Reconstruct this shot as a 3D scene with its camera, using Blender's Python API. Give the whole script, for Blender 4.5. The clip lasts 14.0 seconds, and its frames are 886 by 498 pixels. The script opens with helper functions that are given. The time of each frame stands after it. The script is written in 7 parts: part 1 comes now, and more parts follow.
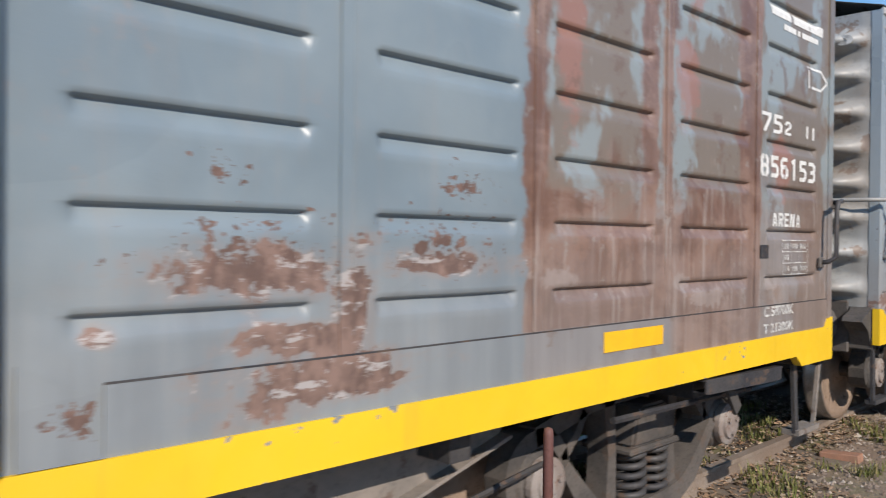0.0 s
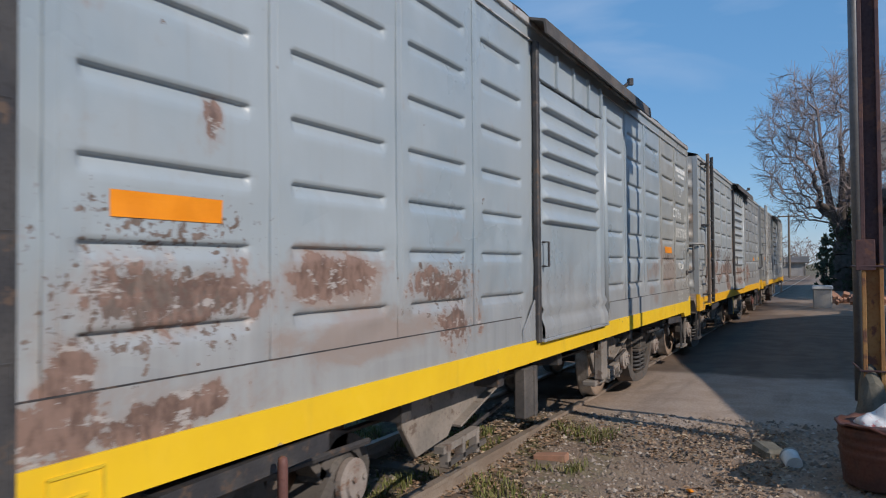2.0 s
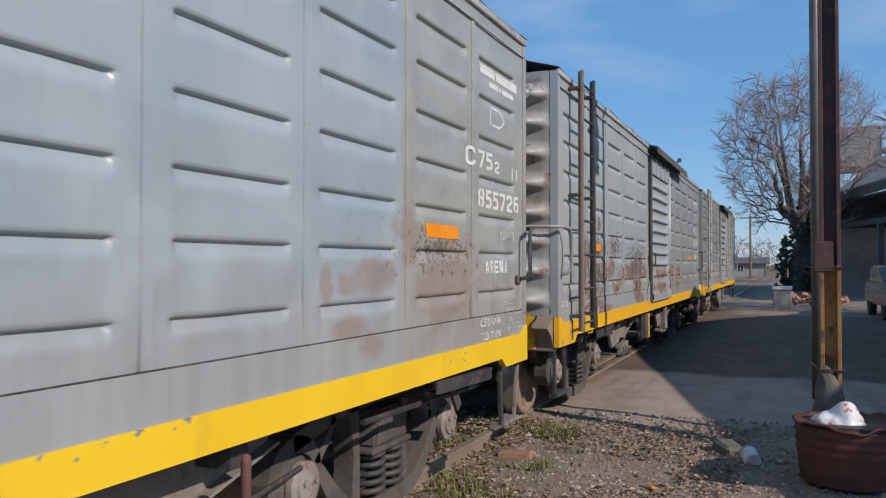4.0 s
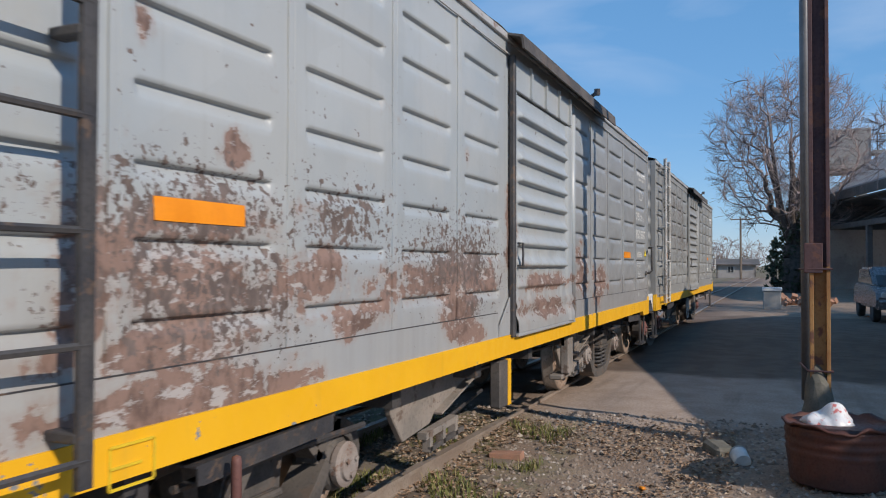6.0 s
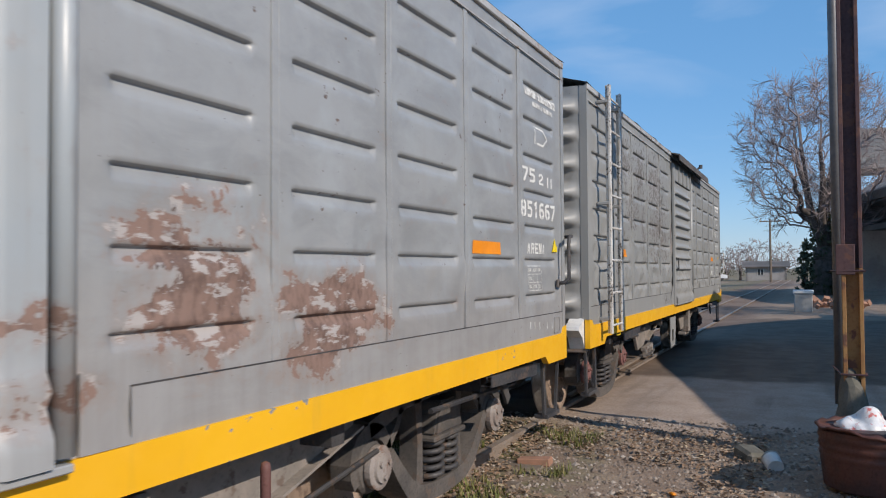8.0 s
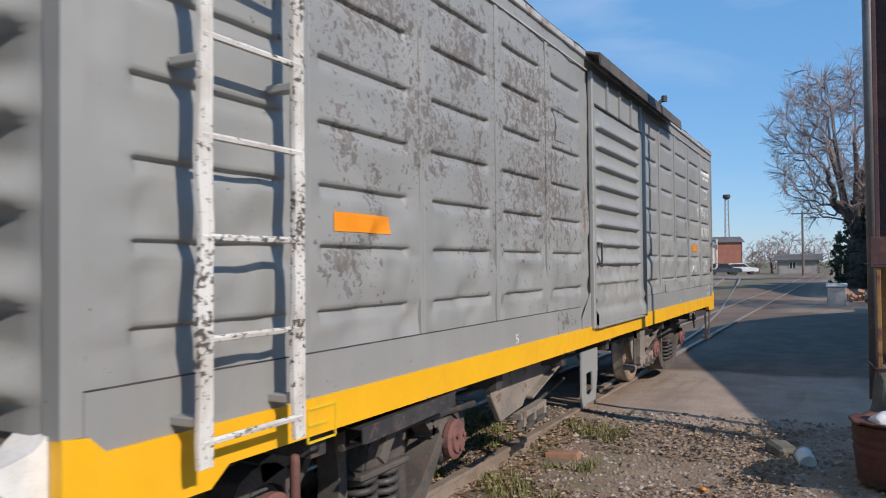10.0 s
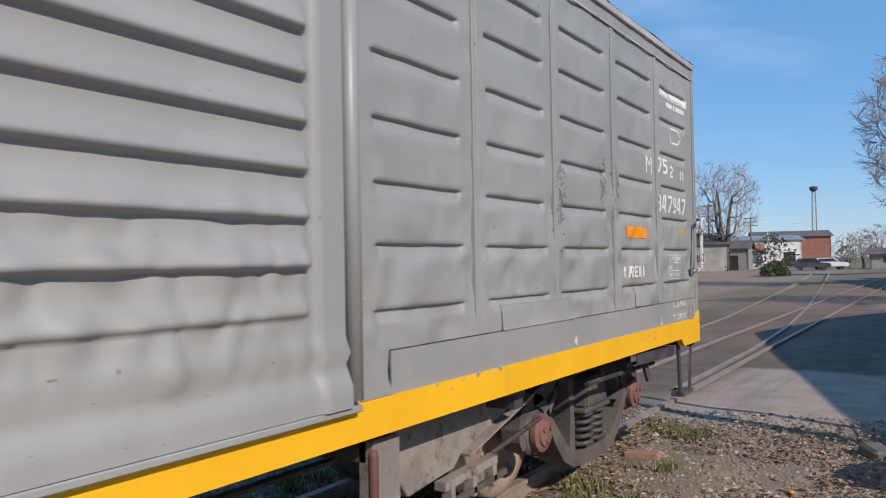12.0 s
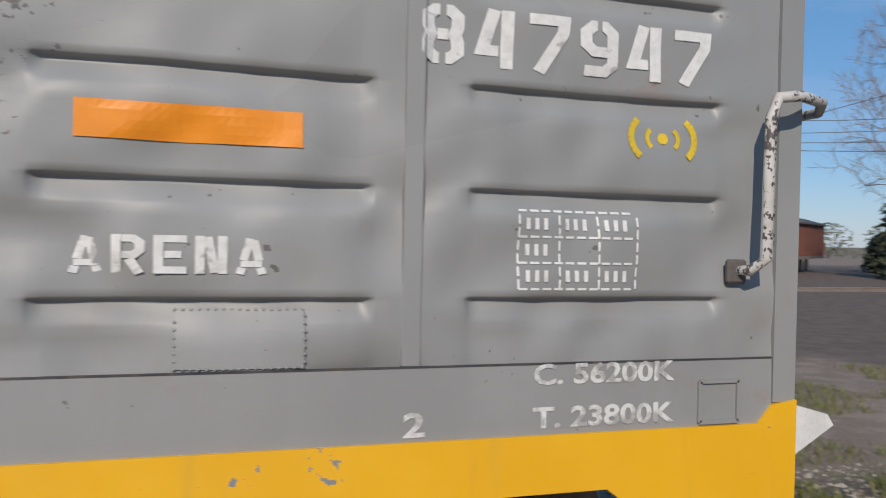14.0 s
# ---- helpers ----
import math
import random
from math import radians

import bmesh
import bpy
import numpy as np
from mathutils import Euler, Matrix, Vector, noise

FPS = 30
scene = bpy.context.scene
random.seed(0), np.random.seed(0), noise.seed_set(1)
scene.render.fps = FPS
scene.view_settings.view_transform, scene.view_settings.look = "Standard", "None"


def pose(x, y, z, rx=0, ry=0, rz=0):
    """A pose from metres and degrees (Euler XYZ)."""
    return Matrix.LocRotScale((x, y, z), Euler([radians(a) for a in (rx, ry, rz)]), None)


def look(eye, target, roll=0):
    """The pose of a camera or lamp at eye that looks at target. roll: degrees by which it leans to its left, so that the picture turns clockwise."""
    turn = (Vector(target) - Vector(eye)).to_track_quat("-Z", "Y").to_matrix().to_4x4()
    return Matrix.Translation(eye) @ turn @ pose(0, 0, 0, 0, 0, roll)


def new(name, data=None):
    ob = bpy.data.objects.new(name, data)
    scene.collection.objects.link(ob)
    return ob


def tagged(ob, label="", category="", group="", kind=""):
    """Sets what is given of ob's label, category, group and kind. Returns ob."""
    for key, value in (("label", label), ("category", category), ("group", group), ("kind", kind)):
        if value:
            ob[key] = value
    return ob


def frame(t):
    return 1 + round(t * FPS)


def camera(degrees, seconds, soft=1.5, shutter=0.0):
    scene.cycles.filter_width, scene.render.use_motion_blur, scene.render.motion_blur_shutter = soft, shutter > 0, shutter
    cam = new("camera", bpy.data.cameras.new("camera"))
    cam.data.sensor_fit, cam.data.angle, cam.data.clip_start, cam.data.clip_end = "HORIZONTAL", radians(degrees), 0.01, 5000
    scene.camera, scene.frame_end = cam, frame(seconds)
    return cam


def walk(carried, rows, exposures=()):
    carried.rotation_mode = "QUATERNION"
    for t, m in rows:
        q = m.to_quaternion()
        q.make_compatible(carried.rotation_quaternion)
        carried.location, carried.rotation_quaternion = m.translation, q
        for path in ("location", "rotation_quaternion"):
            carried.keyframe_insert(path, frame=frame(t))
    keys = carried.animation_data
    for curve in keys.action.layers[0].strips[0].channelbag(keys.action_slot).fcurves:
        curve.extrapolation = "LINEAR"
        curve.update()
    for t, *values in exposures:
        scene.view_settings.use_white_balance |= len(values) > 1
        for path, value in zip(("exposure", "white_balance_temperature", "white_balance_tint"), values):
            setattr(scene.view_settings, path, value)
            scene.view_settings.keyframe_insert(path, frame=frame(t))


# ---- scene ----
from mathutils import Vector as V3

# ------------------------------------------------------------------ camera
EYE = (0.0, 0.0, 1.6)
LEAN = {14.0: (0.0, 0.081, -0.034)}       # the hand sways forward in the last swing
TURNS = (
    (0.0, -44.34, -0.52, -0.53), (0.5, -50.47, -0.03, -0.23), (1.0, -56.59, 0.14, 0.59),
    (1.5, -61.75, 0.72, 0.94), (2.0, -63.70, 1.31, 0.45), (4.5, -66.24, 1.04, -0.03),
    (5.0, -66.02, 0.88, -0.18), (5.5, -66.58, 1.10, -0.39), (6.0, -66.74, 1.20, -0.16),
    (6.5, -66.26, 1.02, -0.09), (7.0, -65.87, 1.28, -0.14), (9.5, -63.20, 1.57, 1.02),
    (10.0, -62.87, 1.17, 0.53), (10.5, -62.73, 1.40, 0.89), (11.0, -61.84, 1.34, 0.73),
    (11.5, -60.26, 0.84, 0.51), (12.0, -57.42, 1.07, 1.03), (12.5, -54.45, 0.68, 0.87),
    (13.0, -46.24, -0.85, 0.39), (13.5, -37.02, -1.28, -0.58), (14.0, -16.70, -0.75, -1.19))
cam = camera(58.84, 14.0, soft=1.1, shutter=0.15)
walk(cam, [(t, pose(*(a + b for a, b in zip(EYE, LEAN.get(t, (0, 0, 0)))), 90 + pitch, roll, yaw)) for t, yaw, pitch, roll in TURNS],
     exposures=((0.0, 0.25), (1.0, 0.30), (1.5, 0.18), (2.0, -0.15), (4.5, 0.0), (5.0, 0.05), (6.5, 0.0), (9.5, 0.12), (12.5, 0.05), (13.0, -0.1), (13.5, -0.15), (14.0, -0.30)))

# how far the train has rolled (towards -x) at each time
ROLLED = (
    (0.0, -0.05), (0.5, 1.346), (1.0, 2.691), (1.5, 4.033), (2.0, 5.462), (4.5, 12.571), (5.0, 13.98),
    (5.5, 15.357), (6.0, 16.722), (6.5, 18.136), (7.0, 19.533), (9.5, 26.282), (10.0, 27.577),
    (10.5, 28.895), (11.0, 30.238), (11.5, 31.647), (12.0, 33.019), (12.5, 34.373), (13.0, 35.701),
    (13.5, 36.94), (14.0, 38.211))

# ------------------------------------------------------------------ light
SUN_EL, SUN_SLOPE = 33.0, 0.42          # light travels towards +y, drifting +x
world = bpy.data.worlds.new("sky")
scene.world = world
world.use_nodes = True
wn = world.node_tree
sky = wn.nodes.new("ShaderNodeTexSky")
sky.sky_type, sky.sun_disc = "NISHITA", False
sky.sun_elevation = radians(SUN_EL)
sky.sun_rotation = radians(180) + math.atan(SUN_SLOPE)
sky.altitude, sky.air_density, sky.dust_density, sky.ozone_density = 200, 1.0, 0.15, 2.0
wn.nodes["Background"].inputs["Strength"].default_value = 0.114
hue = wn.nodes.new("ShaderNodeHueSaturation")
hue.inputs["Saturation"].default_value = 1.15
tint = wn.nodes.new("ShaderNodeMix")
tint.data_type, tint.blend_type = "RGBA", "MULTIPLY"
tint.inputs[0].default_value, tint.inputs[7].default_value = 1.0, (1.0, 0.97, 1.05, 1.0)
wn.links.new(sky.outputs["Color"], hue.inputs["Color"])
wn.links.new(hue.outputs["Color"], tint.inputs[6])
haze = wn.nodes.new("ShaderNodeMix")         # thin milky haze over the whole sky
haze.data_type = "RGBA"
haze.inputs[0].default_value, haze.inputs[7].default_value = 0.50, (1.30, 3.75, 7.2, 1.0)
wn.links.new(tint.outputs[2], haze.inputs[6])
way = wn.nodes.new("ShaderNodeTexCoord")
drawn = wn.nodes.new("ShaderNodeMapping")
drawn.inputs["Scale"].default_value, drawn.inputs["Rotation"].default_value = (2.2, 2.2, 7.0), (0.15, 0.1, 0.4)
wisp = wn.nodes.new("ShaderNodeTexNoise")
wisp.inputs["Scale"].default_value, wisp.inputs["Detail"].default_value, wisp.inputs["Distortion"].default_value = 1.6, 6.0, 0.4
thin = wn.nodes.new("ShaderNodeMapRange")
for i, v in enumerate((0.52, 0.78, 0.0, 0.42)):
    thin.inputs[i + 1].default_value = v
cirrus = wn.nodes.new("ShaderNodeMix")       # thin streaks of high cloud
cirrus.data_type = "RGBA"
cirrus.inputs[7].default_value = (4.6, 5.6, 7.4, 1.0)
wn.links.new(way.outputs["Generated"], drawn.inputs["Vector"])
wn.links.new(drawn.outputs[0], wisp.inputs["Vector"])
wn.links.new(wisp.outputs["Fac"], thin.inputs[0])
wn.links.new(thin.outputs[0], cirrus.inputs[0])
wn.links.new(haze.outputs[2], cirrus.inputs[6])
wn.links.new(cirrus.outputs[2], wn.nodes["Background"].inputs["Color"])
sun = new("sun", bpy.data.lights.new("sun", "SUN"))
sun.data.energy, sun.data.angle, sun.data.color = 4.0, radians(0.55), (1.0, 0.882, 0.768)
k = math.cos(radians(SUN_EL)) / math.hypot(1, SUN_SLOPE)
sun.matrix_world = look((0, -20, 20), V3((0, -20, 20)) + V3((SUN_SLOPE * k, k, -math.sin(radians(SUN_EL)))))


# ------------------------------------------------------------------ materials
class Mat:
    """A small wrapper that writes node materials tersely."""

    def __init__(self, name, rough=0.6, metal=0.0, spec=0.5):
        self.m = bpy.data.materials.new(name)
        self.m.use_nodes = True
        self.t = self.m.node_tree
        self.b = self.t.nodes["Principled BSDF"]
        self.b.inputs["Roughness"].default_value = rough
        self.b.inputs["Metallic"].default_value = metal
        self.b.inputs["Specular IOR Level"].default_value = spec
        self.co = self.t.nodes.new("ShaderNodeTexCoord").outputs["Object"]

    def put(self, socket, value):
        if isinstance(value, bpy.types.NodeSocket):
            self.t.links.new(value, socket)
        elif isinstance(value, (tuple, list)):
            socket.default_value = (*value, 1.0) if len(value) == 3 and socket.type == "RGBA" else value
        else:
            socket.default_value = value

    def stretch(self, sx, sy, sz, shift=(0, 0, 0), co=None):
        n = self.t.nodes.new("ShaderNodeMapping")
        n.inputs["Scale"].default_value = (sx, sy, sz)
        n.inputs["Location"].default_value = shift
        self.t.links.new(co or self.co, n.inputs["Vector"])
        return n.outputs[0]

    def noise(self, scale, detail=4.0, rough=0.55, co=None, warp=0.0):
        n = self.t.nodes.new("ShaderNodeTexNoise")
        n.inputs["Scale"].default_value, n.inputs["Detail"].default_value = scale, detail
        n.inputs["Roughness"].default_value, n.inputs["Distortion"].default_value = rough, warp
        self.t.links.new(co or self.co, n.inputs["Vector"])
        return n.outputs["Fac"]

    def cells(self, scale, co=None, out="Distance"):
        n = self.t.nodes.new("ShaderNodeTexVoronoi")
        n.inputs["Scale"].default_value = scale
        self.t.links.new(co or self.co, n.inputs["Vector"])
        return n.outputs[out]

    def axis(self, i):
        n = self.t.nodes.new("ShaderNodeSeparateXYZ")
        self.t.links.new(self.co, n.inputs[0])
        return n.outputs[i]

    def ramp(self, x, a, b, lo=0.0, hi=1.0):
        n = self.t.nodes.new("ShaderNodeMapRange")
        n.interpolation_type = "SMOOTHSTEP"
        self.put(n.inputs[0], x)
        for i, v in enumerate((a, b, lo, hi)):
            self.put(n.inputs[i + 1], v)
        return n.outputs[0]

    def op(self, kind, a, b=0.0):
        n = self.t.nodes.new("ShaderNodeMath")
        n.operation = kind
        n.use_clamp = False
        self.put(n.inputs[0], a)
        self.put(n.inputs[1], b)
        return n.outputs[0]

    def mix(self, f, a, b):
        n = self.t.nodes.new("ShaderNodeMix")
        n.data_type = "RGBA"
        self.put(n.inputs[0], f)
        self.put(n.inputs[6], a)
        self.put(n.inputs[7], b)
        return n.outputs[2]

    def random(self):
        return self.t.nodes.new("ShaderNodeObjectInfo").outputs["Random"]

    def island(self):
        return self.t.nodes.new("ShaderNodeNewGeometry").outputs["Random Per Island"]

    def bump(self, h, strength=0.3, dist=0.01):
        n = self.t.nodes.new("ShaderNodeBump")
        n.inputs["Strength"].default_value, n.inputs["Distance"].default_value = strength, dist
        self.put(n.inputs["Height"], h)
        self.t.links.new(n.outputs[0], self.b.inputs["Normal"])

    def done(self, color, rough=None):
        self.put(self.b.inputs["Base Color"], color)
        if rough is not None:
            self.put(self.b.inputs["Roughness"], rough)
        return self.m


def worn(name, a, b, scale=3.0, rough=0.7, metal=0.0, spots=None, bump=0.25):
    """A plain surface with stains at two scales."""
    m = Mat(name, rough, metal)
    c = m.mix(m.ramp(m.noise(scale, 5), 0.38, 0.62), a, b)
    fine = m.noise(scale * 14, 3)
    c = m.mix(m.op("MULTIPLY", m.ramp(fine, 0.5, 0.8), 0.5 if bump > 0.1 else 0.10), c, [v * 0.55 for v in a])
    if spots:
        c = m.mix(m.ramp(m.noise(scale * 2.3, 6, 0.65), 0.56, 0.62), c, spots)
    m.bump(fine, bump, 0.004)
    return m.done(c, m.ramp(fine, 0.2, 0.8, rough - 0.12, min(rough + 0.15, 1)))


def blots(m, places, warp):
    """A field that rises to 1 inside each oval (x, z, half width, half height) and falls off outside."""
    field = -0.6
    for x, z, rx, rz in places:
        d = m.t.nodes.new("ShaderNodeVectorMath")
        d.operation = "MULTIPLY_ADD"
        m.put(d.inputs[0], warp)
        d.inputs[1].default_value, d.inputs[2].default_value = (1 / (rx * 1.3), 0, 1 / (rz * 1.3)), (-x / (rx * 1.3), 0, -z / (rz * 1.3))
        n = m.t.nodes.new("ShaderNodeVectorMath")
        n.operation = "LENGTH"
        m.put(n.inputs[0], d.outputs[0])
        field = m.op("MAXIMUM", field, m.op("SUBTRACT", 1.0, n.outputs["Value"]))
    return field


def wagon_paint(name, base, second, rusty, flaky, flake, seed=0.0, older=False, panel=None, smeared=(), dust=0.35, loose=0.0, gloss=0.36):
    """Weathered boxcar enamel: two greys, rain streaks, torn rust where it has broken out, flaked chips.
    rusty, flaky: ovals (x, z, half width, half height); older: brown unpainted stretch from 7.93 on;
    panel: (x, colour) of a repaint that begins at x; dust: brown film along the foot; loose: chips elsewhere."""
    m = Mat(name, 0.4, 0.0, 0.5)
    co = m.stretch(1, 1, 1, (seed, seed * 0.7, seed * 0.3))
    x, z = m.axis(0), m.axis(2)
    big = m.noise(0.9, 5, 0.6, co)
    mid = m.noise(3.4, 7, 0.66, m.stretch(0.75, 1, 1.3, (seed, seed, seed)), 0.5)
    grain = m.noise(30, 5, 0.65, m.stretch(1, 1, 0.45))
    streak = m.noise(1.0, 5, 0.6, m.stretch(13, 13, 0.7, (seed, 0, 0)))
    c = m.mix(m.ramp(big, 0.40, 0.60), base, second)
    if panel:
        c = m.mix(m.ramp(m.op("ADD", x, m.op("MULTIPLY", m.noise(5, 3, 0.6, co), 0.08)), panel[0], panel[0] + 0.03), c, m.mix(m.ramp(mid, 0.35, 0.65), panel[1], [v * 0.82 for v in panel[1]]))
    tone = m.cells(1.6, m.stretch(1.0, 1, 1.7, (seed * 2, 0, seed)), "Color")
    c = m.mix(m.op("MULTIPLY", m.ramp(tone, 0.66, 0.70), 0.22), c, [v * 0.82 for v in base])
    cloud = m.noise(2.2, 4, 0.6, m.stretch(1, 1, 0.8, (seed, 5, 2)))
    c = m.mix(m.op("MULTIPLY", m.ramp(cloud, 0.52, 0.72), 0.30), c, [v * 1.22 for v in second])
    c = m.mix(m.op("MULTIPLY", m.ramp(streak, 0.52, 0.75), 0.22), c, (0.27, 0.255, 0.235))
    if older:
        wob = m.op("ADD", x, m.op("MULTIPLY", m.op("SUBTRACT", m.noise(5, 4, 0.6, co), 0.5), 0.22))
        inside = m.ramp(wob, 7.91, 7.94)
        patch = m.noise(2.1, 4, 0.55, m.stretch(1.2, 1, 0.75, (seed, 3, 1)))
        old = m.mix(m.ramp(m.op("ADD", patch, m.op("MULTIPLY", m.op("SUBTRACT", grain, 0.5), 0.12)), 0.47, 0.53), (0.248, 0.282, 0.288), (0.195, 0.165, 0.138))
        bare = 0.0
        for a, b in ((7.90, 8.04), (8.66, 8.80), (8.84, 8.93), (9.55, 9.80)):
            bare = m.op("MAXIMUM", bare, m.op("MULTIPLY", m.ramp(wob, a - 0.02, a + 0.02), m.ramp(wob, b + 0.02, b - 0.02)))
        low = m.ramp(m.op("ADD", z, m.op("MULTIPLY", m.op("SUBTRACT", mid, 0.5), 1.1)), 1.98, 1.72)
        brown = m.mix(m.ramp(m.op("ADD", mid, m.op("MULTIPLY", m.op("SUBTRACT", streak, 0.5), 0.5)), 0.38, 0.62), (0.150, 0.078, 0.056), (0.262, 0.165, 0.128))
        old = m.mix(m.op("MULTIPLY", m.op("MAXIMUM", bare, m.op("MULTIPLY", low, m.ramp(x, 9.85, 9.65, 0.55, 1.0))), 0.88), old, brown)
        red = blots(m, ((8.17, 2.42, 0.08, 0.34), (9.05, 2.35, 0.10, 0.22), (9.12, 2.85, 0.10, 0.2), (10.05, 2.03, 0.16, 0.16), (8.3, 2.9, 0.2, 0.12)), m.co)
        old = m.mix(m.op("MULTIPLY", m.ramp(m.op("ADD", red, m.op("ADD", m.op("MULTIPLY", m.op("SUBTRACT", mid, 0.5), 2.2), m.op("MULTIPLY", m.op("SUBTRACT", grain, 0.5), 0.9))), 0.05, 0.50), 0.62), old, (0.33, 0.150, 0.115))
        drip = m.noise(1.0, 4, 0.6, m.stretch(38, 38, 1.6, (3, seed, 0)))
        old = m.mix(m.op("MULTIPLY", m.op("MULTIPLY", m.ramp(drip, 0.56, 0.66), low), 0.45), old, (0.40, 0.36, 0.33))
        scuff = blots(m, ((9.27, 1.35, 0.26, 0.06), (8.12, 1.46, 0.2, 0.06), (9.0, 1.42, 0.1, 0.05), (9.9, 1.40, 0.15, 0.05)), m.co)
        old = m.mix(m.op("MULTIPLY", m.ramp(m.op("ADD", scuff, m.op("ADD", m.op("MULTIPLY", m.op("SUBTRACT", mid, 0.5), 2.4), m.op("MULTIPLY", m.op("SUBTRACT", grain, 0.5), 1.6))), 0.45, 0.60), 0.45), old, (0.38, 0.34, 0.32))
        lap = m.op("MULTIPLY", m.ramp(z, 1.29, 1.28), m.ramp(x, 8.95, 8.85))
        old = m.mix(m.op("MULTIPLY", lap, 0.8), old, (0.215, 0.235, 0.25))
        scab = m.noise(7, 6, 0.7, m.stretch(1, 1, 0.8, (4, seed, 8)))
        old = m.mix(m.op("MULTIPLY", m.ramp(scab, 0.57, 0.63), 0.6), old, (0.150, 0.098, 0.075))
        old = m.mix(m.op("MULTIPLY", m.ramp(m.noise(17, 5, 0.7, m.stretch(1, 1, 0.6, (1, seed, 3))), 0.62, 0.67), 0.5), old, (0.33, 0.33, 0.31))
        c = m.mix(inside, c, old)
    film = m.op("MULTIPLY", m.ramp(m.op("ADD", z, m.op("MULTIPLY", m.op("SUBTRACT", mid, 0.5), 0.9)), 1.75, 1.25), dust)
    c = m.mix(film, c, m.mix(m.ramp(streak, 0.35, 0.65), (0.27, 0.225, 0.195), (0.35, 0.32, 0.295)))
    if smeared:                           # rubbed brown stains, thin enough for the paint to show through
        stain = m.op("ADD", blots(m, smeared, m.co), m.op("ADD", m.op("MULTIPLY", m.op("SUBTRACT", mid, 0.5), 3.0), m.op("MULTIPLY", m.op("SUBTRACT", streak, 0.5), 0.8)))
        c = m.mix(m.op("MULTIPLY", m.ramp(stain, -0.2, 0.5), 0.62), c, (0.285, 0.205, 0.165))
    # rust with torn edges, pale scrapes within it and a faint bleed round it
    score = blots(m, rusty, m.co)
    torn = m.op("ADD", score, m.op("ADD", m.op("MULTIPLY", m.op("SUBTRACT", mid, 0.5), 3.6), m.op("MULTIPLY", m.op("SUBTRACT", grain, 0.5), 1.2)))
    rust = m.ramp(torn, 0.24, 0.34)
    c = m.mix(m.op("MULTIPLY", m.ramp(torn, -0.25, 0.35), 0.42), c, (0.30, 0.225, 0.185))
    rc = m.mix(m.ramp(m.op("ADD", grain, m.op("SUBTRACT", mid, 0.5)), 0.36, 0.66), (0.115, 0.068, 0.052), (0.235, 0.150, 0.118))
    c = m.mix(m.op("MULTIPLY", rust, 0.93), c, rc)
    scrape = m.noise(9, 5, 0.7, m.stretch(0.8, 1, 2.0, (2, seed, 4)))
    c = m.mix(m.op("MULTIPLY", m.op("MULTIPLY", m.ramp(torn, 0.1, 0.3), m.ramp(scrape, 0.55, 0.60)), 0.8), c, (0.43, 0.41, 0.395))
    # chips of lost top coat, in crowds and singly
    crowd = m.op("ADD", m.op("MAXIMUM", blots(m, flaky, m.co), -0.5) if flaky else -0.4, m.op("MULTIPLY", m.op("SUBTRACT", cloud, 0.5), 0.9))
    crowd = m.op("MULTIPLY", m.op("ADD", crowd, loose), 0.17)
    spot = m.op("MAXIMUM",
                m.ramp(m.op("ADD", m.noise(21, 3, 0.6, co), crowd), 0.655, 0.665),
                m.ramp(m.op("ADD", m.noise(50, 3, 0.6, co), crowd), 0.675, 0.69))
    c = m.mix(spot, c, m.mix(m.ramp(grain, 0.4, 0.65), flake, [v * 1.6 for v in flake]))
    shift = m.op("ADD", m.op("MULTIPLY", mid, 0.5), m.op("MULTIPLY", m.op("MAXIMUM", spot, m.op("MULTIPLY", rust, 0.6)), -0.22))
    m.bump(m.op("ADD", shift, m.op("MULTIPLY", grain, 0.10)), 0.40, 0.008)
    return m.done(c, m.op("ADD", m.ramp(big, 0.3, 0.7, gloss - 0.05, gloss + 0.07), m.op("MULTIPLY", m.op("MAXIMUM", rust, spot), 0.30)))


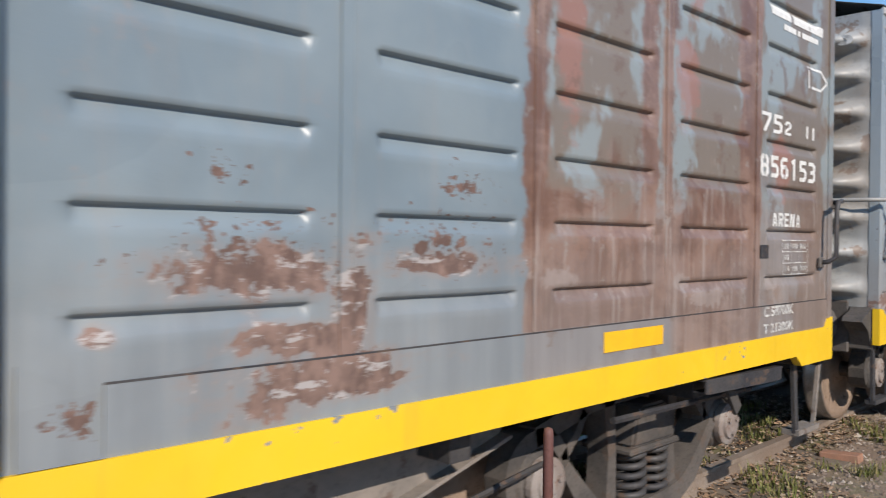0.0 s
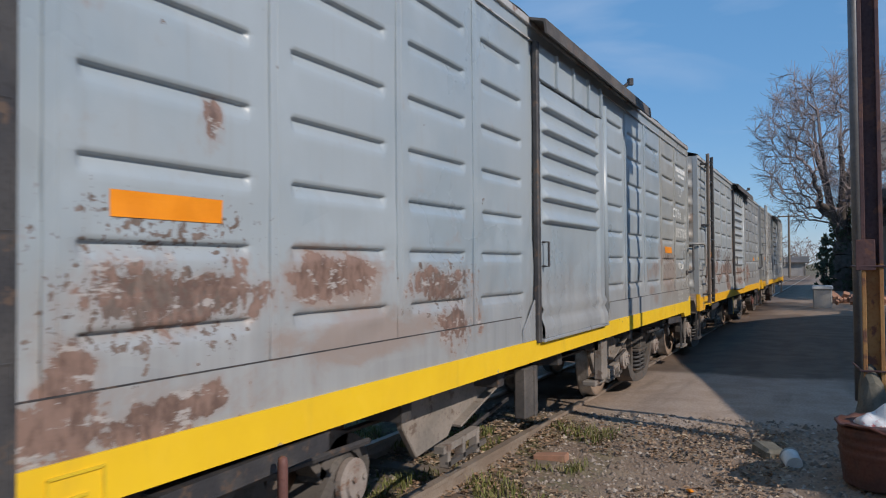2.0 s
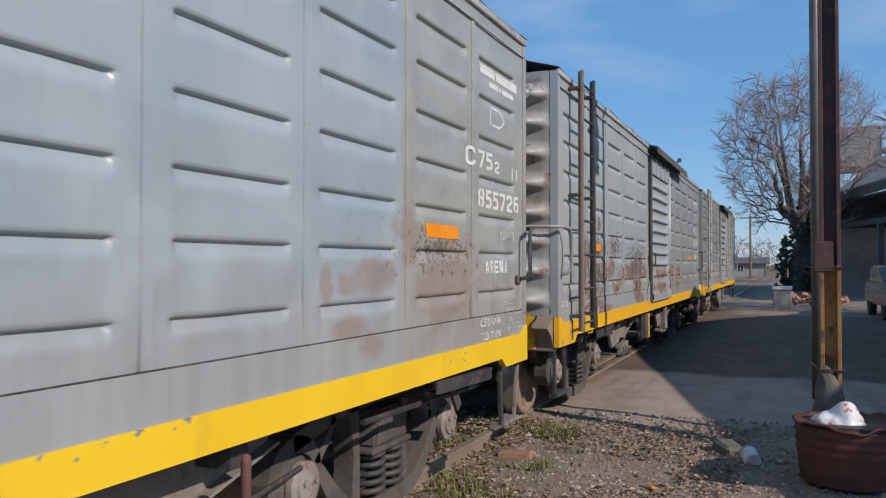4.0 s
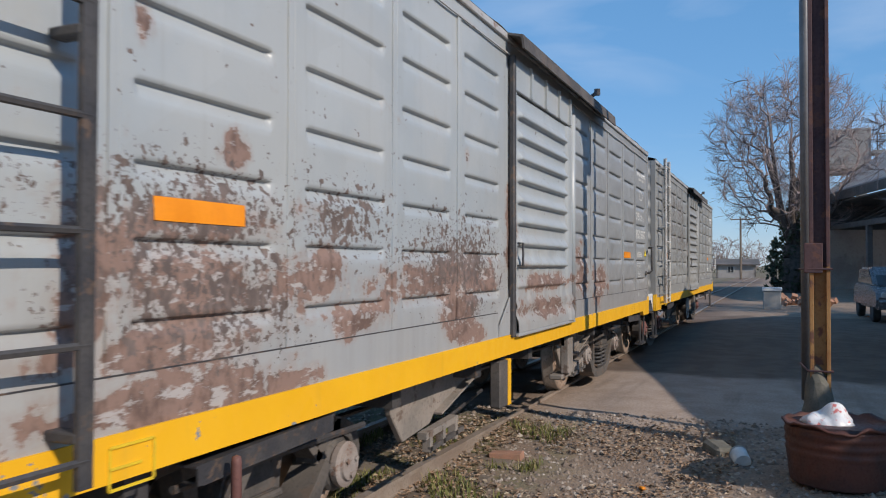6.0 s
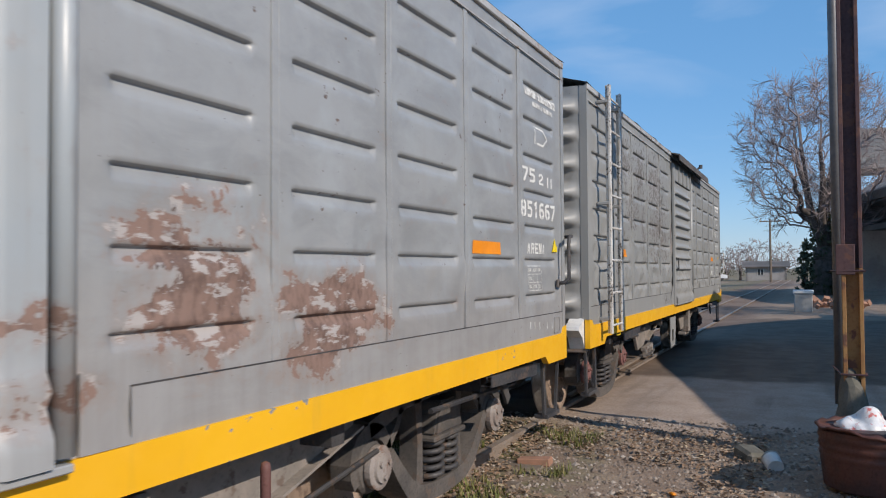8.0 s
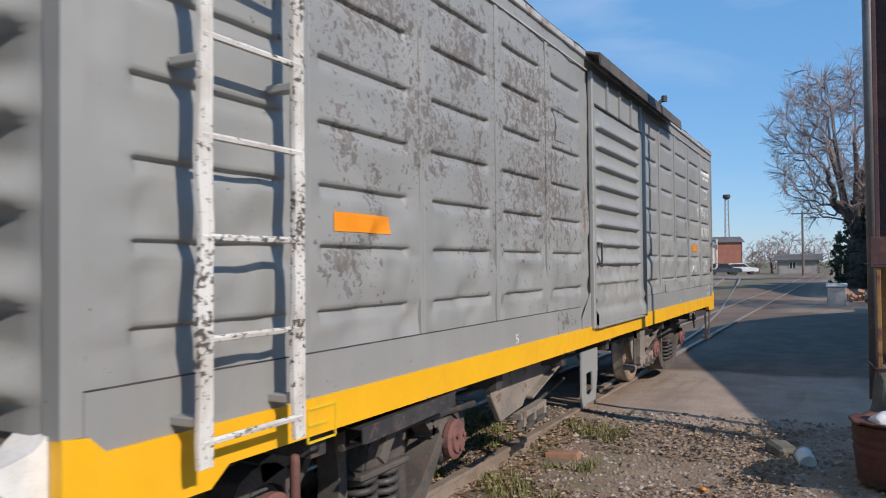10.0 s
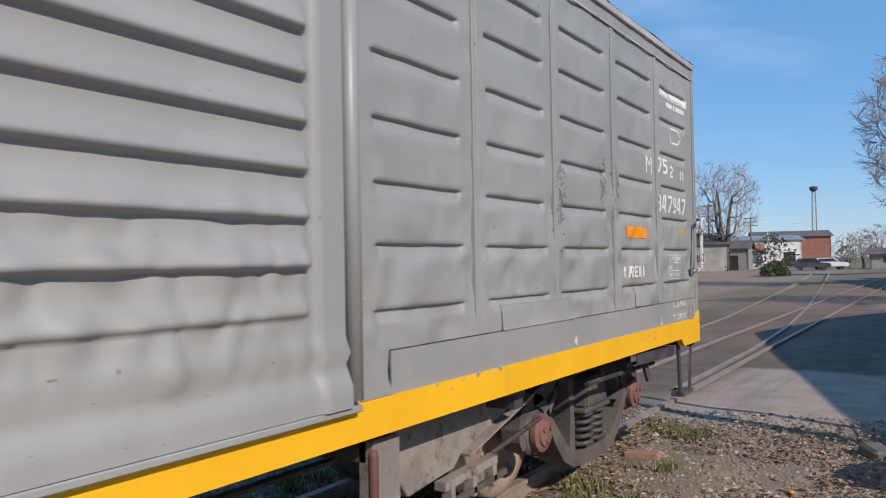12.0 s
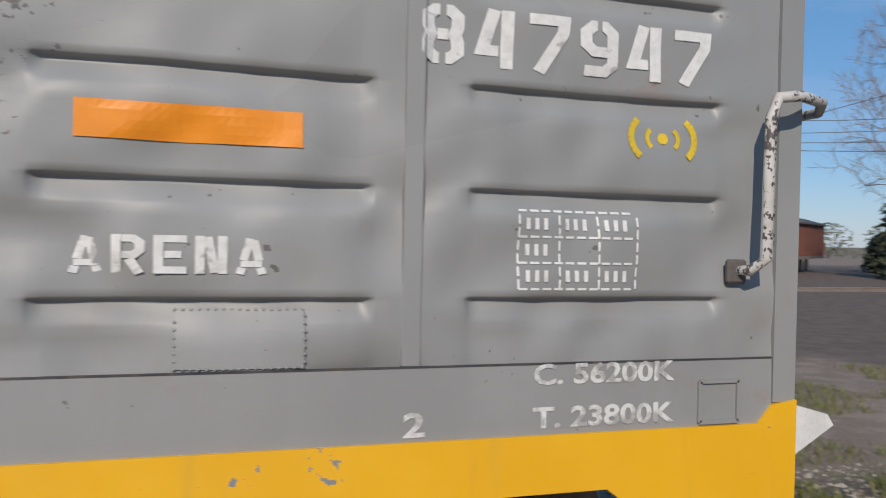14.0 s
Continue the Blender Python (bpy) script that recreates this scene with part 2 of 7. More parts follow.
RUSTY = (
    ((6.87, 1.51, 0.28, 0.06), (7.52, 1.53, 0.31, 0.04), (7.00, 1.34, 0.17, 0.04), (7.13, 1.22, 0.34, 0.07), (6.47, 1.38, 0.03, 0.02), (7.18, 1.46, 0.08, 0.16)),
    ((1.43, 1.52, 0.40, 0.09), (1.42, 1.18, 0.40, 0.07), (2.26, 1.56, 0.25, 0.09), (3.23, 1.50, 0.31, 0.08), (3.38, 1.32, 0.20, 0.12), (1.58, 2.08, 0.05, 0.07), (1.14, 2.39, 0.05, 0.06), (0.52, 1.20, 0.40, 0.07), (1.06, 1.30, 0.08, 0.13), (8.14, 1.51, 0.04, 0.07), (8.29, 1.52, 0.05, 0.04), (8.90, 1.72, 0.12, 0.15), (8.57, 1.56, 0.17, 0.08), (9.38, 1.50, 0.37, 0.19), (8.30, 1.33, 0.11, 0.05), (8.54, 1.23, 0.12, 0.05)),
    ((1.44, 1.52, 0.44, 0.10), (1.28, 1.34, 0.44, 0.06), (1.36, 1.17, 0.55, 0.08), (0.92, 1.56, 0.09, 0.24), (1.46, 1.76, 0.36, 0.08), (2.13, 1.58, 0.21, 0.08), (2.46, 1.34, 0.21, 0.07), (3.62, 1.40, 0.25, 0.20), (1.12, 2.33, 0.04, 0.06), (1.55, 2.01, 0.06, 0.07), (3.62, 1.53, 0.90, 0.09), (3.51, 1.46, 0.09, 0.14), (3.67, 1.44, 0.07, 0.16), (3.76, 2.26, 0.04, 0.06), (3.68, 1.20, 0.24, 0.06), (3.81, 1.34, 0.08, 0.04), (4.56, 1.80, 0.07, 0.30), (5.39, 1.47, 0.68, 0.06), (5.41, 1.27, 0.74, 0.08), (6.78, 1.56, 0.30, 0.19), (7.53, 1.41, 0.33, 0.16)),
    ((3.82, 1.98, 0.03, 0.03), (4.44, 2.04, 0.04, 0.15), (3.81, 1.76, 0.01, 0.08)))
FLAKY = (
    ((1.36, 1.77, 0.53, 0.17), (2.35, 1.80, 0.37, 0.15), (3.60, 1.66, 0.82, 0.22), (1.45, 1.48, 0.45, 0.20), (3.52, 1.72, 0.10, 0.09), (3.93, 1.62, 0.25, 0.20), (3.88, 1.36, 0.17, 0.09)),
    ((1.25, 2.10, 0.11, 0.17), (1.48, 1.85, 0.07, 0.30), (1.97, 2.24, 0.41, 0.24), (2.53, 2.13, 0.16, 0.51), (3.50, 2.10, 0.74, 0.48), (1.30, 1.62, 0.16, 0.12), (4.03, 2.04, 0.15, 0.11), (4.04, 1.79, 0.10, 0.10), (4.42, 2.04, 0.08, 0.17), (3.96, 1.21, 0.16, 0.07), (8.05, 1.92, 0.08, 0.24), (8.70, 2.07, 0.06, 0.17), (8.92, 2.09, 0.08, 0.18), (1.45, 2.72, 0.45, 0.32), (2.35, 2.68, 0.45, 0.34), (3.3, 2.62, 0.65, 0.40)))
PAINT = [
    wagon_paint("blue_grey_paint_rusty", (0.180, 0.230, 0.262), (0.220, 0.268, 0.292), RUSTY[0], ((7.62, 1.78, 0.15, 0.08), (6.77, 1.77, 0.06, 0.04), (6.87, 1.56, 0.32, 0.10), (7.5, 1.60, 0.32, 0.10), (6.42, 1.22, 0.08, 0.06)), (0.12, 0.075, 0.06), 1.3, older=True, dust=0.30, loose=-0.22, gloss=0.36),
    wagon_paint("pale_blue_grey_paint", (0.285, 0.345, 0.390), (0.335, 0.385, 0.418), RUSTY[1][:9], ((1.45, 1.72, 0.4, 0.1), (1.4, 1.5, 0.4, 0.15), (0.5, 1.6, 0.4, 0.3), (3.3, 1.5, 0.4, 0.12), (9.3, 1.7, 0.5, 0.15)), (0.13, 0.10, 0.085), 4.1, panel=(8.84, (0.36, 0.365, 0.345)), smeared=RUSTY[1][9:] + ((2.5, 1.33, 0.5, 0.08), (2.3, 1.55, 0.3, 0.12)), dust=0.45, loose=-0.1, gloss=0.30),
    wagon_paint("light_grey_paint_flaking", (0.385, 0.405, 0.405), (0.335, 0.37, 0.39), RUSTY[2], FLAKY[0], (0.11, 0.085, 0.075), 7.7, panel=(6.27, (0.305, 0.318, 0.325)), dust=0.35, loose=0.15, gloss=0.36),
    wagon_paint("mid_grey_paint", (0.262, 0.269, 0.264), (0.288, 0.293, 0.286), RUSTY[3], FLAKY[1], (0.135, 0.126, 0.120), 2.2, dust=0.10, loose=0.10, gloss=0.47)]
END_PAINT = worn("end_paint", (0.325, 0.335, 0.33), (0.275, 0.25, 0.22), 1.6, 0.5, 0, (0.20, 0.155, 0.125))


def sill_yellow(name, a, b, battered=None):
    """Yellow enamel with grey chips, brown scratches and a little road dirt."""
    m = Mat(name, 0.42)
    c = m.mix(m.ramp(m.noise(2.2, 4), 0.38, 0.62), a, b)
    c = m.mix(m.op("MULTIPLY", m.ramp(m.noise(1.0, 4, 0.6, m.stretch(8, 8, 1.2)), 0.55, 0.75), 0.22), c, (0.40, 0.27, 0.06))
    chips = m.op("ADD", m.noise(13, 4, 0.62), m.op("MULTIPLY", m.ramp(m.noise(0.9, 3), 0.50, 0.68), 0.13))
    if battered:                          # the end that has lost most paint
        chips = m.op("ADD", chips, m.op("MULTIPLY", m.ramp(m.axis(0), battered, 0.4), 0.10))
    chip = m.ramp(chips, 0.725, 0.735)
    c = m.mix(chip, c, (0.22, 0.235, 0.245))
    scratch = m.ramp(m.noise(1.0, 3, 0.6, m.stretch(2.2, 1, 60, (1, 2, 3))), 0.70, 0.72)
    c = m.mix(m.op("MULTIPLY", scratch, 0.6), c, (0.16, 0.09, 0.04))
    m.bump(m.op("ADD", m.noise(5, 4), m.op("MULTIPLY", chip, -0.4)), 0.15, 0.004)
    return m.done(c, m.ramp(chips, 0.3, 0.75, 0.36, 0.6))


YELLOW = [sill_yellow("lemon_yellow_paint", (0.84, 0.545, 0.02), (0.80, 0.51, 0.02)),
          sill_yellow("amber_yellow_paint", (0.82, 0.44, 0.012), (0.79, 0.415, 0.012)),
          sill_yellow("chipped_amber_paint", (0.82, 0.44, 0.012), (0.79, 0.415, 0.012), 2.6)]
ORANGE = worn("orange_reflector", (0.86, 0.29, 0.015), (0.80, 0.26, 0.012), 9, 0.4, bump=0.1)
ORANGE_YELLOW = worn("yellow_reflector", (0.88, 0.50, 0.02), (0.84, 0.46, 0.02), 9, 0.4, bump=0.1)
IRON = worn("dark_iron", (0.045, 0.045, 0.05), (0.075, 0.072, 0.072), 5, 0.6, 0.2, (0.12, 0.085, 0.065))
FRAME = worn("dusty_frame_iron", (0.068, 0.063, 0.060), (0.115, 0.102, 0.092), 4, 0.75, 0.0, (0.11, 0.085, 0.07))
TRUSS = worn("dusty_truss_steel", (0.20, 0.18, 0.16), (0.27, 0.235, 0.205), 4, 0.75, 0.0, (0.14, 0.105, 0.085))
WHEEL = worn("wheel_steel", (0.25, 0.185, 0.14), (0.32, 0.24, 0.185), 3, 0.65, 0.1, (0.15, 0.105, 0.08))
TREAD = worn("polished_tread", (0.30, 0.29, 0.28), (0.22, 0.21, 0.20), 8, 0.35, 0.7)
CAP = worn("axle_cap", (0.30, 0.27, 0.25), (0.24, 0.20, 0.18), 6, 0.7, 0, (0.2, 0.13, 0.1))
CAP_RED = worn("maroon_axle_cap", (0.22, 0.10, 0.09), (0.17, 0.085, 0.08), 6, 0.7, 0, (0.12, 0.07, 0.06))
BROWN = worn("brown_primer", (0.25, 0.20, 0.16), (0.21, 0.165, 0.135), 4, 0.7)
def chipped_white():
    """Old white paint flaked down to dark iron."""
    m = Mat("chipped_white", 0.5)
    chip = m.ramp(m.op("ADD", m.noise(62, 4, 0.6), m.op("MULTIPLY", m.ramp(m.noise(4, 3), 0.4, 0.65), 0.13)), 0.63, 0.645)
    c = m.mix(m.ramp(m.noise(5, 4), 0.4, 0.65), (0.66, 0.65, 0.62), (0.50, 0.47, 0.43))
    m.bump(chip, -0.3, 0.003)
    return m.done(m.mix(chip, c, (0.10, 0.085, 0.075)))


CHIPPED = chipped_white()
WHITE = worn("white_paint", (0.74, 0.74, 0.72), (0.62, 0.62, 0.60), 9, 0.55)
ROOF = worn("roof_sheet", (0.42, 0.43, 0.43), (0.35, 0.33, 0.31), 2, 0.5, 0, (0.24, 0.17, 0.13))
RAIL = worn("rail_steel", (0.26, 0.205, 0.165), (0.32, 0.265, 0.22), 5, 0.5, 0.2)
TIMBER = worn("timber", (0.14, 0.11, 0.085), (0.19, 0.155, 0.12), 5, 0.9)
BRICK = worn("brick_clay", (0.38, 0.20, 0.13), (0.30, 0.17, 0.115), 8, 0.9)
MOSSY = worn("mossy_concrete", (0.11, 0.105, 0.085), (0.16, 0.15, 0.125), 6, 0.95)
CONCRETE = worn("concrete", (0.34, 0.33, 0.31), (0.26, 0.25, 0.235), 2, 0.9)
GALV = worn("grey_pipe", (0.19, 0.19, 0.195), (0.14, 0.14, 0.145), 3, 0.5, 0.3)
RUSTY_POST = worn("rusty_post", (0.26, 0.125, 0.045), (0.34, 0.19, 0.07), 3, 0.75, 0, (0.13, 0.06, 0.04))
MAROON_POST = worn("maroon_post", (0.060, 0.032, 0.036), (0.085, 0.042, 0.042), 3, 0.7, 0, (0.12, 0.055, 0.04))
OXBLOOD = worn("oxblood_paint", (0.10, 0.045, 0.04), (0.14, 0.06, 0.05), 5, 0.7)
DRUM = worn("rusted_drum", (0.105, 0.036, 0.024), (0.06, 0.026, 0.021), 4, 0.6, 0.1)
PLASTIC = worn("white_plastic_bag", (0.75, 0.75, 0.74), (0.66, 0.64, 0.63), 9, 0.35, 0, (0.55, 0.16, 0.14))
BARK = worn("bark", (0.085, 0.068, 0.058), (0.13, 0.105, 0.09), 6, 0.95)
TWIG = worn("pale_twigs", (0.30, 0.24, 0.225), (0.24, 0.195, 0.185), 3, 0.95)
LEAF = worn("dark_foliage", (0.05, 0.065, 0.035), (0.08, 0.085, 0.045), 2, 0.8)
GLASS = worn("dark_glass", (0.03, 0.035, 0.04), (0.05, 0.055, 0.06), 1, 0.08, bump=0.0)
RUBBER = worn("tyre_rubber", (0.035, 0.034, 0.033), (0.06, 0.055, 0.05), 6, 0.85)
BLUE = worn("bright_blue_paint", (0.02, 0.25, 0.52), (0.025, 0.29, 0.56), 2, 0.35, bump=0.05)
TRUCK_GREY = worn("dusty_grey_sill", (0.22, 0.22, 0.22), (0.28, 0.27, 0.25), 3, 0.7)
RAILCAR_YELLOW = worn("railcar_yellow", (0.80, 0.44, 0.015), (0.72, 0.38, 0.012), 1.5, 0.45, bump=0.05)
WHITE_WALL = worn("white_wall", (0.72, 0.71, 0.69), (0.62, 0.60, 0.57), 0.5, 0.9)
GREY_WALL = worn("grey_wall", (0.36, 0.34, 0.32), (0.27, 0.25, 0.24), 0.5, 0.9)
RED_WALL = worn("red_brick_wall", (0.34, 0.14, 0.10), (0.28, 0.12, 0.09), 0.8, 0.9)
TIN = worn("tin_roof", (0.34, 0.35, 0.37), (0.27, 0.27, 0.28), 0.7, 0.45, 0.3)
TIN_DARK = worn("dark_tin_roof", (0.10, 0.095, 0.09), (0.15, 0.13, 0.12), 0.6, 0.8)
DARK = worn("dark_recess", (0.02, 0.02, 0.02), (0.03, 0.03, 0.03), 1, 0.9)
RED_WAGON = worn("red_oxide_boards", (0.30, 0.10, 0.06), (0.22, 0.08, 0.05), 1.2, 0.8)
CAR_WHITE = worn("white_car_paint", (0.70, 0.71, 0.72), (0.62, 0.63, 0.64), 1, 0.25, bump=0.02)
CAR_DARK = worn("dark_car_paint", (0.05, 0.06, 0.08), (0.07, 0.08, 0.10), 1, 0.25, bump=0.02)
CAR_SILVER = worn("silver_car_paint", (0.20, 0.205, 0.215), (0.17, 0.175, 0.185), 1, 0.25, 0.3, bump=0.02)
CYAN = worn("pale_blue_paint", (0.35, 0.62, 0.68), (0.30, 0.55, 0.62), 1, 0.6)


# ------------------------------------------------------------------ mesh helpers
def part(name, bm, material, parent=None, label="", smooth=False, at=None):
    me = bpy.data.meshes.new(name)
    bm.to_mesh(me)
    bm.free()
    me.materials.append(material)
    if smooth:
        me.shade_smooth()
    ob = new(name, me)
    ob.parent = parent
    if at is not None:
        ob.matrix_basis = at
    return tagged(ob, label)


def thing(name, at, label, category, group="", kind=""):
    ob = new(name)
    ob.empty_display_size = 0.2
    ob.matrix_basis = at
    return tagged(ob, label, category, group, kind)


def box(bm, x0, x1, y0, y1, z0, z1, bevel=0.0):
    m = Matrix.Translation(((x0 + x1) / 2, (y0 + y1) / 2, (z0 + z1) / 2)) @ Matrix.Diagonal((abs(x1 - x0), abs(y1 - y0), abs(z1 - z0), 1))
    vs = bmesh.ops.create_cube(bm, size=1, matrix=m)["verts"]
    if bevel:
        es = list({e for v in vs for e in v.link_edges})
        bmesh.ops.bevel(bm, geom=es, offset=bevel, segments=1, affect="EDGES", clamp_overlap=True)
    return bm


def tube(bm, pts, r, n=8, r2=None):
    """A round bar through the points; r2: radius at the far end."""
    pts = [V3(p) for p in pts]
    rings = []
    for i, p in enumerate(pts):
        d = (pts[min(i + 1, len(pts) - 1)] - pts[max(i - 1, 0)]).normalized()
        a = d.orthogonal().normalized() if i == 0 else (rings[-1][1] - d * rings[-1][1].dot(d)).normalized()
        b = d.cross(a)
        rr = r if r2 is None else r + (r2 - r) * i / (len(pts) - 1)
        rings.append(([bm.verts.new(p + (a * math.cos(q) + b * math.sin(q)) * rr) for q in [2 * math.pi * j / n for j in range(n)]], a))
    for (u, _), (v, _) in zip(rings, rings[1:]):
        for j in range(n):
            bm.faces.new((u[j], u[(j + 1) % n], v[(j + 1) % n], v[j]))
    if n > 3:
        bm.faces.new(rings[0][0][::-1])
        bm.faces.new(rings[-1][0])
    return bm


def lathe(bm, prof, at, n=28):
    """Turns (radius, along) pairs about the local z of the pose at."""
    rings = [[bm.verts.new(at @ V3((r * math.cos(a), r * math.sin(a), h))) for a in [2 * math.pi * j / n for j in range(n)]] for r, h in prof]
    for u, v in zip(rings, rings[1:]):
        for j in range(n):
            bm.faces.new((u[j], u[(j + 1) % n], v[(j + 1) % n], v[j]))
    bm.faces.new(rings[0][::-1])
    bm.faces.new(rings[-1])
    return bm


def prism(bm, poly, y0, y1, plane="xz"):
    """A plate from a polygon, between two depths."""
    def at(p, d):
        return (p[0], d, p[1]) if plane == "xz" else (d, p[0], p[1]) if plane == "yz" else (p[0], p[1], d)
    a = [bm.verts.new(at(p, y0)) for p in poly]
    b = [bm.verts.new(at(p, y1)) for p in poly]
    bm.faces.new(a)
    bm.faces.new(b[::-1])
    for i in range(len(poly)):
        bm.faces.new((a[i], b[i], b[(i + 1) % len(poly)], a[(i + 1) % len(poly)]))
    return bm


def tidy(bm):
    bmesh.ops.recalc_face_normals(bm, faces=bm.faces)
    return bm


def B():
    return bmesh.new()


def sheet(xs, zs, f):
    """A grid mesh over xs and zs, its places given by f."""
    bm = B()
    g = [[bm.verts.new(f(x, z)) for z in zs] for x in xs]
    for a, b in zip(g, g[1:]):
        for i in range(len(zs) - 1):
            bm.faces.new((a[i], b[i], b[i + 1], a[i + 1]))
    return bm


def ease(a, b, x):
    t = min(1.0, max(0.0, (x - a) / (b - a)))
    return t * t * (3 - 2 * t)


FONT = {}


def ribbon(bm, pts, w):
    """A flat stroke with mitred corners along points (x, z)."""
    pts = [V3((p[0], p[1], 0)) for p in pts]
    fine = [pts[0]]
    for a, b in zip(pts, pts[1:]):
        n = max(1, round((b - a).length / 0.14))
        fine += [a.lerp(b, (i + 1) / n) for i in range(n)]
    pairs = []
    for i, p in enumerate(fine):
        d0 = (p - fine[i - 1]).normalized() if i else (fine[1] - p).normalized()
        d1 = (fine[i + 1] - p).normalized() if i < len(fine) - 1 else d0
        t = (d0 + d1).normalized()
        s = V3((-t.y, t.x, 0)) * (w / 2 / max(0.5, t.dot(d0)))
        pairs.append([bm.verts.new((q.x, 0, q.y)) for q in (p + s, p - s)])
    for u, v in zip(pairs, pairs[1:]):
        bm.faces.new((u[0], u[1], v[1], v[0]))


def flip(path, turn=False):
    return [(0.62 - x, 1 - z if turn else z) for x, z in path]


HALF_O = [(0.26, 0.905), (0.22, 0.905), (0.095, 0.78), (0.095, 0.22), (0.22, 0.095), (0.26, 0.095)]
HALF_8 = [(0.265, 0.905), (0.21, 0.905), (0.10, 0.80), (0.10, 0.63), (0.14, 0.5), (0.10, 0.37), (0.10, 0.20), (0.21, 0.095), (0.265, 0.095)]
SIX = [[(0.54, 0.905), (0.22, 0.905), (0.095, 0.78), (0.095, 0.22), (0.22, 0.095), (0.27, 0.095)], [(0.345, 0.095), (0.40, 0.095), (0.525, 0.22), (0.525, 0.44), (0.40, 0.56), (0.19, 0.56)]]
GLYPHS = {
    "0": [HALF_O, flip(HALF_O)],
    "1": [[(0.12, 0.80), (0.33, 0.90), (0.33, 0.0)]],
    "2": [[(0.095, 0.68), (0.095, 0.80), (0.21, 0.905), (0.41, 0.905), (0.525, 0.80), (0.525, 0.60), (0.11, 0.28), (0.11, 0.095), (0.62, 0.095)]],
    "3": [[(0.02, 0.905), (0.41, 0.905), (0.52, 0.80), (0.52, 0.62), (0.45, 0.5), (0.52, 0.38), (0.52, 0.20), (0.41, 0.095), (0.02, 0.095)], [(0.20, 0.5), (0.35, 0.5)]],
    "4": [[(0.46, 0.0), (0.46, 1.0)], [(0.27, 1.0), (0.10, 0.30), (0.34, 0.30)]],
    "5": [[(0.60, 0.905), (0.11, 0.905), (0.11, 0.56), (0.41, 0.56), (0.525, 0.45), (0.525, 0.21), (0.41, 0.095), (0.02, 0.095)]],
    "6": SIX,
    "7": [[(0.0, 0.905), (0.525, 0.905), (0.51, 0.70), (0.17, 0.0)]],
    "8": [HALF_8, flip(HALF_8), [(0.235, 0.5), (0.385, 0.5)]],
    "9": [flip(p, True) for p in SIX],
    "A": [[(0.085, 0.0), (0.13, 0.17)], [(0.16, 0.36), (0.285, 0.95)], [(0.535, 0.0), (0.49, 0.17)], [(0.46, 0.36), (0.36, 0.90)], [(0.10, 0.265), (0.52, 0.265)]],
    "R": [[(0.095, 0.0), (0.095, 1.0)], [(0.20, 0.905), (0.41, 0.905), (0.525, 0.80), (0.525, 0.60), (0.41, 0.48), (0.20, 0.48)], [(0.33, 0.38), (0.52, 0.0)]],
    "E": [[(0.62, 0.905), (0.095, 0.905), (0.095, 0.095), (0.62, 0.095)], [(0.20, 0.5), (0.52, 0.5)]],
    "N": [[(0.095, 0.0), (0.095, 1.0)], [(0.23, 0.97), (0.39, 0.03)], [(0.525, 0.0), (0.525, 1.0)]],
    "C": [[(0.53, 0.70), (0.53, 0.79), (0.41, 0.905), (0.22, 0.905), (0.095, 0.78), (0.095, 0.22), (0.22, 0.095), (0.41, 0.095), (0.53, 0.21), (0.53, 0.30)]]}


def stencil(text, width, height, material, parent, x, z, wall, label=""):
    """Heavy block writing cut with small bridges, as a paint stencil leaves it."""
    bm = B()
    for i, ch in enumerate(text):
        one = B()
        for path in GLYPHS[ch]:
            ribbon(one, path, 0.185 if ch != "A" else 0.165)
        bmesh.ops.translate(one, verts=one.verts, vec=(i * 0.77, 0, 0))
        join(bm, one)
    full = max(v.co.x for v in bm.verts)
    for v in bm.verts:
        v.co = (x + v.co.x / full * width, 0, z + v.co.z * height)
    return part("lettering", hug(bm, wall, 0.0026), material, parent, label)


def letters(text, width, height, material, parent, x, z, y=None, name="lettering", label="", wall=None):
    """Painted writing whose lower left corner is at x, z on a side wall."""
    if text not in FONT:
        cu = bpy.data.curves.new("text", "FONT")
        cu.body, cu.extrude, cu.resolution_u, cu.offset = text, 0.0, 3, 0.0 if "M" in text else 0.028
        ob = new("text", cu)
        bpy.context.view_layer.update()
        me = bpy.data.meshes.new_from_object(ob.evaluated_get(bpy.context.evaluated_depsgraph_get()))
        bpy.data.objects.remove(ob)
        FONT[text] = me
    bm = B()
    bm.from_mesh(FONT[text])
    xs, ys = [v.co.x for v in bm.verts], [v.co.y for v in bm.verts]
    xa, xb, ya, yb = min(xs), max(xs), min(ys), max(ys)
    for v in bm.verts:
        v.co = (x + (v.co.x - xa) / (xb - xa) * width, y or 0.0, z + (v.co.y - ya) / (yb - ya) * height)
    if wall:
        bmesh.ops.triangulate(bm, faces=bm.faces[:])
        hug(bm, wall)
    return part(name, bm, material, parent, label)


def hug(bm, wall, lift=0.0022):
    """Lays flat marks onto the uneven side wall."""
    for v in bm.verts:
        v.co.y = wall(v.co.x, v.co.z) - lift
    return bm


def flat_grid(x0, x1, z0, z1, step=0.02):
    nx, nz = max(1, round((x1 - x0) / step)), max(1, round((z1 - z0) / step))
    return sheet([x0 + (x1 - x0) * i / nx for i in range(nx + 1)], [z0 + (z1 - z0) * i / nz for i in range(nz + 1)], lambda x, z: (x, 0, z))


def join(bm, other):
    me = bpy.data.meshes.new("piece")
    other.to_mesh(me)
    other.free()
    bm.from_mesh(me)
    bpy.data.meshes.remove(me)
    return bm


# ------------------------------------------------------------------ ground, road and track
SIDE = 1.7413                       # the train's near side wall
RAILS = (SIDE + 0.72, SIDE + 1.75)
RAIL_TOP = 0.13


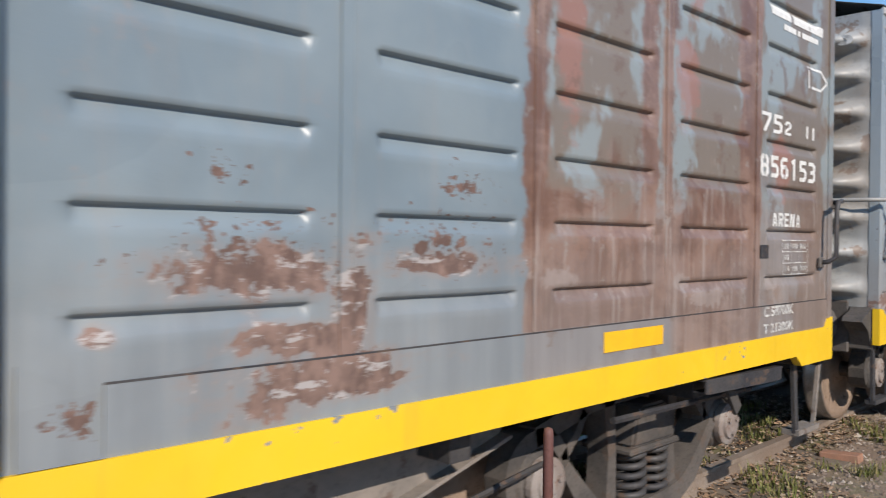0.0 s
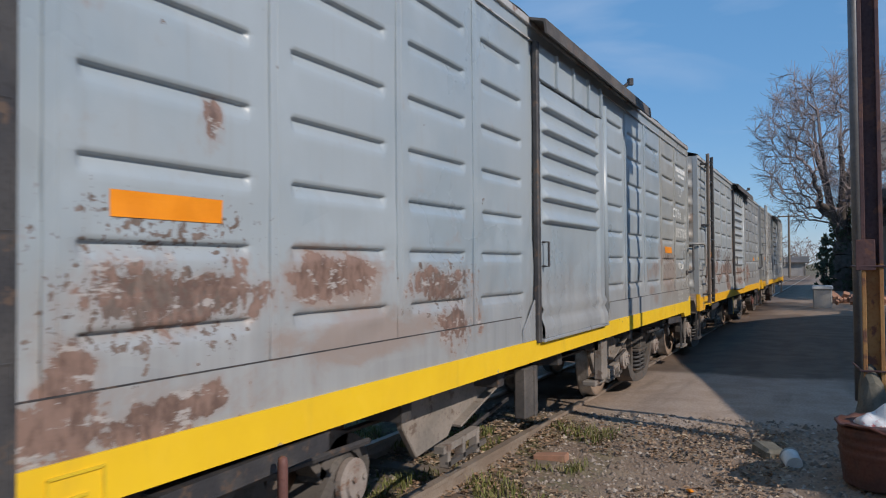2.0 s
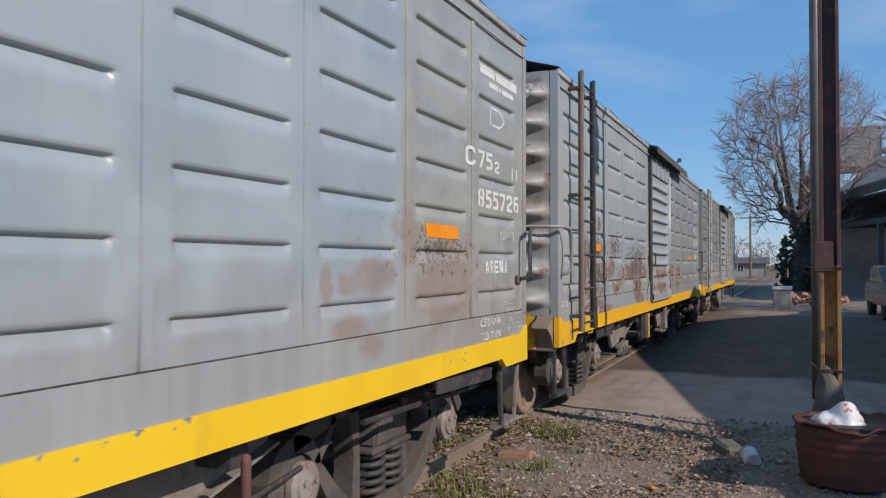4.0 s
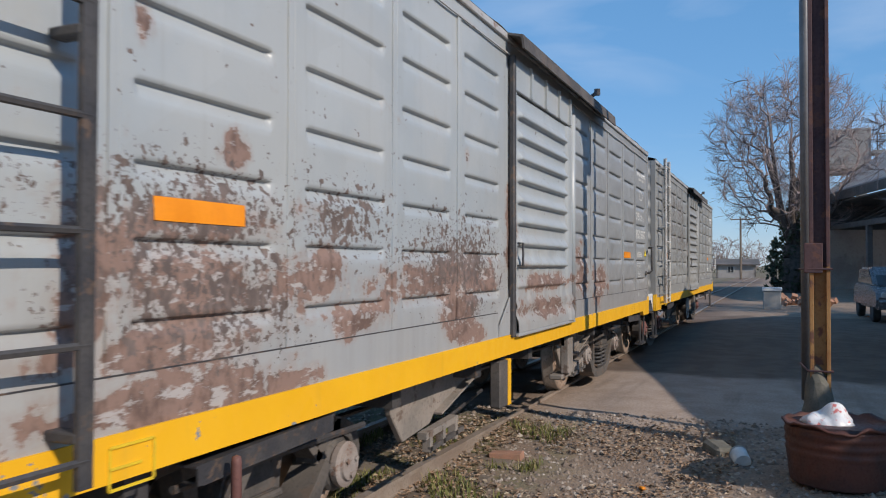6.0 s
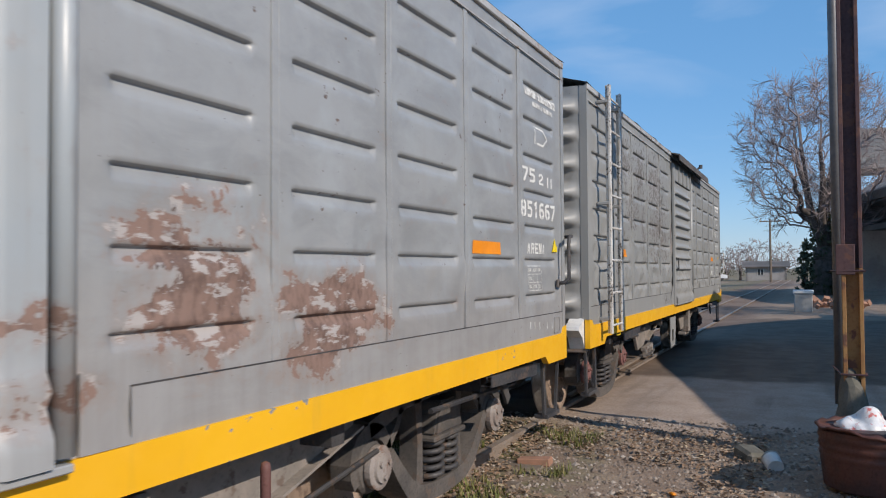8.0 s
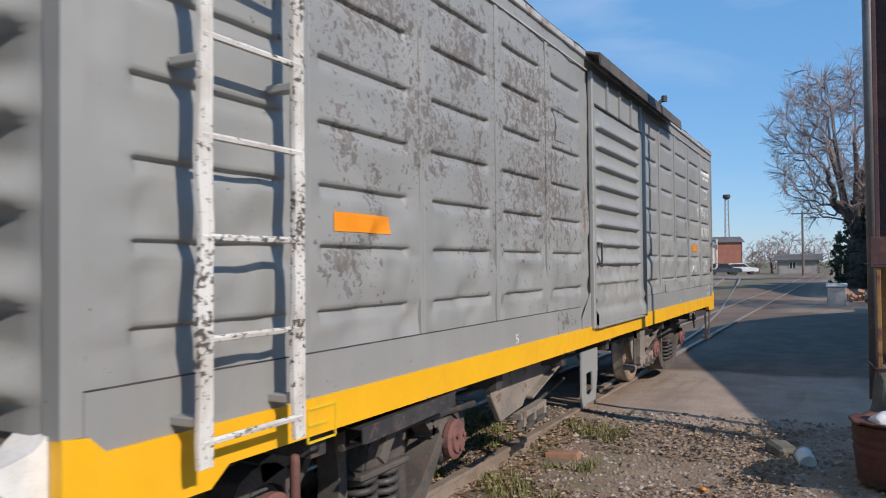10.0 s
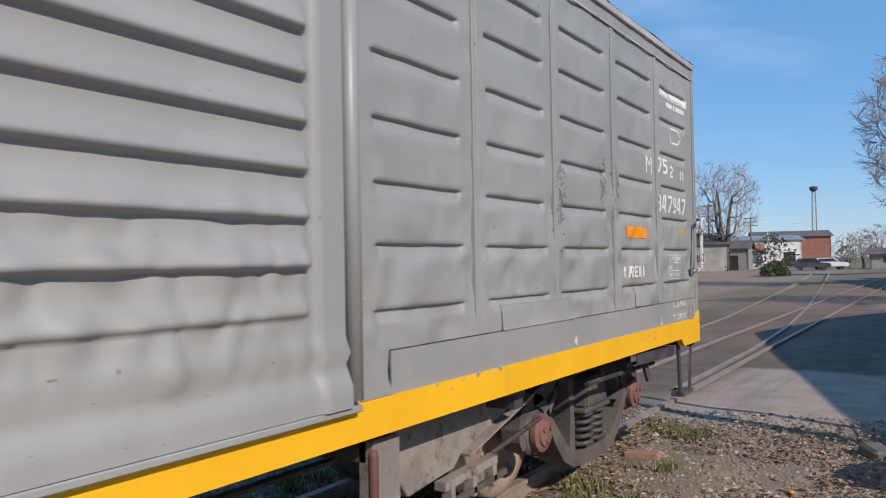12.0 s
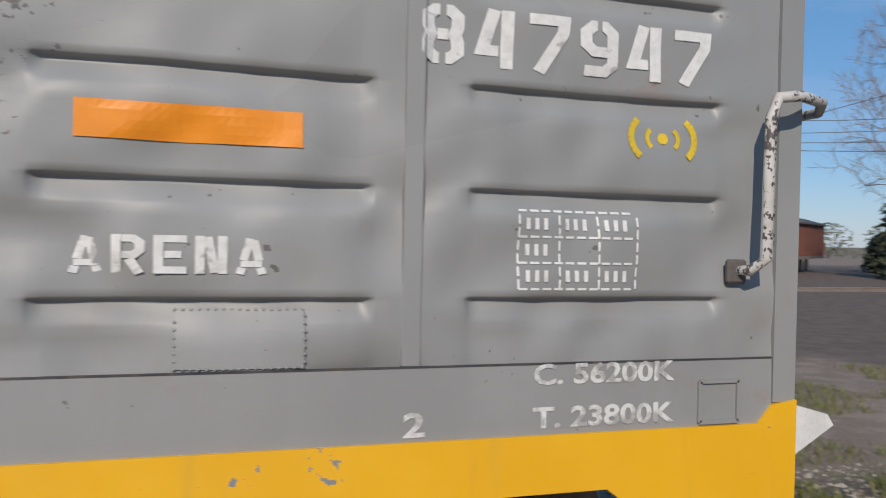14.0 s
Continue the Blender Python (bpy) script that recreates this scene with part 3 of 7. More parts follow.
def ground_z(x, y):
    z = 0.13 * ease(5.8, 8.0, x) * (1 - ease(5.0, 8.0, y)) + 0.15 * math.exp(-((x - 6.2) ** 2 + (y + 0.6) ** 2) / 1.0)
    z -= 0.035 * ease(1.5, 2.1, y) * ease(6.5, 9.0, x)
    return z + (0.02 - 0.013 * ease(7, 10, x)) * noise.noise((x * 0.7, y * 0.7, 0)) * (1 - 0.5 * ease(8, 30, x))


def ground_material():
    m = Mat("dirt_gravel_grass", 0.95)
    x, y = m.axis(0), m.axis(1)
    big, mid, fine = m.noise(0.35, 4), m.noise(2.6, 5, 0.6), m.noise(38, 4, 0.65)
    dirt = m.mix(m.ramp(mid, 0.4, 0.62), (0.275, 0.195, 0.138), (0.38, 0.285, 0.21))
    dirt = m.mix(m.ramp(m.cells(55, out="Color"), 0.2, 0.9), m.mix(0.4, dirt, (0.17, 0.13, 0.10)), dirt)
    stones = m.ramp(m.cells(30), 0.12, 0.3)
    dirt = m.mix(m.op("MULTIPLY", m.ramp(stones, 0.5, 0.0), 0.5), dirt, (0.30, 0.27, 0.24))
    road = m.mix(m.ramp(mid, 0.38, 0.6), (0.120, 0.084, 0.060), (0.170, 0.124, 0.092))
    # the paved crossing, its asphalt colour darkened for the shade that lies there
    wob = m.op("ADD", x, m.op("MULTIPLY", m.noise(1.1, 4), 2.2))
    paved = m.op("MULTIPLY", m.ramp(wob, 9.3, 10.2), m.ramp(wob, 26.5, 25.5))
    lot = m.op("MULTIPLY", m.ramp(y, 8.8, 9.8), m.ramp(y, 60.0, 50.0))
    lot = m.op("MULTIPLY", lot, m.ramp(m.op("ADD", wob, m.op("MULTIPLY", y, -0.7)), 30, 24))
    c = m.mix(m.op("MAXIMUM", paved, lot), dirt, road)
    # worn concrete apron between the verge and the asphalt, paled where the sun falls
    slab = m.op("MULTIPLY", m.ramp(m.op("ADD", wob, m.op("MULTIPLY", y, 0.5)), 8.9, 9.4), m.ramp(wob, 12.6, 12.0))
    slab = m.op("MULTIPLY", slab, m.ramp(m.op("ADD", y, mid), 3.2, 2.6))
    c = m.mix(slab, c, m.mix(m.ramp(mid, 0.35, 0.65), (0.37, 0.285, 0.225), (0.45, 0.36, 0.295)))
    # darker brown earth along the tracks
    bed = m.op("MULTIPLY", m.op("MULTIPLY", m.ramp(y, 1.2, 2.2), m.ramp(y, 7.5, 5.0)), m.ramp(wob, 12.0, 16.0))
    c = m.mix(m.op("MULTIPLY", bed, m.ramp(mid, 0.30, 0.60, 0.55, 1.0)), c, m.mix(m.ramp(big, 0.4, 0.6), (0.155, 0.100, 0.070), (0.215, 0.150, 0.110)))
    # shade beneath the near train, put into the ground colour as a dark strip
    under_train = m.op("MULTIPLY", m.op("MULTIPLY", m.ramp(y, 2.45, 2.75), m.ramp(y, 4.6, 4.2)), m.ramp(x, 9.0, 7.5))
    c = m.mix(m.op("MULTIPLY", under_train, 0.85), c, m.mix(m.ramp(mid, 0.35, 0.65), (0.05, 0.042, 0.036), (0.10, 0.082, 0.066)))
    tyre = m.noise(1.0, 3, 0.5, m.stretch(0.25, 3.0, 1))
    c = m.mix(m.op("MULTIPLY", m.op("MULTIPLY", paved, m.ramp(tyre, 0.50, 0.70)), 0.35), c, (0.10, 0.080, 0.066))
    green = m.mix(m.ramp(m.noise(14, 4), 0.35, 0.65), (0.105, 0.105, 0.04), (0.20, 0.175, 0.085))
    near = m.op("MULTIPLY", m.ramp(x, 8.2, 6.8), m.ramp(y, 1.2, 2.1))
    near = m.op("MULTIPLY", near, m.ramp(y, 5.0, 4.2))
    far = m.op("MULTIPLY", m.op("MULTIPLY", m.ramp(wob, 14, 19), m.ramp(m.op("ADD", y, m.op("MULTIPLY", mid, 1.2)), 5.2, 6.2)), m.ramp(m.op("ADD", y, mid), 10.2, 9.2))
    far = m.op("MAXIMUM", far, m.ramp(wob, 90, 130))
    g = m.op("MULTIPLY", m.op("MAXIMUM", near, far), m.ramp(m.op("ADD", mid, m.op("MULTIPLY", big, 0.4)), 0.56, 0.80))
    c = m.mix(g, c, green)
    c = m.mix(m.ramp(fine, 0.3, 0.75, 0.0, 0.45), c, (0.12, 0.092, 0.07))
    m.bump(m.op("ADD", fine, m.op("MULTIPLY", stones, -0.5)), 0.6, 0.02)
    return m.done(c)


GROUND = ground_material()


def spread(lo, hi, step, far):
    v = [lo + step * i for i in range(int((hi - lo) / step) + 1)]
    d, s = [], step
    while sum(d) < far:
        s *= 1.35
        d.append(s)
    out = list(np.cumsum(d))
    return [v[0] - q for q in out[::-1]] + v + [v[-1] + q for q in out]


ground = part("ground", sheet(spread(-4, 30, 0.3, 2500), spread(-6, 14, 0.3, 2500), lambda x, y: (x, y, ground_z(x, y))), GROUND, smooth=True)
tagged(ground, "dry earth and gravel with grass tufts beside the rails", "ground", kind="structure")


def rail_line(pts, name, label):
    """A flat-bottomed rail swept along the points, given at its head."""
    prof = ((-0.032, 0), (0.032, 0), (0.032, -0.03), (0.009, -0.045), (0.009, -0.10), (0.055, -0.125), (-0.055, -0.125), (-0.009, -0.10), (-0.009, -0.045), (-0.032, -0.03))
    bm = B()
    pts = [V3(p) for p in pts]
    rings = []
    for i, p in enumerate(pts):
        d = (pts[min(i + 1, len(pts) - 1)] - pts[max(i - 1, 0)]).normalized()
        s = V3((-d.y, d.x, 0)).normalized()
        rings.append([bm.verts.new(p + s * a + V3((0, 0, b))) for a, b in prof])
    for u, v in zip(rings, rings[1:]):
        for j in range(len(prof)):
            bm.faces.new((u[j], u[(j + 1) % len(prof)], v[(j + 1) % len(prof)], v[j]))
    return tagged(part(name, tidy(bm), RAIL), label, "rail", "rails of the yard", "structure")


for y in RAILS:
    rail_line([(x, y, RAIL_TOP + 0.01 * ease(9, 14, x)) for x in (-30, 0, 9, 14, 40, 70, 110)], "rail", "worn steel rail of the train's own track")
for i in range(60):
    x = -10 + 0.62 * i
    bm = box(B(), x - 0.11, x + 0.11, SIDE + 0.25, SIDE + 2.2, -0.1, 0.02 + 0.11 * ease(7, 10, x) * 0.2, 0.012)
    tagged(part("sleeper", bm, TIMBER), "weathered timber sleeper under the rails", "sleeper", "sleepers of the track", "structure")


# ------------------------------------------------------------------ the boxcars
LEN, WIDE, FOOT, TOP = 10.75, 2.44, 1.12, 3.20
RIB_Z = (1.435, 1.68, 1.912, 2.152, 2.40, 2.655, 2.89)
COLS = [(0.21, 0.88), (1.08, 1.77), (1.99, 2.67), (2.87, 3.5), (3.72, 4.35)]
COLS += [(LEN - b, LEN - a) for a, b in COLS[::-1]]
SEAMS = (1.0, 1.88, 2.77, 3.61, 7.14, 7.98, 8.87, 9.75)
AXLES = (1.24, 2.92, 8.5, 10.18)
AXLE_Z, WHEEL_R = RAIL_TOP + 0.43, 0.43


def groove(x, z):
    """A pressed rib: a sharp upper lip and a long slope back out below it."""
    d = 0.0
    for a, b in COLS:
        if a - 0.01 < x < b + 0.01:
            u = max(a + 0.03 - x, 0, x - b + 0.03)
            for r in RIB_Z:
                v = r - z
                if -0.02 < v < 0.08:
                    d = max(d, 0.021 * ease(-0.003, 0.006, v) * min(1.0, max(0.0, (0.056 - v) / 0.046)) * (1 - ease(0.0, 0.034, u)))
    return d


SIDE_XS = sorted({round(0.01 + (LEN - 0.02) * i / 300, 4) for i in range(301)} | {round(a + q, 4) for c in COLS for a, s in ((c[0], 1), (c[1], -1)) for q in (0.0, 0.012 * s, 0.024 * s, 0.036 * s)})
SIDE_ZS = sorted({FOOT + 0.0, 1.2, 1.27, 1.29, 1.33, 3.0, 3.05, 3.1, TOP} | {round(r + q, 4) for r in RIB_Z for q in (0.14, 0.10, 0.06, 0.02, 0.004, 0.0, -0.004, -0.009, -0.015, -0.023, -0.031, -0.04, -0.049, -0.058, -0.08)})
GROOVES = {(x, z): groove(x, z) for x in SIDE_XS for z in SIDE_ZS}


DENTS = (0.8, 1.1, 1.0, 2.6)


def wall_y(k, x, z, pressed=None):
    """How far the near side wall of car k lies behind its plane."""
    seed, dents = k * 3.7, DENTS[k]
    low = (0.12 if k < 3 else 0.22) + (0.88 if k < 3 else 0.78) * ease(2.15, 1.55, z)
    w = noise.noise((x * 2.3, z * 3.1, seed)) * 0.004 + (noise.noise((x * 4.0, z * 5.5, seed + 5)) * 0.012 + noise.noise((x * 8.5, z * 10.0, seed + 2)) * (0.0055 if k < 3 else 0.0075)) * dents * low
    w += noise.noise((x * 0.8, z * 1.0, seed + 9)) * 0.004
    edge = max(0, min(1, (z - FOOT) * 12, (TOP - z) * 12, x * 8, (LEN - x) * 8))
    return (groove(x, z) if pressed is None else pressed) + edge * (0.008 + max(-0.008, w))


def lettered_wall(k):
    def at(x, z):
        if z < 1.2855:
            return -0.0052
        y = wall_y(k, x, z)
        return min(y, -0.001) if any(abs(x - s) < 0.03 for s in SEAMS) else y
    return at


def side_panel(k):
    return sheet(SIDE_XS, SIDE_ZS, lambda x, z: (x, wall_y(k, x, z, GROOVES[(x, z)]), z))


def end_panel(sign):
    """The corrugated end; sign -1 bulges towards -x."""
    ys = [0, 0.012, 0.03, 0.06, 0.1, 0.14, 0.18, 0.22, 0.28, 0.35] + [0.35 + 0.145 * i for i in range(1, 12)]
    ys += [WIDE - q for q in (0.28, 0.22, 0.18, 0.14, 0.1, 0.06, 0.03, 0.012, 0)]
    zs = [1.18 + (TOP - 1.18) * i / 110 for i in range(111)]

    def at(y, z):
        e = min(y, WIDE - y)
        p = 0.0
        for r in RIB_Z + (1.19,):             # each fold leans out downwards, then turns sharply back under
            q = z - r
            p = max(p, ease(0.225, 0.125, q) * ease(0.055, 0.105, q))
        w = 0.008 * noise.noise((y * 3, z * 3, 3.0 + sign))
        base = 0.006 * ease(0, 0.03, e) + 0.010 * ease(0.065, 0.10, e)
        return ((LEN if sign > 0 else 0) + sign * (base + ease(0.06, 0.30, e) * (0.150 * p + w) + ease(0.062, 0.10, e) * 0.012 * p), y, z)
    return sheet(ys, zs, at)


def door_panel(flat_low, seed, dents):
    ridges = [round(2.67 - 0.152 * i, 3) for i in range(9)]
    if flat_low:
        ridges = ridges[:6]
    zs = sorted({1.125, 1.14, 1.17, 1.20, 1.23, 1.27, 1.31, 1.36, 1.42, 2.80, 2.82} | {round(r + q, 4) for r in ridges for q in (-0.045, -0.03, -0.02, -0.012, -0.004, 0.006, 0.018, 0.032, 0.05, 0.075)})
    xs = [4.62 + 1.56 * i / 90 for i in range(91)]

    def at(x, z):
        b = ease(4.64, 4.70, x) * ease(6.03, 5.98, x)
        d = 0.0
        for r in ridges:
            u = z - r
            d = max(d, (0.038 if r > 1.6 else 0.022) * ease(-0.022, -0.004, u) * ease(0.075, 0.004, u))
        flare = 0.03 * ease(1.27, 1.19, z) + 0.02 * (ease(6.03, 6.06, x) + ease(1.36, 1.33, z) * ease(1.28, 1.31, z))
        w = (noise.noise((x * 4, z * 5, seed)) * 0.05 + noise.noise((x * 11, z * 9, seed)) * 0.022) * dents * ease(2.0, 1.5, z) * ease(1.2, 1.35, z) * b
        return (x, -0.018 - d * b - flare - abs(w), z)
    return sheet(xs, zs, at)


def bar_rect(bm, p, q, w, d):
    """A flat bar from p to q, w wide along x or z and d deep along y."""
    p, q = V3(p), V3(q)
    a = (q - p).normalized()
    s = V3((0, 1, 0)).cross(a).normalized() if abs(a.y) < 0.9 else V3((1, 0, 0))
    t = a.cross(s)
    vs = [bm.verts.new(o + s * i * w / 2 + t * j * d / 2) for o in (p, q) for i, j in ((-1, -1), (1, -1), (1, 1), (-1, 1))]
    for f in ((0, 1, 2, 3), (7, 6, 5, 4), (0, 4, 5, 1), (1, 5, 6, 2), (2, 6, 7, 3), (3, 7, 4, 0)):
        bm.faces.new([vs[i] for i in f])
    return bm


def wheel_mesh(side):
    """One wheel about the y axis, its flange towards the track's middle."""
    s = side
    prof = [(0.02, 0.07), (0.10, 0.07), (0.11, 0.03), (0.22, 0.022), (0.345, 0.03), (0.362, 0.055), (WHEEL_R - 0.006, 0.062), (WHEEL_R, 0.05), (WHEEL_R + 0.003, -0.04), (WHEEL_R + 0.026, -0.052), (WHEEL_R + 0.026, -0.072), (WHEEL_R - 0.02, -0.08), (0.345, -0.05), (0.2, -0.01), (0.11, -0.05), (0.02, -0.06)]
    at = Matrix.Rotation(math.pi / 2 * s, 4, "X")
    bm = lathe(B(), prof, at, 48)
    return bm


WHEEL_MESHES = {}


def wheelset(parent, x):
    ax = thing("wheelset", pose(x, 1.235, AXLE_Z), "", "")
    ax.parent = parent
    bm = lathe(B(), ((0.06, -0.80), (0.065, -0.5), (0.06, 0), (0.065, 0.5), (0.06, 0.80)), Matrix.Rotation(math.pi / 2, 4, "X"), 14)
    part("axle", tidy(bm), IRON, ax, smooth=False)
    for s, y in ((1, -0.515), (-1, 0.515)):
        bm = wheel_mesh(s)
        for i in range(2):
            lathe(bm, ((0.022, 0.015), (0.022, 0.034)), Matrix.Rotation(math.pi / 2 * s, 4, "X") @ Matrix.Translation((0.17 * (-1) ** i, 0.12, 0)), 8)
        w = part("wheel", tidy(bm), WHEEL, ax, "dusty brown disc wheel with a bright flange", at=pose(0, y, 0))
        w.data.materials.append(TREAD)
        for p in w.data.polygons:
            r = math.hypot(p.center.x, p.center.z)
            if r > WHEEL_R - 0.012:
                p.material_index = 1
        w.data.shade_smooth()
    return ax


def strap(bm, pts, widths, y0, y1):
    """A curved cast member: a plate along a centre line in the x-z plane."""
    n = len(pts)
    up, dn = [], []
    for i, (x, z) in enumerate(pts):
        a, b = pts[max(i - 1, 0)], pts[min(i + 1, n - 1)]
        d = math.hypot(b[0] - a[0], b[1] - a[1])
        nx, nz = -(b[1] - a[1]) / d, (b[0] - a[0]) / d
        w = widths if isinstance(widths, (int, float)) else widths[i]
        up.append((x + nx * w / 2, z + nz * w / 2))
        dn.append((x - nx * w / 2, z - nz * w / 2))
    for i in range(n - 1):
        q = [up[i], up[i + 1], dn[i + 1], dn[i]]
        vs = [bm.verts.new((px, yy, pz)) for yy in (y0, y1) for px, pz in q]
        for f in ((0, 1, 2, 3), (7, 6, 5, 4), (0, 4, 5, 1), (3, 2, 6, 7)) + (((0, 3, 7, 4),) if i == 0 else ()) + (((1, 5, 6, 2),) if i == n - 2 else ()):
            bm.faces.new([vs[j] for j in f])
    bmesh.ops.remove_doubles(bm, verts=bm.verts, dist=0.0005)


def side_frame(xc, y0, y1):
    bm, h = B(), 0.84
    for s in (-1, 1):
        # jaw over the axle box
        arc = [(xc + s * (h + 0.19 * math.cos(a)), AXLE_Z + 0.02 + 0.17 * math.sin(a)) for a in [radians(q) for q in range(-35, 196, 21)]]
        strap(bm, arc, [0.05, 0.06, 0.07, 0.08, 0.085, 0.085, 0.085, 0.08, 0.075, 0.07, 0.06], y0, y1)
        # top chord from the jaw to the middle
        strap(bm, [(xc + s * (h + 0.02), 0.755), (xc + s * 0.66, 0.80), (xc + s * 0.45, 0.845), (xc + s * 0.2, 0.86), (xc, 0.865)], [0.09, 0.09, 0.085, 0.08, 0.08], y0, y1)
        # belly
        strap(bm, [(xc + s * (h - 0.15), 0.60), (xc + s * 0.58, 0.47), (xc + s * 0.46, 0.35), (xc + s * 0.33, 0.285), (xc + s * 0.16, 0.262), (xc, 0.258)], [0.07, 0.095, 0.11, 0.105, 0.10, 0.10], y0 - 0.03, y1 + 0.03)
        strap(bm, [(xc + s * 0.285, 0.30), (xc + s * 0.275, 0.58), (xc + s * 0.30, 0.84)], [0.09, 0.065, 0.09], y0, y1)
        strap(bm, [(xc + s * (h - 0.17), 0.62), (xc + s * 0.56, 0.72), (xc + s * 0.50, 0.82)], [0.05, 0.045, 0.05], y0, y1)
    return tidy(bm)


def bogie(parent, xc, cap):
    bg = thing("bogie", pose(0, 0, 0), "", "")
    bg.parent = parent
    part("side_frame", side_frame(xc, 0.40, 0.52), FRAME, bg, "cast side frame grey with dust")
    part("side_frame", side_frame(xc, WIDE - 0.52, WIDE - 0.40), FRAME, bg)
    for i in (-1, 1):
        c = [(xc + i * 0.105 + 0.078 * math.cos(a), 0.42 + 0.078 * math.sin(a), 0.325 + 0.24 * a / (2 * math.pi * 5)) for a in [2 * math.pi * 5 * q / 70 for q in range(71)]]
        part("spring", tube(B(), c, 0.018, 6), IRON, bg, smooth=True)
    part("spring_plate", box(B(), xc - 0.23, xc + 0.23, 0.32, 0.62, 0.565, 0.60, 0.01), FRAME, bg)
    bm = tidy(prism(B(), [(xc - 0.20, 0.60), (xc + 0.20, 0.60), (xc + 0.17, 0.72), (xc + 0.11, 0.80), (xc - 0.11, 0.80), (xc - 0.17, 0.72)], 0.33, 0.62))
    bmesh.ops.bevel(bm, geom=bm.edges[:], offset=0.015, segments=2, affect="EDGES")
    part("bolster_end", bm, FRAME, bg)
    part("bolster", box(B(), xc - 0.16, xc + 0.16, 0.5, WIDE - 0.5, 0.60, 0.80, 0.02), FRAME, bg)
    for s in (-1, 1):
        at = Matrix.Translation((xc + s * 0.84, 0.36, AXLE_Z)) @ Matrix.Rotation(math.pi / 2, 4, "X")
        part("axle_box", tidy(lathe(B(), ((0.14, -0.20), (0.145, -0.06), (0.13, -0.04), (0.11, -0.03)), at, 18)), FRAME, bg)
        bm = lathe(B(), ((0.105, -0.04), (0.118, -0.02), (0.118, 0.012), (0.10, 0.018), (0.085, 0.02), (0.08, 0.035), (0.04, 0.038)), at, 22)
        for q in range(3):
            lathe(bm, ((0.016, 0.0), (0.016, 0.05)), at @ Matrix.Translation((0.05 * math.cos(q * 2.09 + 0.5), 0.05 * math.sin(q * 2.09 + 0.5), 0)), 6)
        part("axle_cap", tidy(bm), cap, bg)
    # brake shelf hung from the sill over the outer axle
    s = -1 if xc < LEN / 2 else 1
    bm = bar_rect(B(), (xc - s * 0.12, 0.0, 0.935), (xc + s * 0.72, 0.0, 0.912), 0.062, 0.008)
    bar_rect(bm, (xc - s * 0.13, 0.035, 0.968), (xc + s * 0.73, 0.035, 0.944), 0.008, 0.08)
    bar_rect(bm, (xc - s * 0.10, 0.035, 0.905), (xc + s * 0.70, 0.035, 0.882), 0.008, 0.08)
    part("brake_shelf", tidy(bm), IRON, bg, "thin dark channel under the sill")
    part("brake_rod", tube(B(), [(xc - 0.7, 0.12, 0.85), (xc + 0.6, 0.12, 0.83)], 0.016, 6), IRON, bg)
    part("brake_hanger", tidy(bar_rect(B(), (xc + s * 0.30, 0.10, 0.90), (xc + s * 0.42, 0.10, 0.74), 0.07, 0.02)), FRAME, bg)


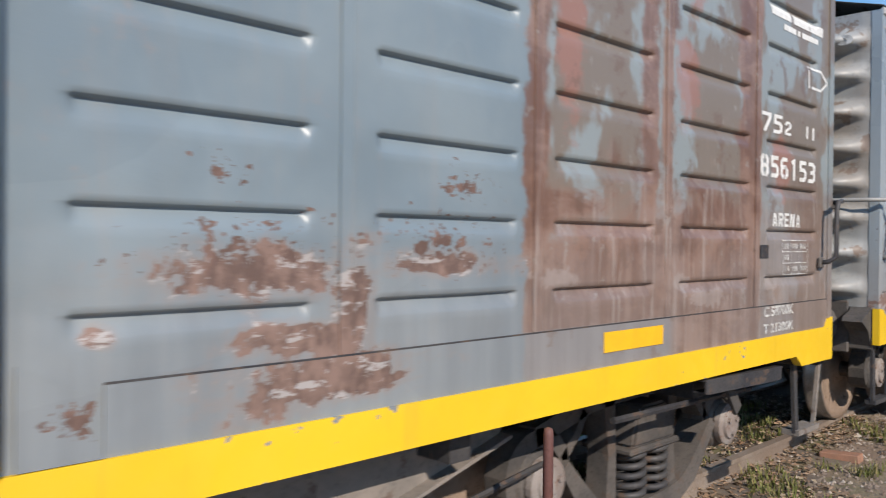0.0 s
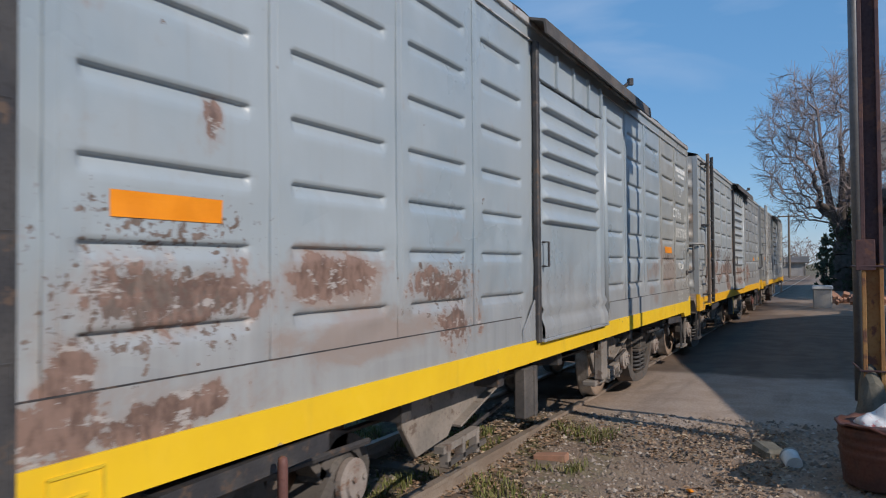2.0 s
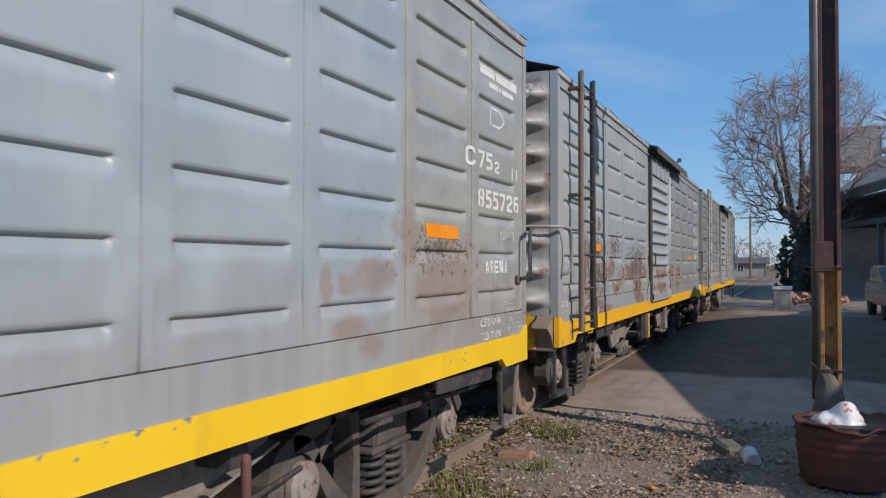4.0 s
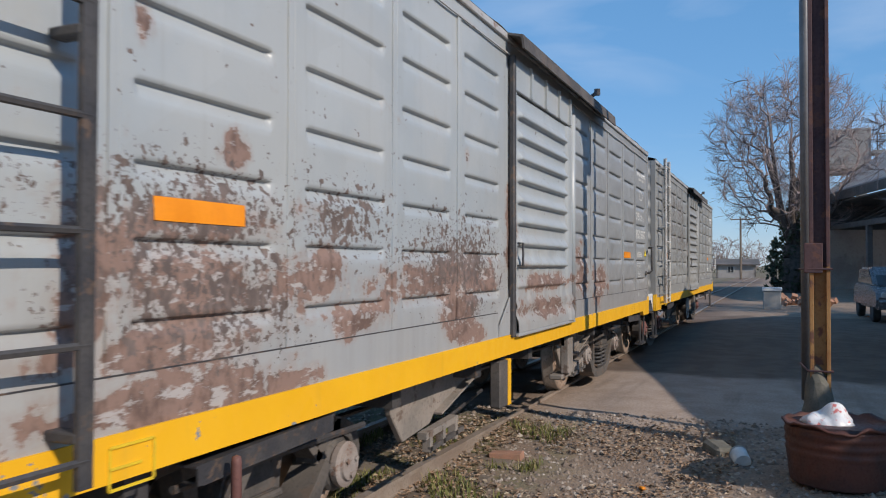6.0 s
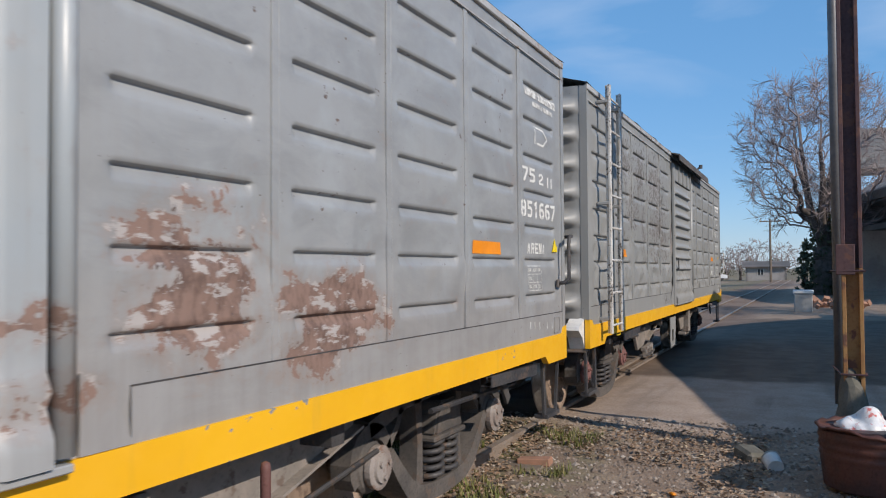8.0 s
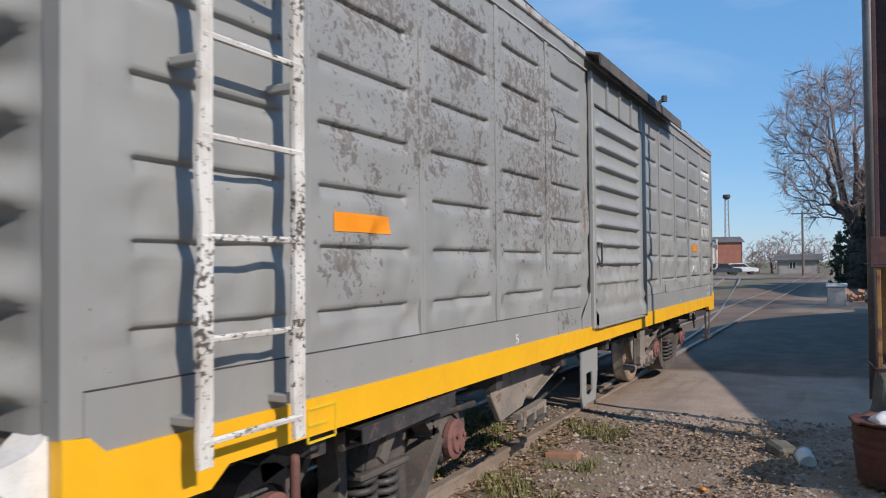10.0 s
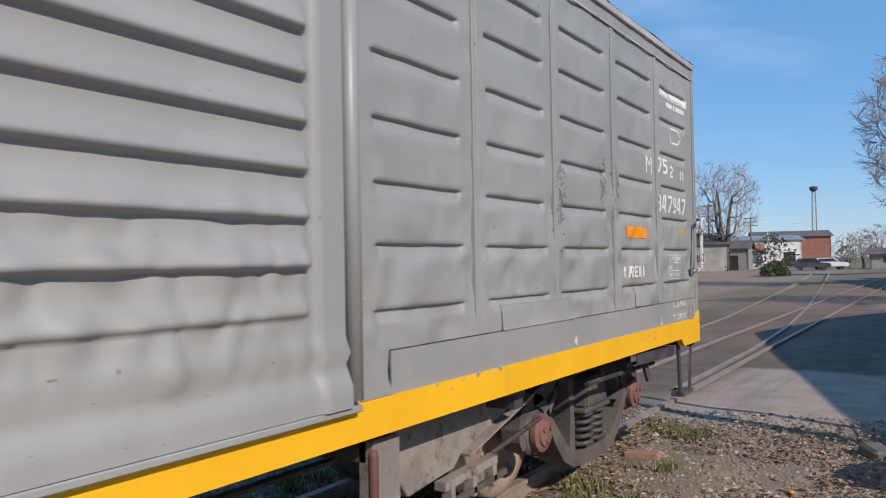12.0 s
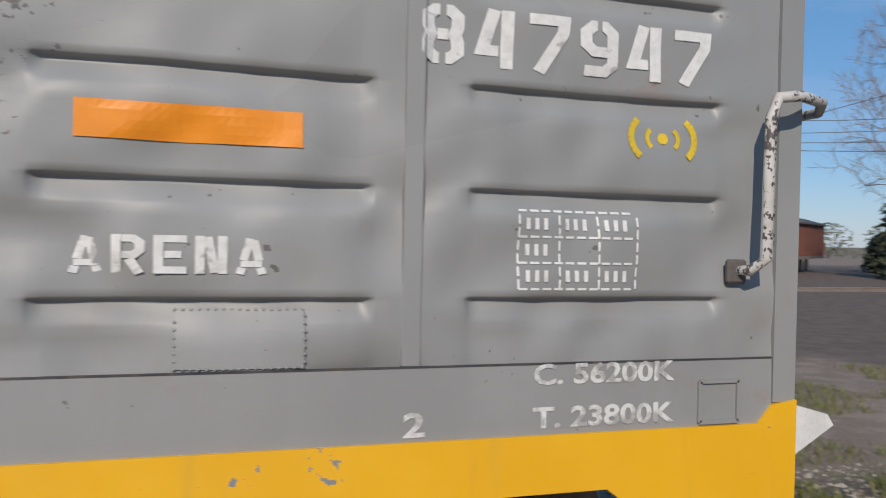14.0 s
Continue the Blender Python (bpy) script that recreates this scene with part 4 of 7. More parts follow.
def boxcar(k, x0, label):
    paint, yellow = PAINT[k], YELLOW[(0, 0, 2, 1)[k]]
    car = thing("boxcar", pose(x0, SIDE, 0), label, "railway wagon", "boxcars of the train")
    part("side_panel", side_panel(k), paint, car, smooth=True)
    part("side_panel", sheet([0.01, LEN - 0.01], [FOOT, TOP], lambda x, z: (x, WIDE, z)), paint, car)
    for s in (-1, 1):
        part("end_panel", end_panel(s), END_PAINT if k < 3 else PAINT[3], car, "corrugated end with rust streaks", smooth=True)
    # seams and corner angles
    for x in SEAMS:
        bm = box(B(), x - 0.020, x + 0.020, -0.001, 0.03, 1.285, 3.08, 0.0015)
        tube(bm, [(x + 0.021, 0.001, 1.285), (x + 0.021, 0.001, 3.08)], 0.003, 5)
        part("seam_strip", bm, paint, car)
    for x in (0.0, LEN):
        s = 1 if x == 0 else -1
        bm = box(B(), min(x, x + s * 0.055), max(x, x + s * 0.055), -0.006, 0.005, 1.17, TOP)
        box(bm, min(x, x - s * 0.012), max(x, x - s * 0.012), -0.006, 0.06, 1.17, TOP)
        part("corner_angle", bm, paint, car)
    bm = box(B(), 0.0, LEN, -0.016, 0.01, 3.165, 3.215, 0.005)
    box(bm, 0.0, LEN, -0.008, 0.002, 3.075, 3.085)
    part("eave_angle", bm, ROOF, car)
    ys = [-0.018 + (WIDE + 0.036) * i / 14 for i in range(15)]
    part("roof", sheet([-0.03 + (LEN + 0.06) * i / 40 for i in range(41)], ys, lambda x, y: (x, y, 3.21 + 0.24 * math.sin(math.pi * max(0, min(1, y / WIDE))) + (0.012 if int(x / 0.268 + 0.5) % 4 == 0 else 0))), ROOF, car, smooth=True)
    for a, b in ((0.06, 4.3), (6.48, LEN - 0.06)):
        part("lap_line", box(B(), a, b, -0.0055, 0.002, 1.281, 1.2855), IRON, car)
        part("lap_sheet", box(B(), a, b, -0.005, 0.002, 1.118, 1.281), paint, car)
    # yellow sill, deeper and higher at the corners
    top, low = FOOT, 0.985
    poly = [(-0.012, 0.925), (0.50, 0.925), (0.58, low), (LEN - 0.52, low), (LEN - 0.44, 0.925), (LEN + 0.012, 0.925), (LEN + 0.012, 1.175), (LEN - 0.06, 1.165), (LEN - 0.10, top), (0.12, top), (0.07, 1.165), (-0.012, 1.175)]
    part("side_sill", tidy(prism(B(), poly, -0.014, 0.03)), yellow, car, "yellow painted sill")
    bm = box(B(), 0.1, LEN - 0.1, 0.031, 0.09, 0.99, 1.10)
    box(bm, 0.02, LEN - 0.02, 0.03, WIDE - 0.03, 1.08, 1.11)
    box(bm, 0.05, LEN - 0.05, WIDE - 0.08, WIDE, 0.93, 1.12)
    part("floor_frame", bm, IRON, car)
    part("centre_sill", box(B(), 0.1, LEN - 0.1, 1.02, 1.42, 0.66, 1.08, 0.01), IRON, car)
    for x in (1.2, 2.08, 3.0, 4.2, 5.375, 6.5, 7.7, 9.34):
        part("cross_bearer", box(B(), x - 0.05, x + 0.05, 0.1, WIDE - 0.1, 0.86, 1.08), IRON, car)
    for dx in (0.0, 3.55):
        poly = [(3.20 + dx, 0.98), (4.62 + dx, 0.98), (4.53 + dx, 0.86), (3.85 + dx, 0.68), (3.78 + dx, 0.62), (3.40 + dx, 0.58), (3.25 + dx, 0.76)]
        bm = tidy(prism(B(), poly, 0.26, 0.30))
        bmesh.ops.bevel(bm, geom=bm.edges[:], offset=0.006, segments=1, affect="EDGES")
        part("truss_plate", bm, TRUSS, car, "dusty triangular truss plate")
        part("truss_flange", tidy(bar_rect(B(), (3.84 + dx, 0.25, 0.675), (4.54 + dx, 0.25, 0.862), 0.014, 0.09)), TRUSS, car)
        part("brake_beam", tidy(bar_rect(B(), (3.62 + dx, 0.24, 0.575), (4.12 + dx, 0.24, 0.60), 0.04, 0.06)), TRUSS, car)
        for x in (3.66, 3.86, 4.06):
            part("hanger_leg", box(B(), x + dx, x + dx + 0.035, 0.20, 0.26, 0.47, 0.60, 0.005), TRUSS, car)
        part("brake_lever", tidy(bar_rect(B(), (3.66 + dx, 0.21, 0.49), (4.20 + dx, 0.21, 0.52), 0.03, 0.02)), FRAME, car)
        part("brake_rod", tube(B(), [(4.1 + dx, 0.3, 0.58), (4.9 + dx, 0.34, 0.66)], 0.014, 6), IRON, car)
    part("brake_pipe", tube(B(), [(0.3, 0.62, 0.80), (3.0, 0.62, 0.72), (7.6, 0.62, 0.72), (LEN - 0.3, 0.62, 0.80)], 0.018, 6), IRON, car)
    # hanging door stop
    if k == 3:
        bm = B()
        prism(bm, [(4.30, 0.945), (4.42, 0.945), (4.42, 0.55), (4.34, 0.53), (4.30, 0.62)], 0.0, 0.012)
        prism(bm, [(4.42, 0.945), (4.72, 0.945), (4.72, 0.78), (4.42, 0.78)], 0.0, 0.012)
        prism(bm, [(4.58, 0.78), (4.72, 0.78), (4.66, 0.55), (4.42, 0.55), (4.42, 0.63), (4.5, 0.6), (4.58, 0.63)], 0.0, 0.012)
        part("door_stop", tidy(bm), PAINT[3], car, "grey plate with a rounded cut-out")
    else:
        bm = box(B(), 4.42, 4.58, 0.02, 0.10, 0.62, 0.945, 0.01)
        part("door_stop", bm, FRAME, car)
        bm = box(B(), 4.585, 4.64, 0.015, 0.06, 0.62, 0.945, 0.005)
        part("door_stop_edge", bm, YELLOW[1] if k == 2 else FRAME, car)
    bm = box(B(), 6.45, 6.62, 0.06, 0.14, 0.60, 0.945, 0.01)
    part("brake_bracket", bm, TRUSS, car)
    part("bracket_foot", box(B(), 6.36, 6.70, 0.10, 0.22, 0.555, 0.60, 0.008), TRUSS, car)
    # door
    door = part("door", door_panel(k == 1, k + 0.5, (0.3, 0.2, 0.4, 1.0)[k]), paint, car, "sliding door with pressed ridges", smooth=True)
    for a, b in ((4.60, 4.64), (6.16, 6.19)):
        part("door_edge", box(B(), a, b, -0.024, 0.0, 1.125, 2.83), paint, door)
    bm = tube(B(), [(4.66, -0.02, 1.60), (4.66, -0.065, 1.60), (4.66, -0.065, 1.76), (4.66, -0.02, 1.76)], 0.009, 6)
    part("door_handle", bm, IRON, door)
    bm = box(B(), 4.535, 4.585, -0.04, 0.0, 1.10, 3.08, 0.008)
    part("door_guide", bm, IRON if k < 3 else PAINT[3], car)
    bm = tube(B(), [(6.235, -0.022, 1.14), (6.235, -0.022, 2.95)], 0.036, 10)
    part("door_post", bm, paint, car, smooth=True)
    bm = box(B(), 4.60, 6.23, -0.03, 0.0, 2.84, 3.07, 0.006)
    for x in (4.95, 5.35, 5.75, 6.12):
        box(bm, x - 0.018, x + 0.018, -0.05, -0.02, 2.84, 3.07)
    part("door_header", bm, paint, car)
    bm = prism(B(), [(0.0, 3.215), (-0.13, 3.185), (-0.14, 3.09), (-0.125, 3.09), (-0.115, 3.17), (0.0, 3.2)], 4.45, 7.7, "yz")
    part("door_hood", tidy(bm), FRAME, car, "projecting rain hood over the door")
    bm = box(B(), 4.6, 6.25, -0.055, -0.01, 1.10, 1.123, 0.004)
    part("door_sill", bm, paint, car)
    for poly in ([(4.30, 1.122), (4.53, 1.122), (4.53, 1.38), (4.44, 1.30), (4.31, 1.19)], [(6.30, 1.122), (6.48, 1.122), (6.40, 1.28), (6.30, 1.34)]):
        part("gusset", tidy(prism(B(), poly, -0.012, -0.004)), paint, car)
    # ladder at the leading end
    lad_mat = (IRON, IRON, FRAME, PAINT[3])[k]
    if k == 2:
        lad_mat = BROWN
    if k == 3:
        lad_mat = CHIPPED
    for i, x in enumerate((0.37, 0.80)):
        bm = B()
        if k < 3:
            bar_rect(bm, (x, -0.115, 1.03), (x, -0.115, 3.27), 0.045, 0.018)
        else:                             # knocked out of true
            bent = [(x + 0.022 * noise.noise((z * 1.9, i * 4.0, 1.0)) + 0.012 * noise.noise((z * 5.0, i * 3.0, 6.0)), z) for z in [1.03 + 0.07 * j for j in range(33)]]
            strap(bm, bent, 0.05, -0.122, -0.106)
        bar_rect(bm, (x + 0.018, -0.10, 1.03), (x + 0.018, -0.10, 3.27), 0.012, 0.05)
        part("ladder_rail", tidy(bm), lad_mat if i == 0 else IRON if k == 2 else lad_mat, car, "flaked white ladder stile" if k == 3 else "")
        for z in (1.16, 2.2, 3.12):
            bm = box(B(), x - 0.025, x + 0.03, -0.115, 0.0, z - 0.014, z + 0.014, 0.004)
            part("ladder_bracket", bm, IRON if k < 3 else PAINT[3], car)
    for i in range(8):
        z = 1.10 + 0.293 * i
        part("ladder_rung", tube(B(), [(0.36, -0.115, z), (0.81, -0.115, z)], 0.011, 6), IRON if k < 3 else CHIPPED, car)
    # grab irons at both ends
    zt = 1.88
    gm = IRON if k == 1 else GALV
    bm = tube(B(), [(-0.06, 1.4, zt), (-0.13, 1.4, zt + 0.01), (-0.13, 0.28, zt + 0.03), (-0.11, 0.06, zt + 0.03), (-0.04, -0.06, zt + 0.03), (0.06, -0.085, zt + 0.02), (0.125, -0.085, zt - 0.05), (0.13, -0.085, 1.58), (0.12, -0.05, 1.53), (0.09, 0.0, 1.52)], 0.014, 8)
    if k == 3:
        bm.free()
        bm = tube(B(), [(-0.06, 1.3, 1.80), (-0.14, 1.3, 1.80), (-0.14, 0.30, 1.84), (-0.06, 0.28, 1.84)], 0.014, 8)
    part("grab_iron", bm, END_PAINT if k > 0 else gm, car, smooth=True)
    for y in (0.30, 1.05):
        part("grab_bracket", box(B(), -0.15, -0.06, y - 0.05, y + 0.05, zt - 0.03, zt + 0.03, 0.008), FRAME if k < 2 else END_PAINT, car)
    xe = LEN - 0.145
    top_z = 1.93 if k == 3 else 1.86
    bm = tube(B(), [(xe - 0.03, 0.0, 1.50), (xe - 0.02, -0.05, 1.505), (xe, -0.085, 1.535), (xe, -0.085, top_z - 0.06), (xe + 0.02, -0.085, top_z - 0.01), (xe + 0.09, -0.08, top_z), (LEN + 0.06, -0.02, top_z), (LEN + 0.16, 0.10, top_z), (LEN + 0.16, 0.5, top_z), (LEN + 0.03, 0.52, top_z)], 0.014, 8)
    part("grab_iron", bm, (IRON, IRON, IRON, CHIPPED)[k], car, smooth=True)
    part("grab_foot", box(B(), xe - 0.06, xe - 0.005, -0.02, 0.0, 1.47, 1.53, 0.006), FRAME, car)
    # stirrup steps
    bm = B()
    for x in (0.06, 0.36):
        bar_rect(bm, (x, 0.05, 0.93), (x + 0.02, 0.05, 0.52), 0.045, 0.02)
    bar_rect(bm, (0.06, 0.06, 0.52), (0.40, 0.06, 0.52), 0.03, 0.07)
    part("step", tidy(bm), IRON, car)
    bm = B()
    bar_rect(bm, (LEN - 0.40, 0.05, 0.93), (LEN - 0.36, 0.05, 0.53), 0.045, 0.02)
    part("step_leg", tidy(bm), IRON, car)
    bm = bar_rect(B(), (LEN - 0.02, 0.05, 0.93), (LEN - 0.10, 0.05, 0.53), 0.025, 0.02)
    bar_rect(bm, (LEN - 0.38, 0.07, 0.53), (LEN - 0.08, 0.07, 0.53), 0.03, 0.10)
    part("step", tidy(bm), (TRUSS, TRUSS, IRON, FRAME)[k], car)
    # end sills with hooks, couplers
    for x, s in ((0.0, -1), (LEN, 1)):
        xa, xb = sorted((x, x - s * 0.08))
        em = (FRAME, FRAME, BROWN, BROWN)[k] if s < 0 else IRON
        part("end_sill", box(B(), xa, xb, 0.03, WIDE - 0.03, 0.885, 1.19, 0.01), em, car)
        if (k, s) == (2, -1):
            part("sill_plate", box(B(), x - 0.012, x - 0.001, 0.19, 0.62, 0.90, 1.185, 0.003), YELLOW[2], car, "chipped amber plate on the end beam")
        # no opening is cut: a near-black disc gives the hole its shade
        bm = lathe(B(), ((0.032, 0.0), (0.032, 0.004)), Matrix.Translation((x + s * (0.014 if k == 2 else 0.001), 0.55, 1.03)) @ Matrix.Rotation(s * math.pi / 2, 4, "Y"), 16)
        part("sill_hole", tidy(bm), DARK, car)
        if k >= 1:
            hook = prism(B(), [(x + s * 0.002, 0.92), (x + s * 0.002, 1.19), (x + s * 0.05, 1.15), (x + s * 0.16, 1.12), (x + s * 0.18, 1.09), (x + s * 0.06, 1.02)], 0.04, 0.17)
            part("tow_hook", tidy(hook), {1: FRAME, 2: (BROWN if s < 0 else YELLOW[0]), 3: WHITE}[k], car)
        if (k, s) in ((0, 1), (1, -1)):
            for yb in (0.40, WIDE - 0.40):
                at = Matrix.Translation((x, yb, 1.05)) @ Matrix.Rotation(s * math.pi / 2, 4, "Y")
                bm = lathe(B(), ((0.15, -0.02), (0.155, 0.05), (0.13, 0.09), (0.105, 0.24), (0.115, 0.25), (0.115, 0.27), (0.06, 0.275), (0.055, 0.38)), at, 20)
                box(bm, min(x, x + s * 0.03), max(x, x + s * 0.03), yb - 0.22, yb + 0.22, 0.86, 1.22, 0.008)
                for q in (-0.17, 0.17):
                    box(bm, min(x, x + s * 0.16), max(x, x + s * 0.16), yb + q * 0.5 - 0.012, yb + q * 0.5 + 0.012, 0.97, 1.15)
                part("buffer_housing", tidy(bm), FRAME, car, "grimy cast buffer housing")
                bm = lathe(B(), ((0.05, 0.375), (0.12, 0.382), (0.2, 0.392), (0.205, 0.4), (0.205, 0.412), (0.1, 0.424), (0.03, 0.426)), at, 36)
                part("buffer_disc", tidy(bm), GALV, car, "grey round buffer plate", smooth=False)
        at = Matrix.Translation((x, 1.22, 0.86)) @ Matrix.Rotation(s * math.pi / 2, 4, "Y")
        bm = lathe(B(), ((0.10, -0.05), (0.10, 0.03), (0.07, 0.10), (0.06, 0.30)), at, 14)
        box(bm, min(x + s * 0.28, x + s * 0.42), max(x + s * 0.28, x + s * 0.42), 1.10, 1.34, 0.74, 0.98, 0.03)
        part("coupler", tidy(bm), FRAME, car)
        part("brake_hose", tube(B(), [(x, 0.85, 0.82), (x + s * 0.14, 0.85, 0.76), (x + s * 0.30, 0.9, 0.55), (x + s * 0.42, 0.98, 0.52)], 0.022, 8), RUBBER, car, smooth=True)
    # running gear
    for xc in ((AXLES[0] + AXLES[1]) / 2, (AXLES[2] + AXLES[3]) / 2):
        bogie(car, xc, CAP if k in (0, 2) else CAP_RED if k == 3 else CAP)
    sets = [wheelset(car, x) for x in AXLES]
    # small vent arms on the roof
    bm = tube(B(), [(6.9, 0.02, 3.2), (6.95, -0.10, 3.30)], 0.018, 6)
    lathe(bm, ((0.03, -0.03), (0.03, 0.03)), Matrix.Translation((6.95, -0.10, 3.30)), 8)
    part("roof_arm", tidy(bm), IRON, car)
    return car, sets


CARS = []
for k, (x0, label) in enumerate((
        (-5.86, "blue-grey boxcar with rust-brown patches and yellow sill"),
        (5.78, "pale blue-grey boxcar with flaked rust along its foot"),
        (17.40, "light grey boxcar, its paint spotted with dark flakes"),
        (28.89, "plain grey boxcar with white ladder at the train's end"))):
    CARS.append(boxcar(k, x0, label))


# ------------------------------------------------------------------ paint marks and lettering on the boxcars
def stencil_white():
    m = Mat("stencil_white", 0.6)
    wear = m.ramp(m.noise(16, 5, 0.65), 0.60, 0.68)
    c = m.mix(m.ramp(m.noise(45, 3), 0.3, 0.8), (0.74, 0.74, 0.71), (0.60, 0.60, 0.57))
    return m.done(m.mix(m.op("MULTIPLY", wear, 0.75), c, (0.33, 0.32, 0.30)))


def faded_white():
    m = Mat("faded_white", 0.6)
    wear = m.ramp(m.noise(20, 5, 0.65), 0.42, 0.60)
    return m.done(m.mix(wear, (0.66, 0.66, 0.63), (0.36, 0.355, 0.34)))


STENCIL, FADED = stencil_white(), faded_white()
SPRAY = worn("yellow_spray", (0.72, 0.50, 0.02), (0.62, 0.44, 0.03), 12, 0.6)
SIGN_YELLOW = worn("yellow_sticker", (0.86, 0.66, 0.02), (0.80, 0.60, 0.02), 9, 0.4)


WALLS = {car.name: lettered_wall(k) for k, (car, _) in enumerate(CARS)}


def rect(car, name, x0, x1, z0, z1, mat, label="", y=-0.0025):
    return part(name, hug(flat_grid(x0, x1, z0, z1), WALLS[car.name], 0.003), mat, car, label)


def strokes(car, name, rects, mat, label=""):
    """Thin painted strokes laid on the wall."""
    bm = B()
    for x0, x1, z0, z1 in rects:
        join(bm, flat_grid(x0, x1, z0, z1, 0.03))
    return part(name, hug(bm, WALLS[car.name]), mat, car, label)


def frame_table(car, x0, x1, z0, z1, mat):
    """A stencilled table of dates: dashed frame with short bars in its cells."""
    w, r = 0.0055, []
    dash = 0.022
    for i in range(4):
        z = z0 + (z1 - z0) * i / 3
        for j in range(int((x1 - x0) / (dash * 1.35))):
            r.append((x0 + j * dash * 1.35, x0 + j * dash * 1.35 + dash, z - w / 2, z + w / 2))
    for q in (0, 0.34, 0.67, 1):
        x = x0 + (x1 - x0) * q
        for j in range(int((z1 - z0) / (dash * 1.35))):
            r.append((x - w / 2, x + w / 2, z0 + j * dash * 1.35, z0 + j * dash * 1.35 + dash))
    h = (z1 - z0) / 3
    for row in range(3):
        for a, b in ((0.06, 0.28), (0.39, 0.62), (0.72, 0.95)):
            if row == 1 and a > 0.3:
                continue
            for j in range(3):
                xa = x0 + (x1 - x0) * (a + (b - a) * j / 3)
                r.append((xa, xa + (x1 - x0) * (b - a) / 3 * 0.45, z0 + h * (row + 0.28), z0 + h * (row + 0.72)))
    return strokes(car, "date_table", r, mat, "white stencilled table of dates")


def arrow_mark(car, x0, z0, w, h, mat):
    """An arrow outline with an open side, painted white."""
    t, r = 0.015, []
    r += [(x0, x0 + t, z0, z0 + h), (x0 + 0.045, x0 + w * 0.66, z0, z0 + t), (x0 + 0.03, x0 + w * 0.66, z0 + h - t, z0 + h)]
    for i in range(12):
        u = i / 12
        for s in (-1, 1):
            zc = z0 + h / 2 + s * (h / 2 - t / 2) * (1 - u)
            r.append((x0 + w * (0.66 + 0.34 * u), x0 + w * (0.66 + 0.34 * (u + 0.12)), zc - t / 2, zc + t / 2))
    return strokes(car, "arrow_mark", r, mat)


def name_bars(car, x0, x1, z0, z1, mat):
    h, r = z1 - z0, []
    for a, b, lo, hi in ((0.0, 0.36, 0.52, 0.95), (0.40, 0.98, 0.52, 0.95), (0.22, 0.45, 0.08, 0.32), (0.48, 0.53, 0.08, 0.32), (0.56, 0.88, 0.08, 0.32)):
        r.append((x0 + (x1 - x0) * a, x0 + (x1 - x0) * b, z0 + h * lo, z0 + h * hi))
    for one in r:
        strokes(car, "owner_name_bar", [one], mat, "white painted bar of an owner's name")


def card_holder(car, x0, x1, z0, z1, mat):
    bm = B()
    for a, b in (((x0, z1), (x1, z1)), ((x0, z1), (x0, z0)), ((x1, z1), (x1, z0)), ((x0, z0), (x1, z0))):
        bar_rect(bm, (a[0], -0.006, a[1]), (b[0], -0.006, b[1]), 0.010, 0.012)
    return part("card_holder", tidy(bm), mat, car)


CAR_MARKS = [
    (("75", 9.80, 10.05, 2.19, 2.29), ("2", 10.08, 10.16, 2.194, 2.268), ("11", 10.37, 10.49, 2.20, 2.27), ("856153", 9.79, 10.51, 1.955, 2.072), ("ARENA", 9.93, 10.30, 1.698, 1.772), ("C 58700K", 9.82, 10.20, 1.225, 1.28), ("T 21300K", 9.82, 10.20, 1.14, 1.19)),
    (("C", 9.64, 9.78, 2.195, 2.31), ("75", 9.85, 10.10, 2.20, 2.31), ("2", 10.14, 10.23, 2.193, 2.272), ("11", 10.48, 10.59, 2.18, 2.262), ("855726", 9.84, 10.62, 1.955, 2.072), ("INV14-15", 10.25, 10.53, 1.762, 1.822), ("ARENA", 9.96, 10.38, 1.545, 1.626), ("C56300K", 9.85, 10.24, 1.215, 1.27), ("T23.700K", 9.85, 10.24, 1.13, 1.18)),
    (("75", 9.84, 10.10, 2.21, 2.31), ("2", 10.18, 10.28, 2.21, 2.29), ("11", 10.38, 10.49, 2.205, 2.28), ("851667", 9.80, 10.54, 1.965, 2.08), ("ARENA", 9.92, 10.29, 1.715, 1.79)),
    (("M", 9.52, 9.66, 2.213, 2.335), ("75", 9.78, 10.03, 2.24, 2.355), ("2", 10.08, 10.17, 2.225, 2.315), ("11", 10.38, 10.47, 2.226, 2.30), ("847947", 9.76, 10.50, 1.953, 2.083), ("ARENA", 9.06, 9.44, 1.485, 1.562), ("C. 56200K", 10.04, 10.41, 1.235, 1.285), ("T. 23800K", 10.04, 10.41, 1.135, 1.185), ("2", 9.735, 9.785, 1.13, 1.185), ("4", 8.17, 8.22, 1.13, 1.19), ("5", 3.0, 3.05, 1.13, 1.19))]
for (car, _), marks in zip(CARS, CAR_MARKS):
    for text, xa, xb, za, zb in marks:
        small = zb - za < 0.065
        if all(ch in GLYPHS for ch in text) and not small and text != "11":
            stencil(text, xb - xa, zb - za, STENCIL, car, xa, za, WALLS[car.name], "white stencilled letters and numbers")
            continue
        letters(text, xb - xa, zb - za, FADED if small else STENCIL, car, xa, za, wall=WALLS[car.name], label="white stencilled " + ("small print" if small else "letters and numbers"))
c0, c1, c2, c3 = [c for c, _ in CARS]
name_bars(c0, 9.9, 10.62, 2.745, 2.87, STENCIL)
name_bars(c1, 9.88, 10.60, 2.72, 2.86, STENCIL)
name_bars(c2, 9.9, 10.60, 2.74, 2.87, FADED)
name_bars(c3, 9.86, 10.60, 2.745, 2.889, STENCIL)
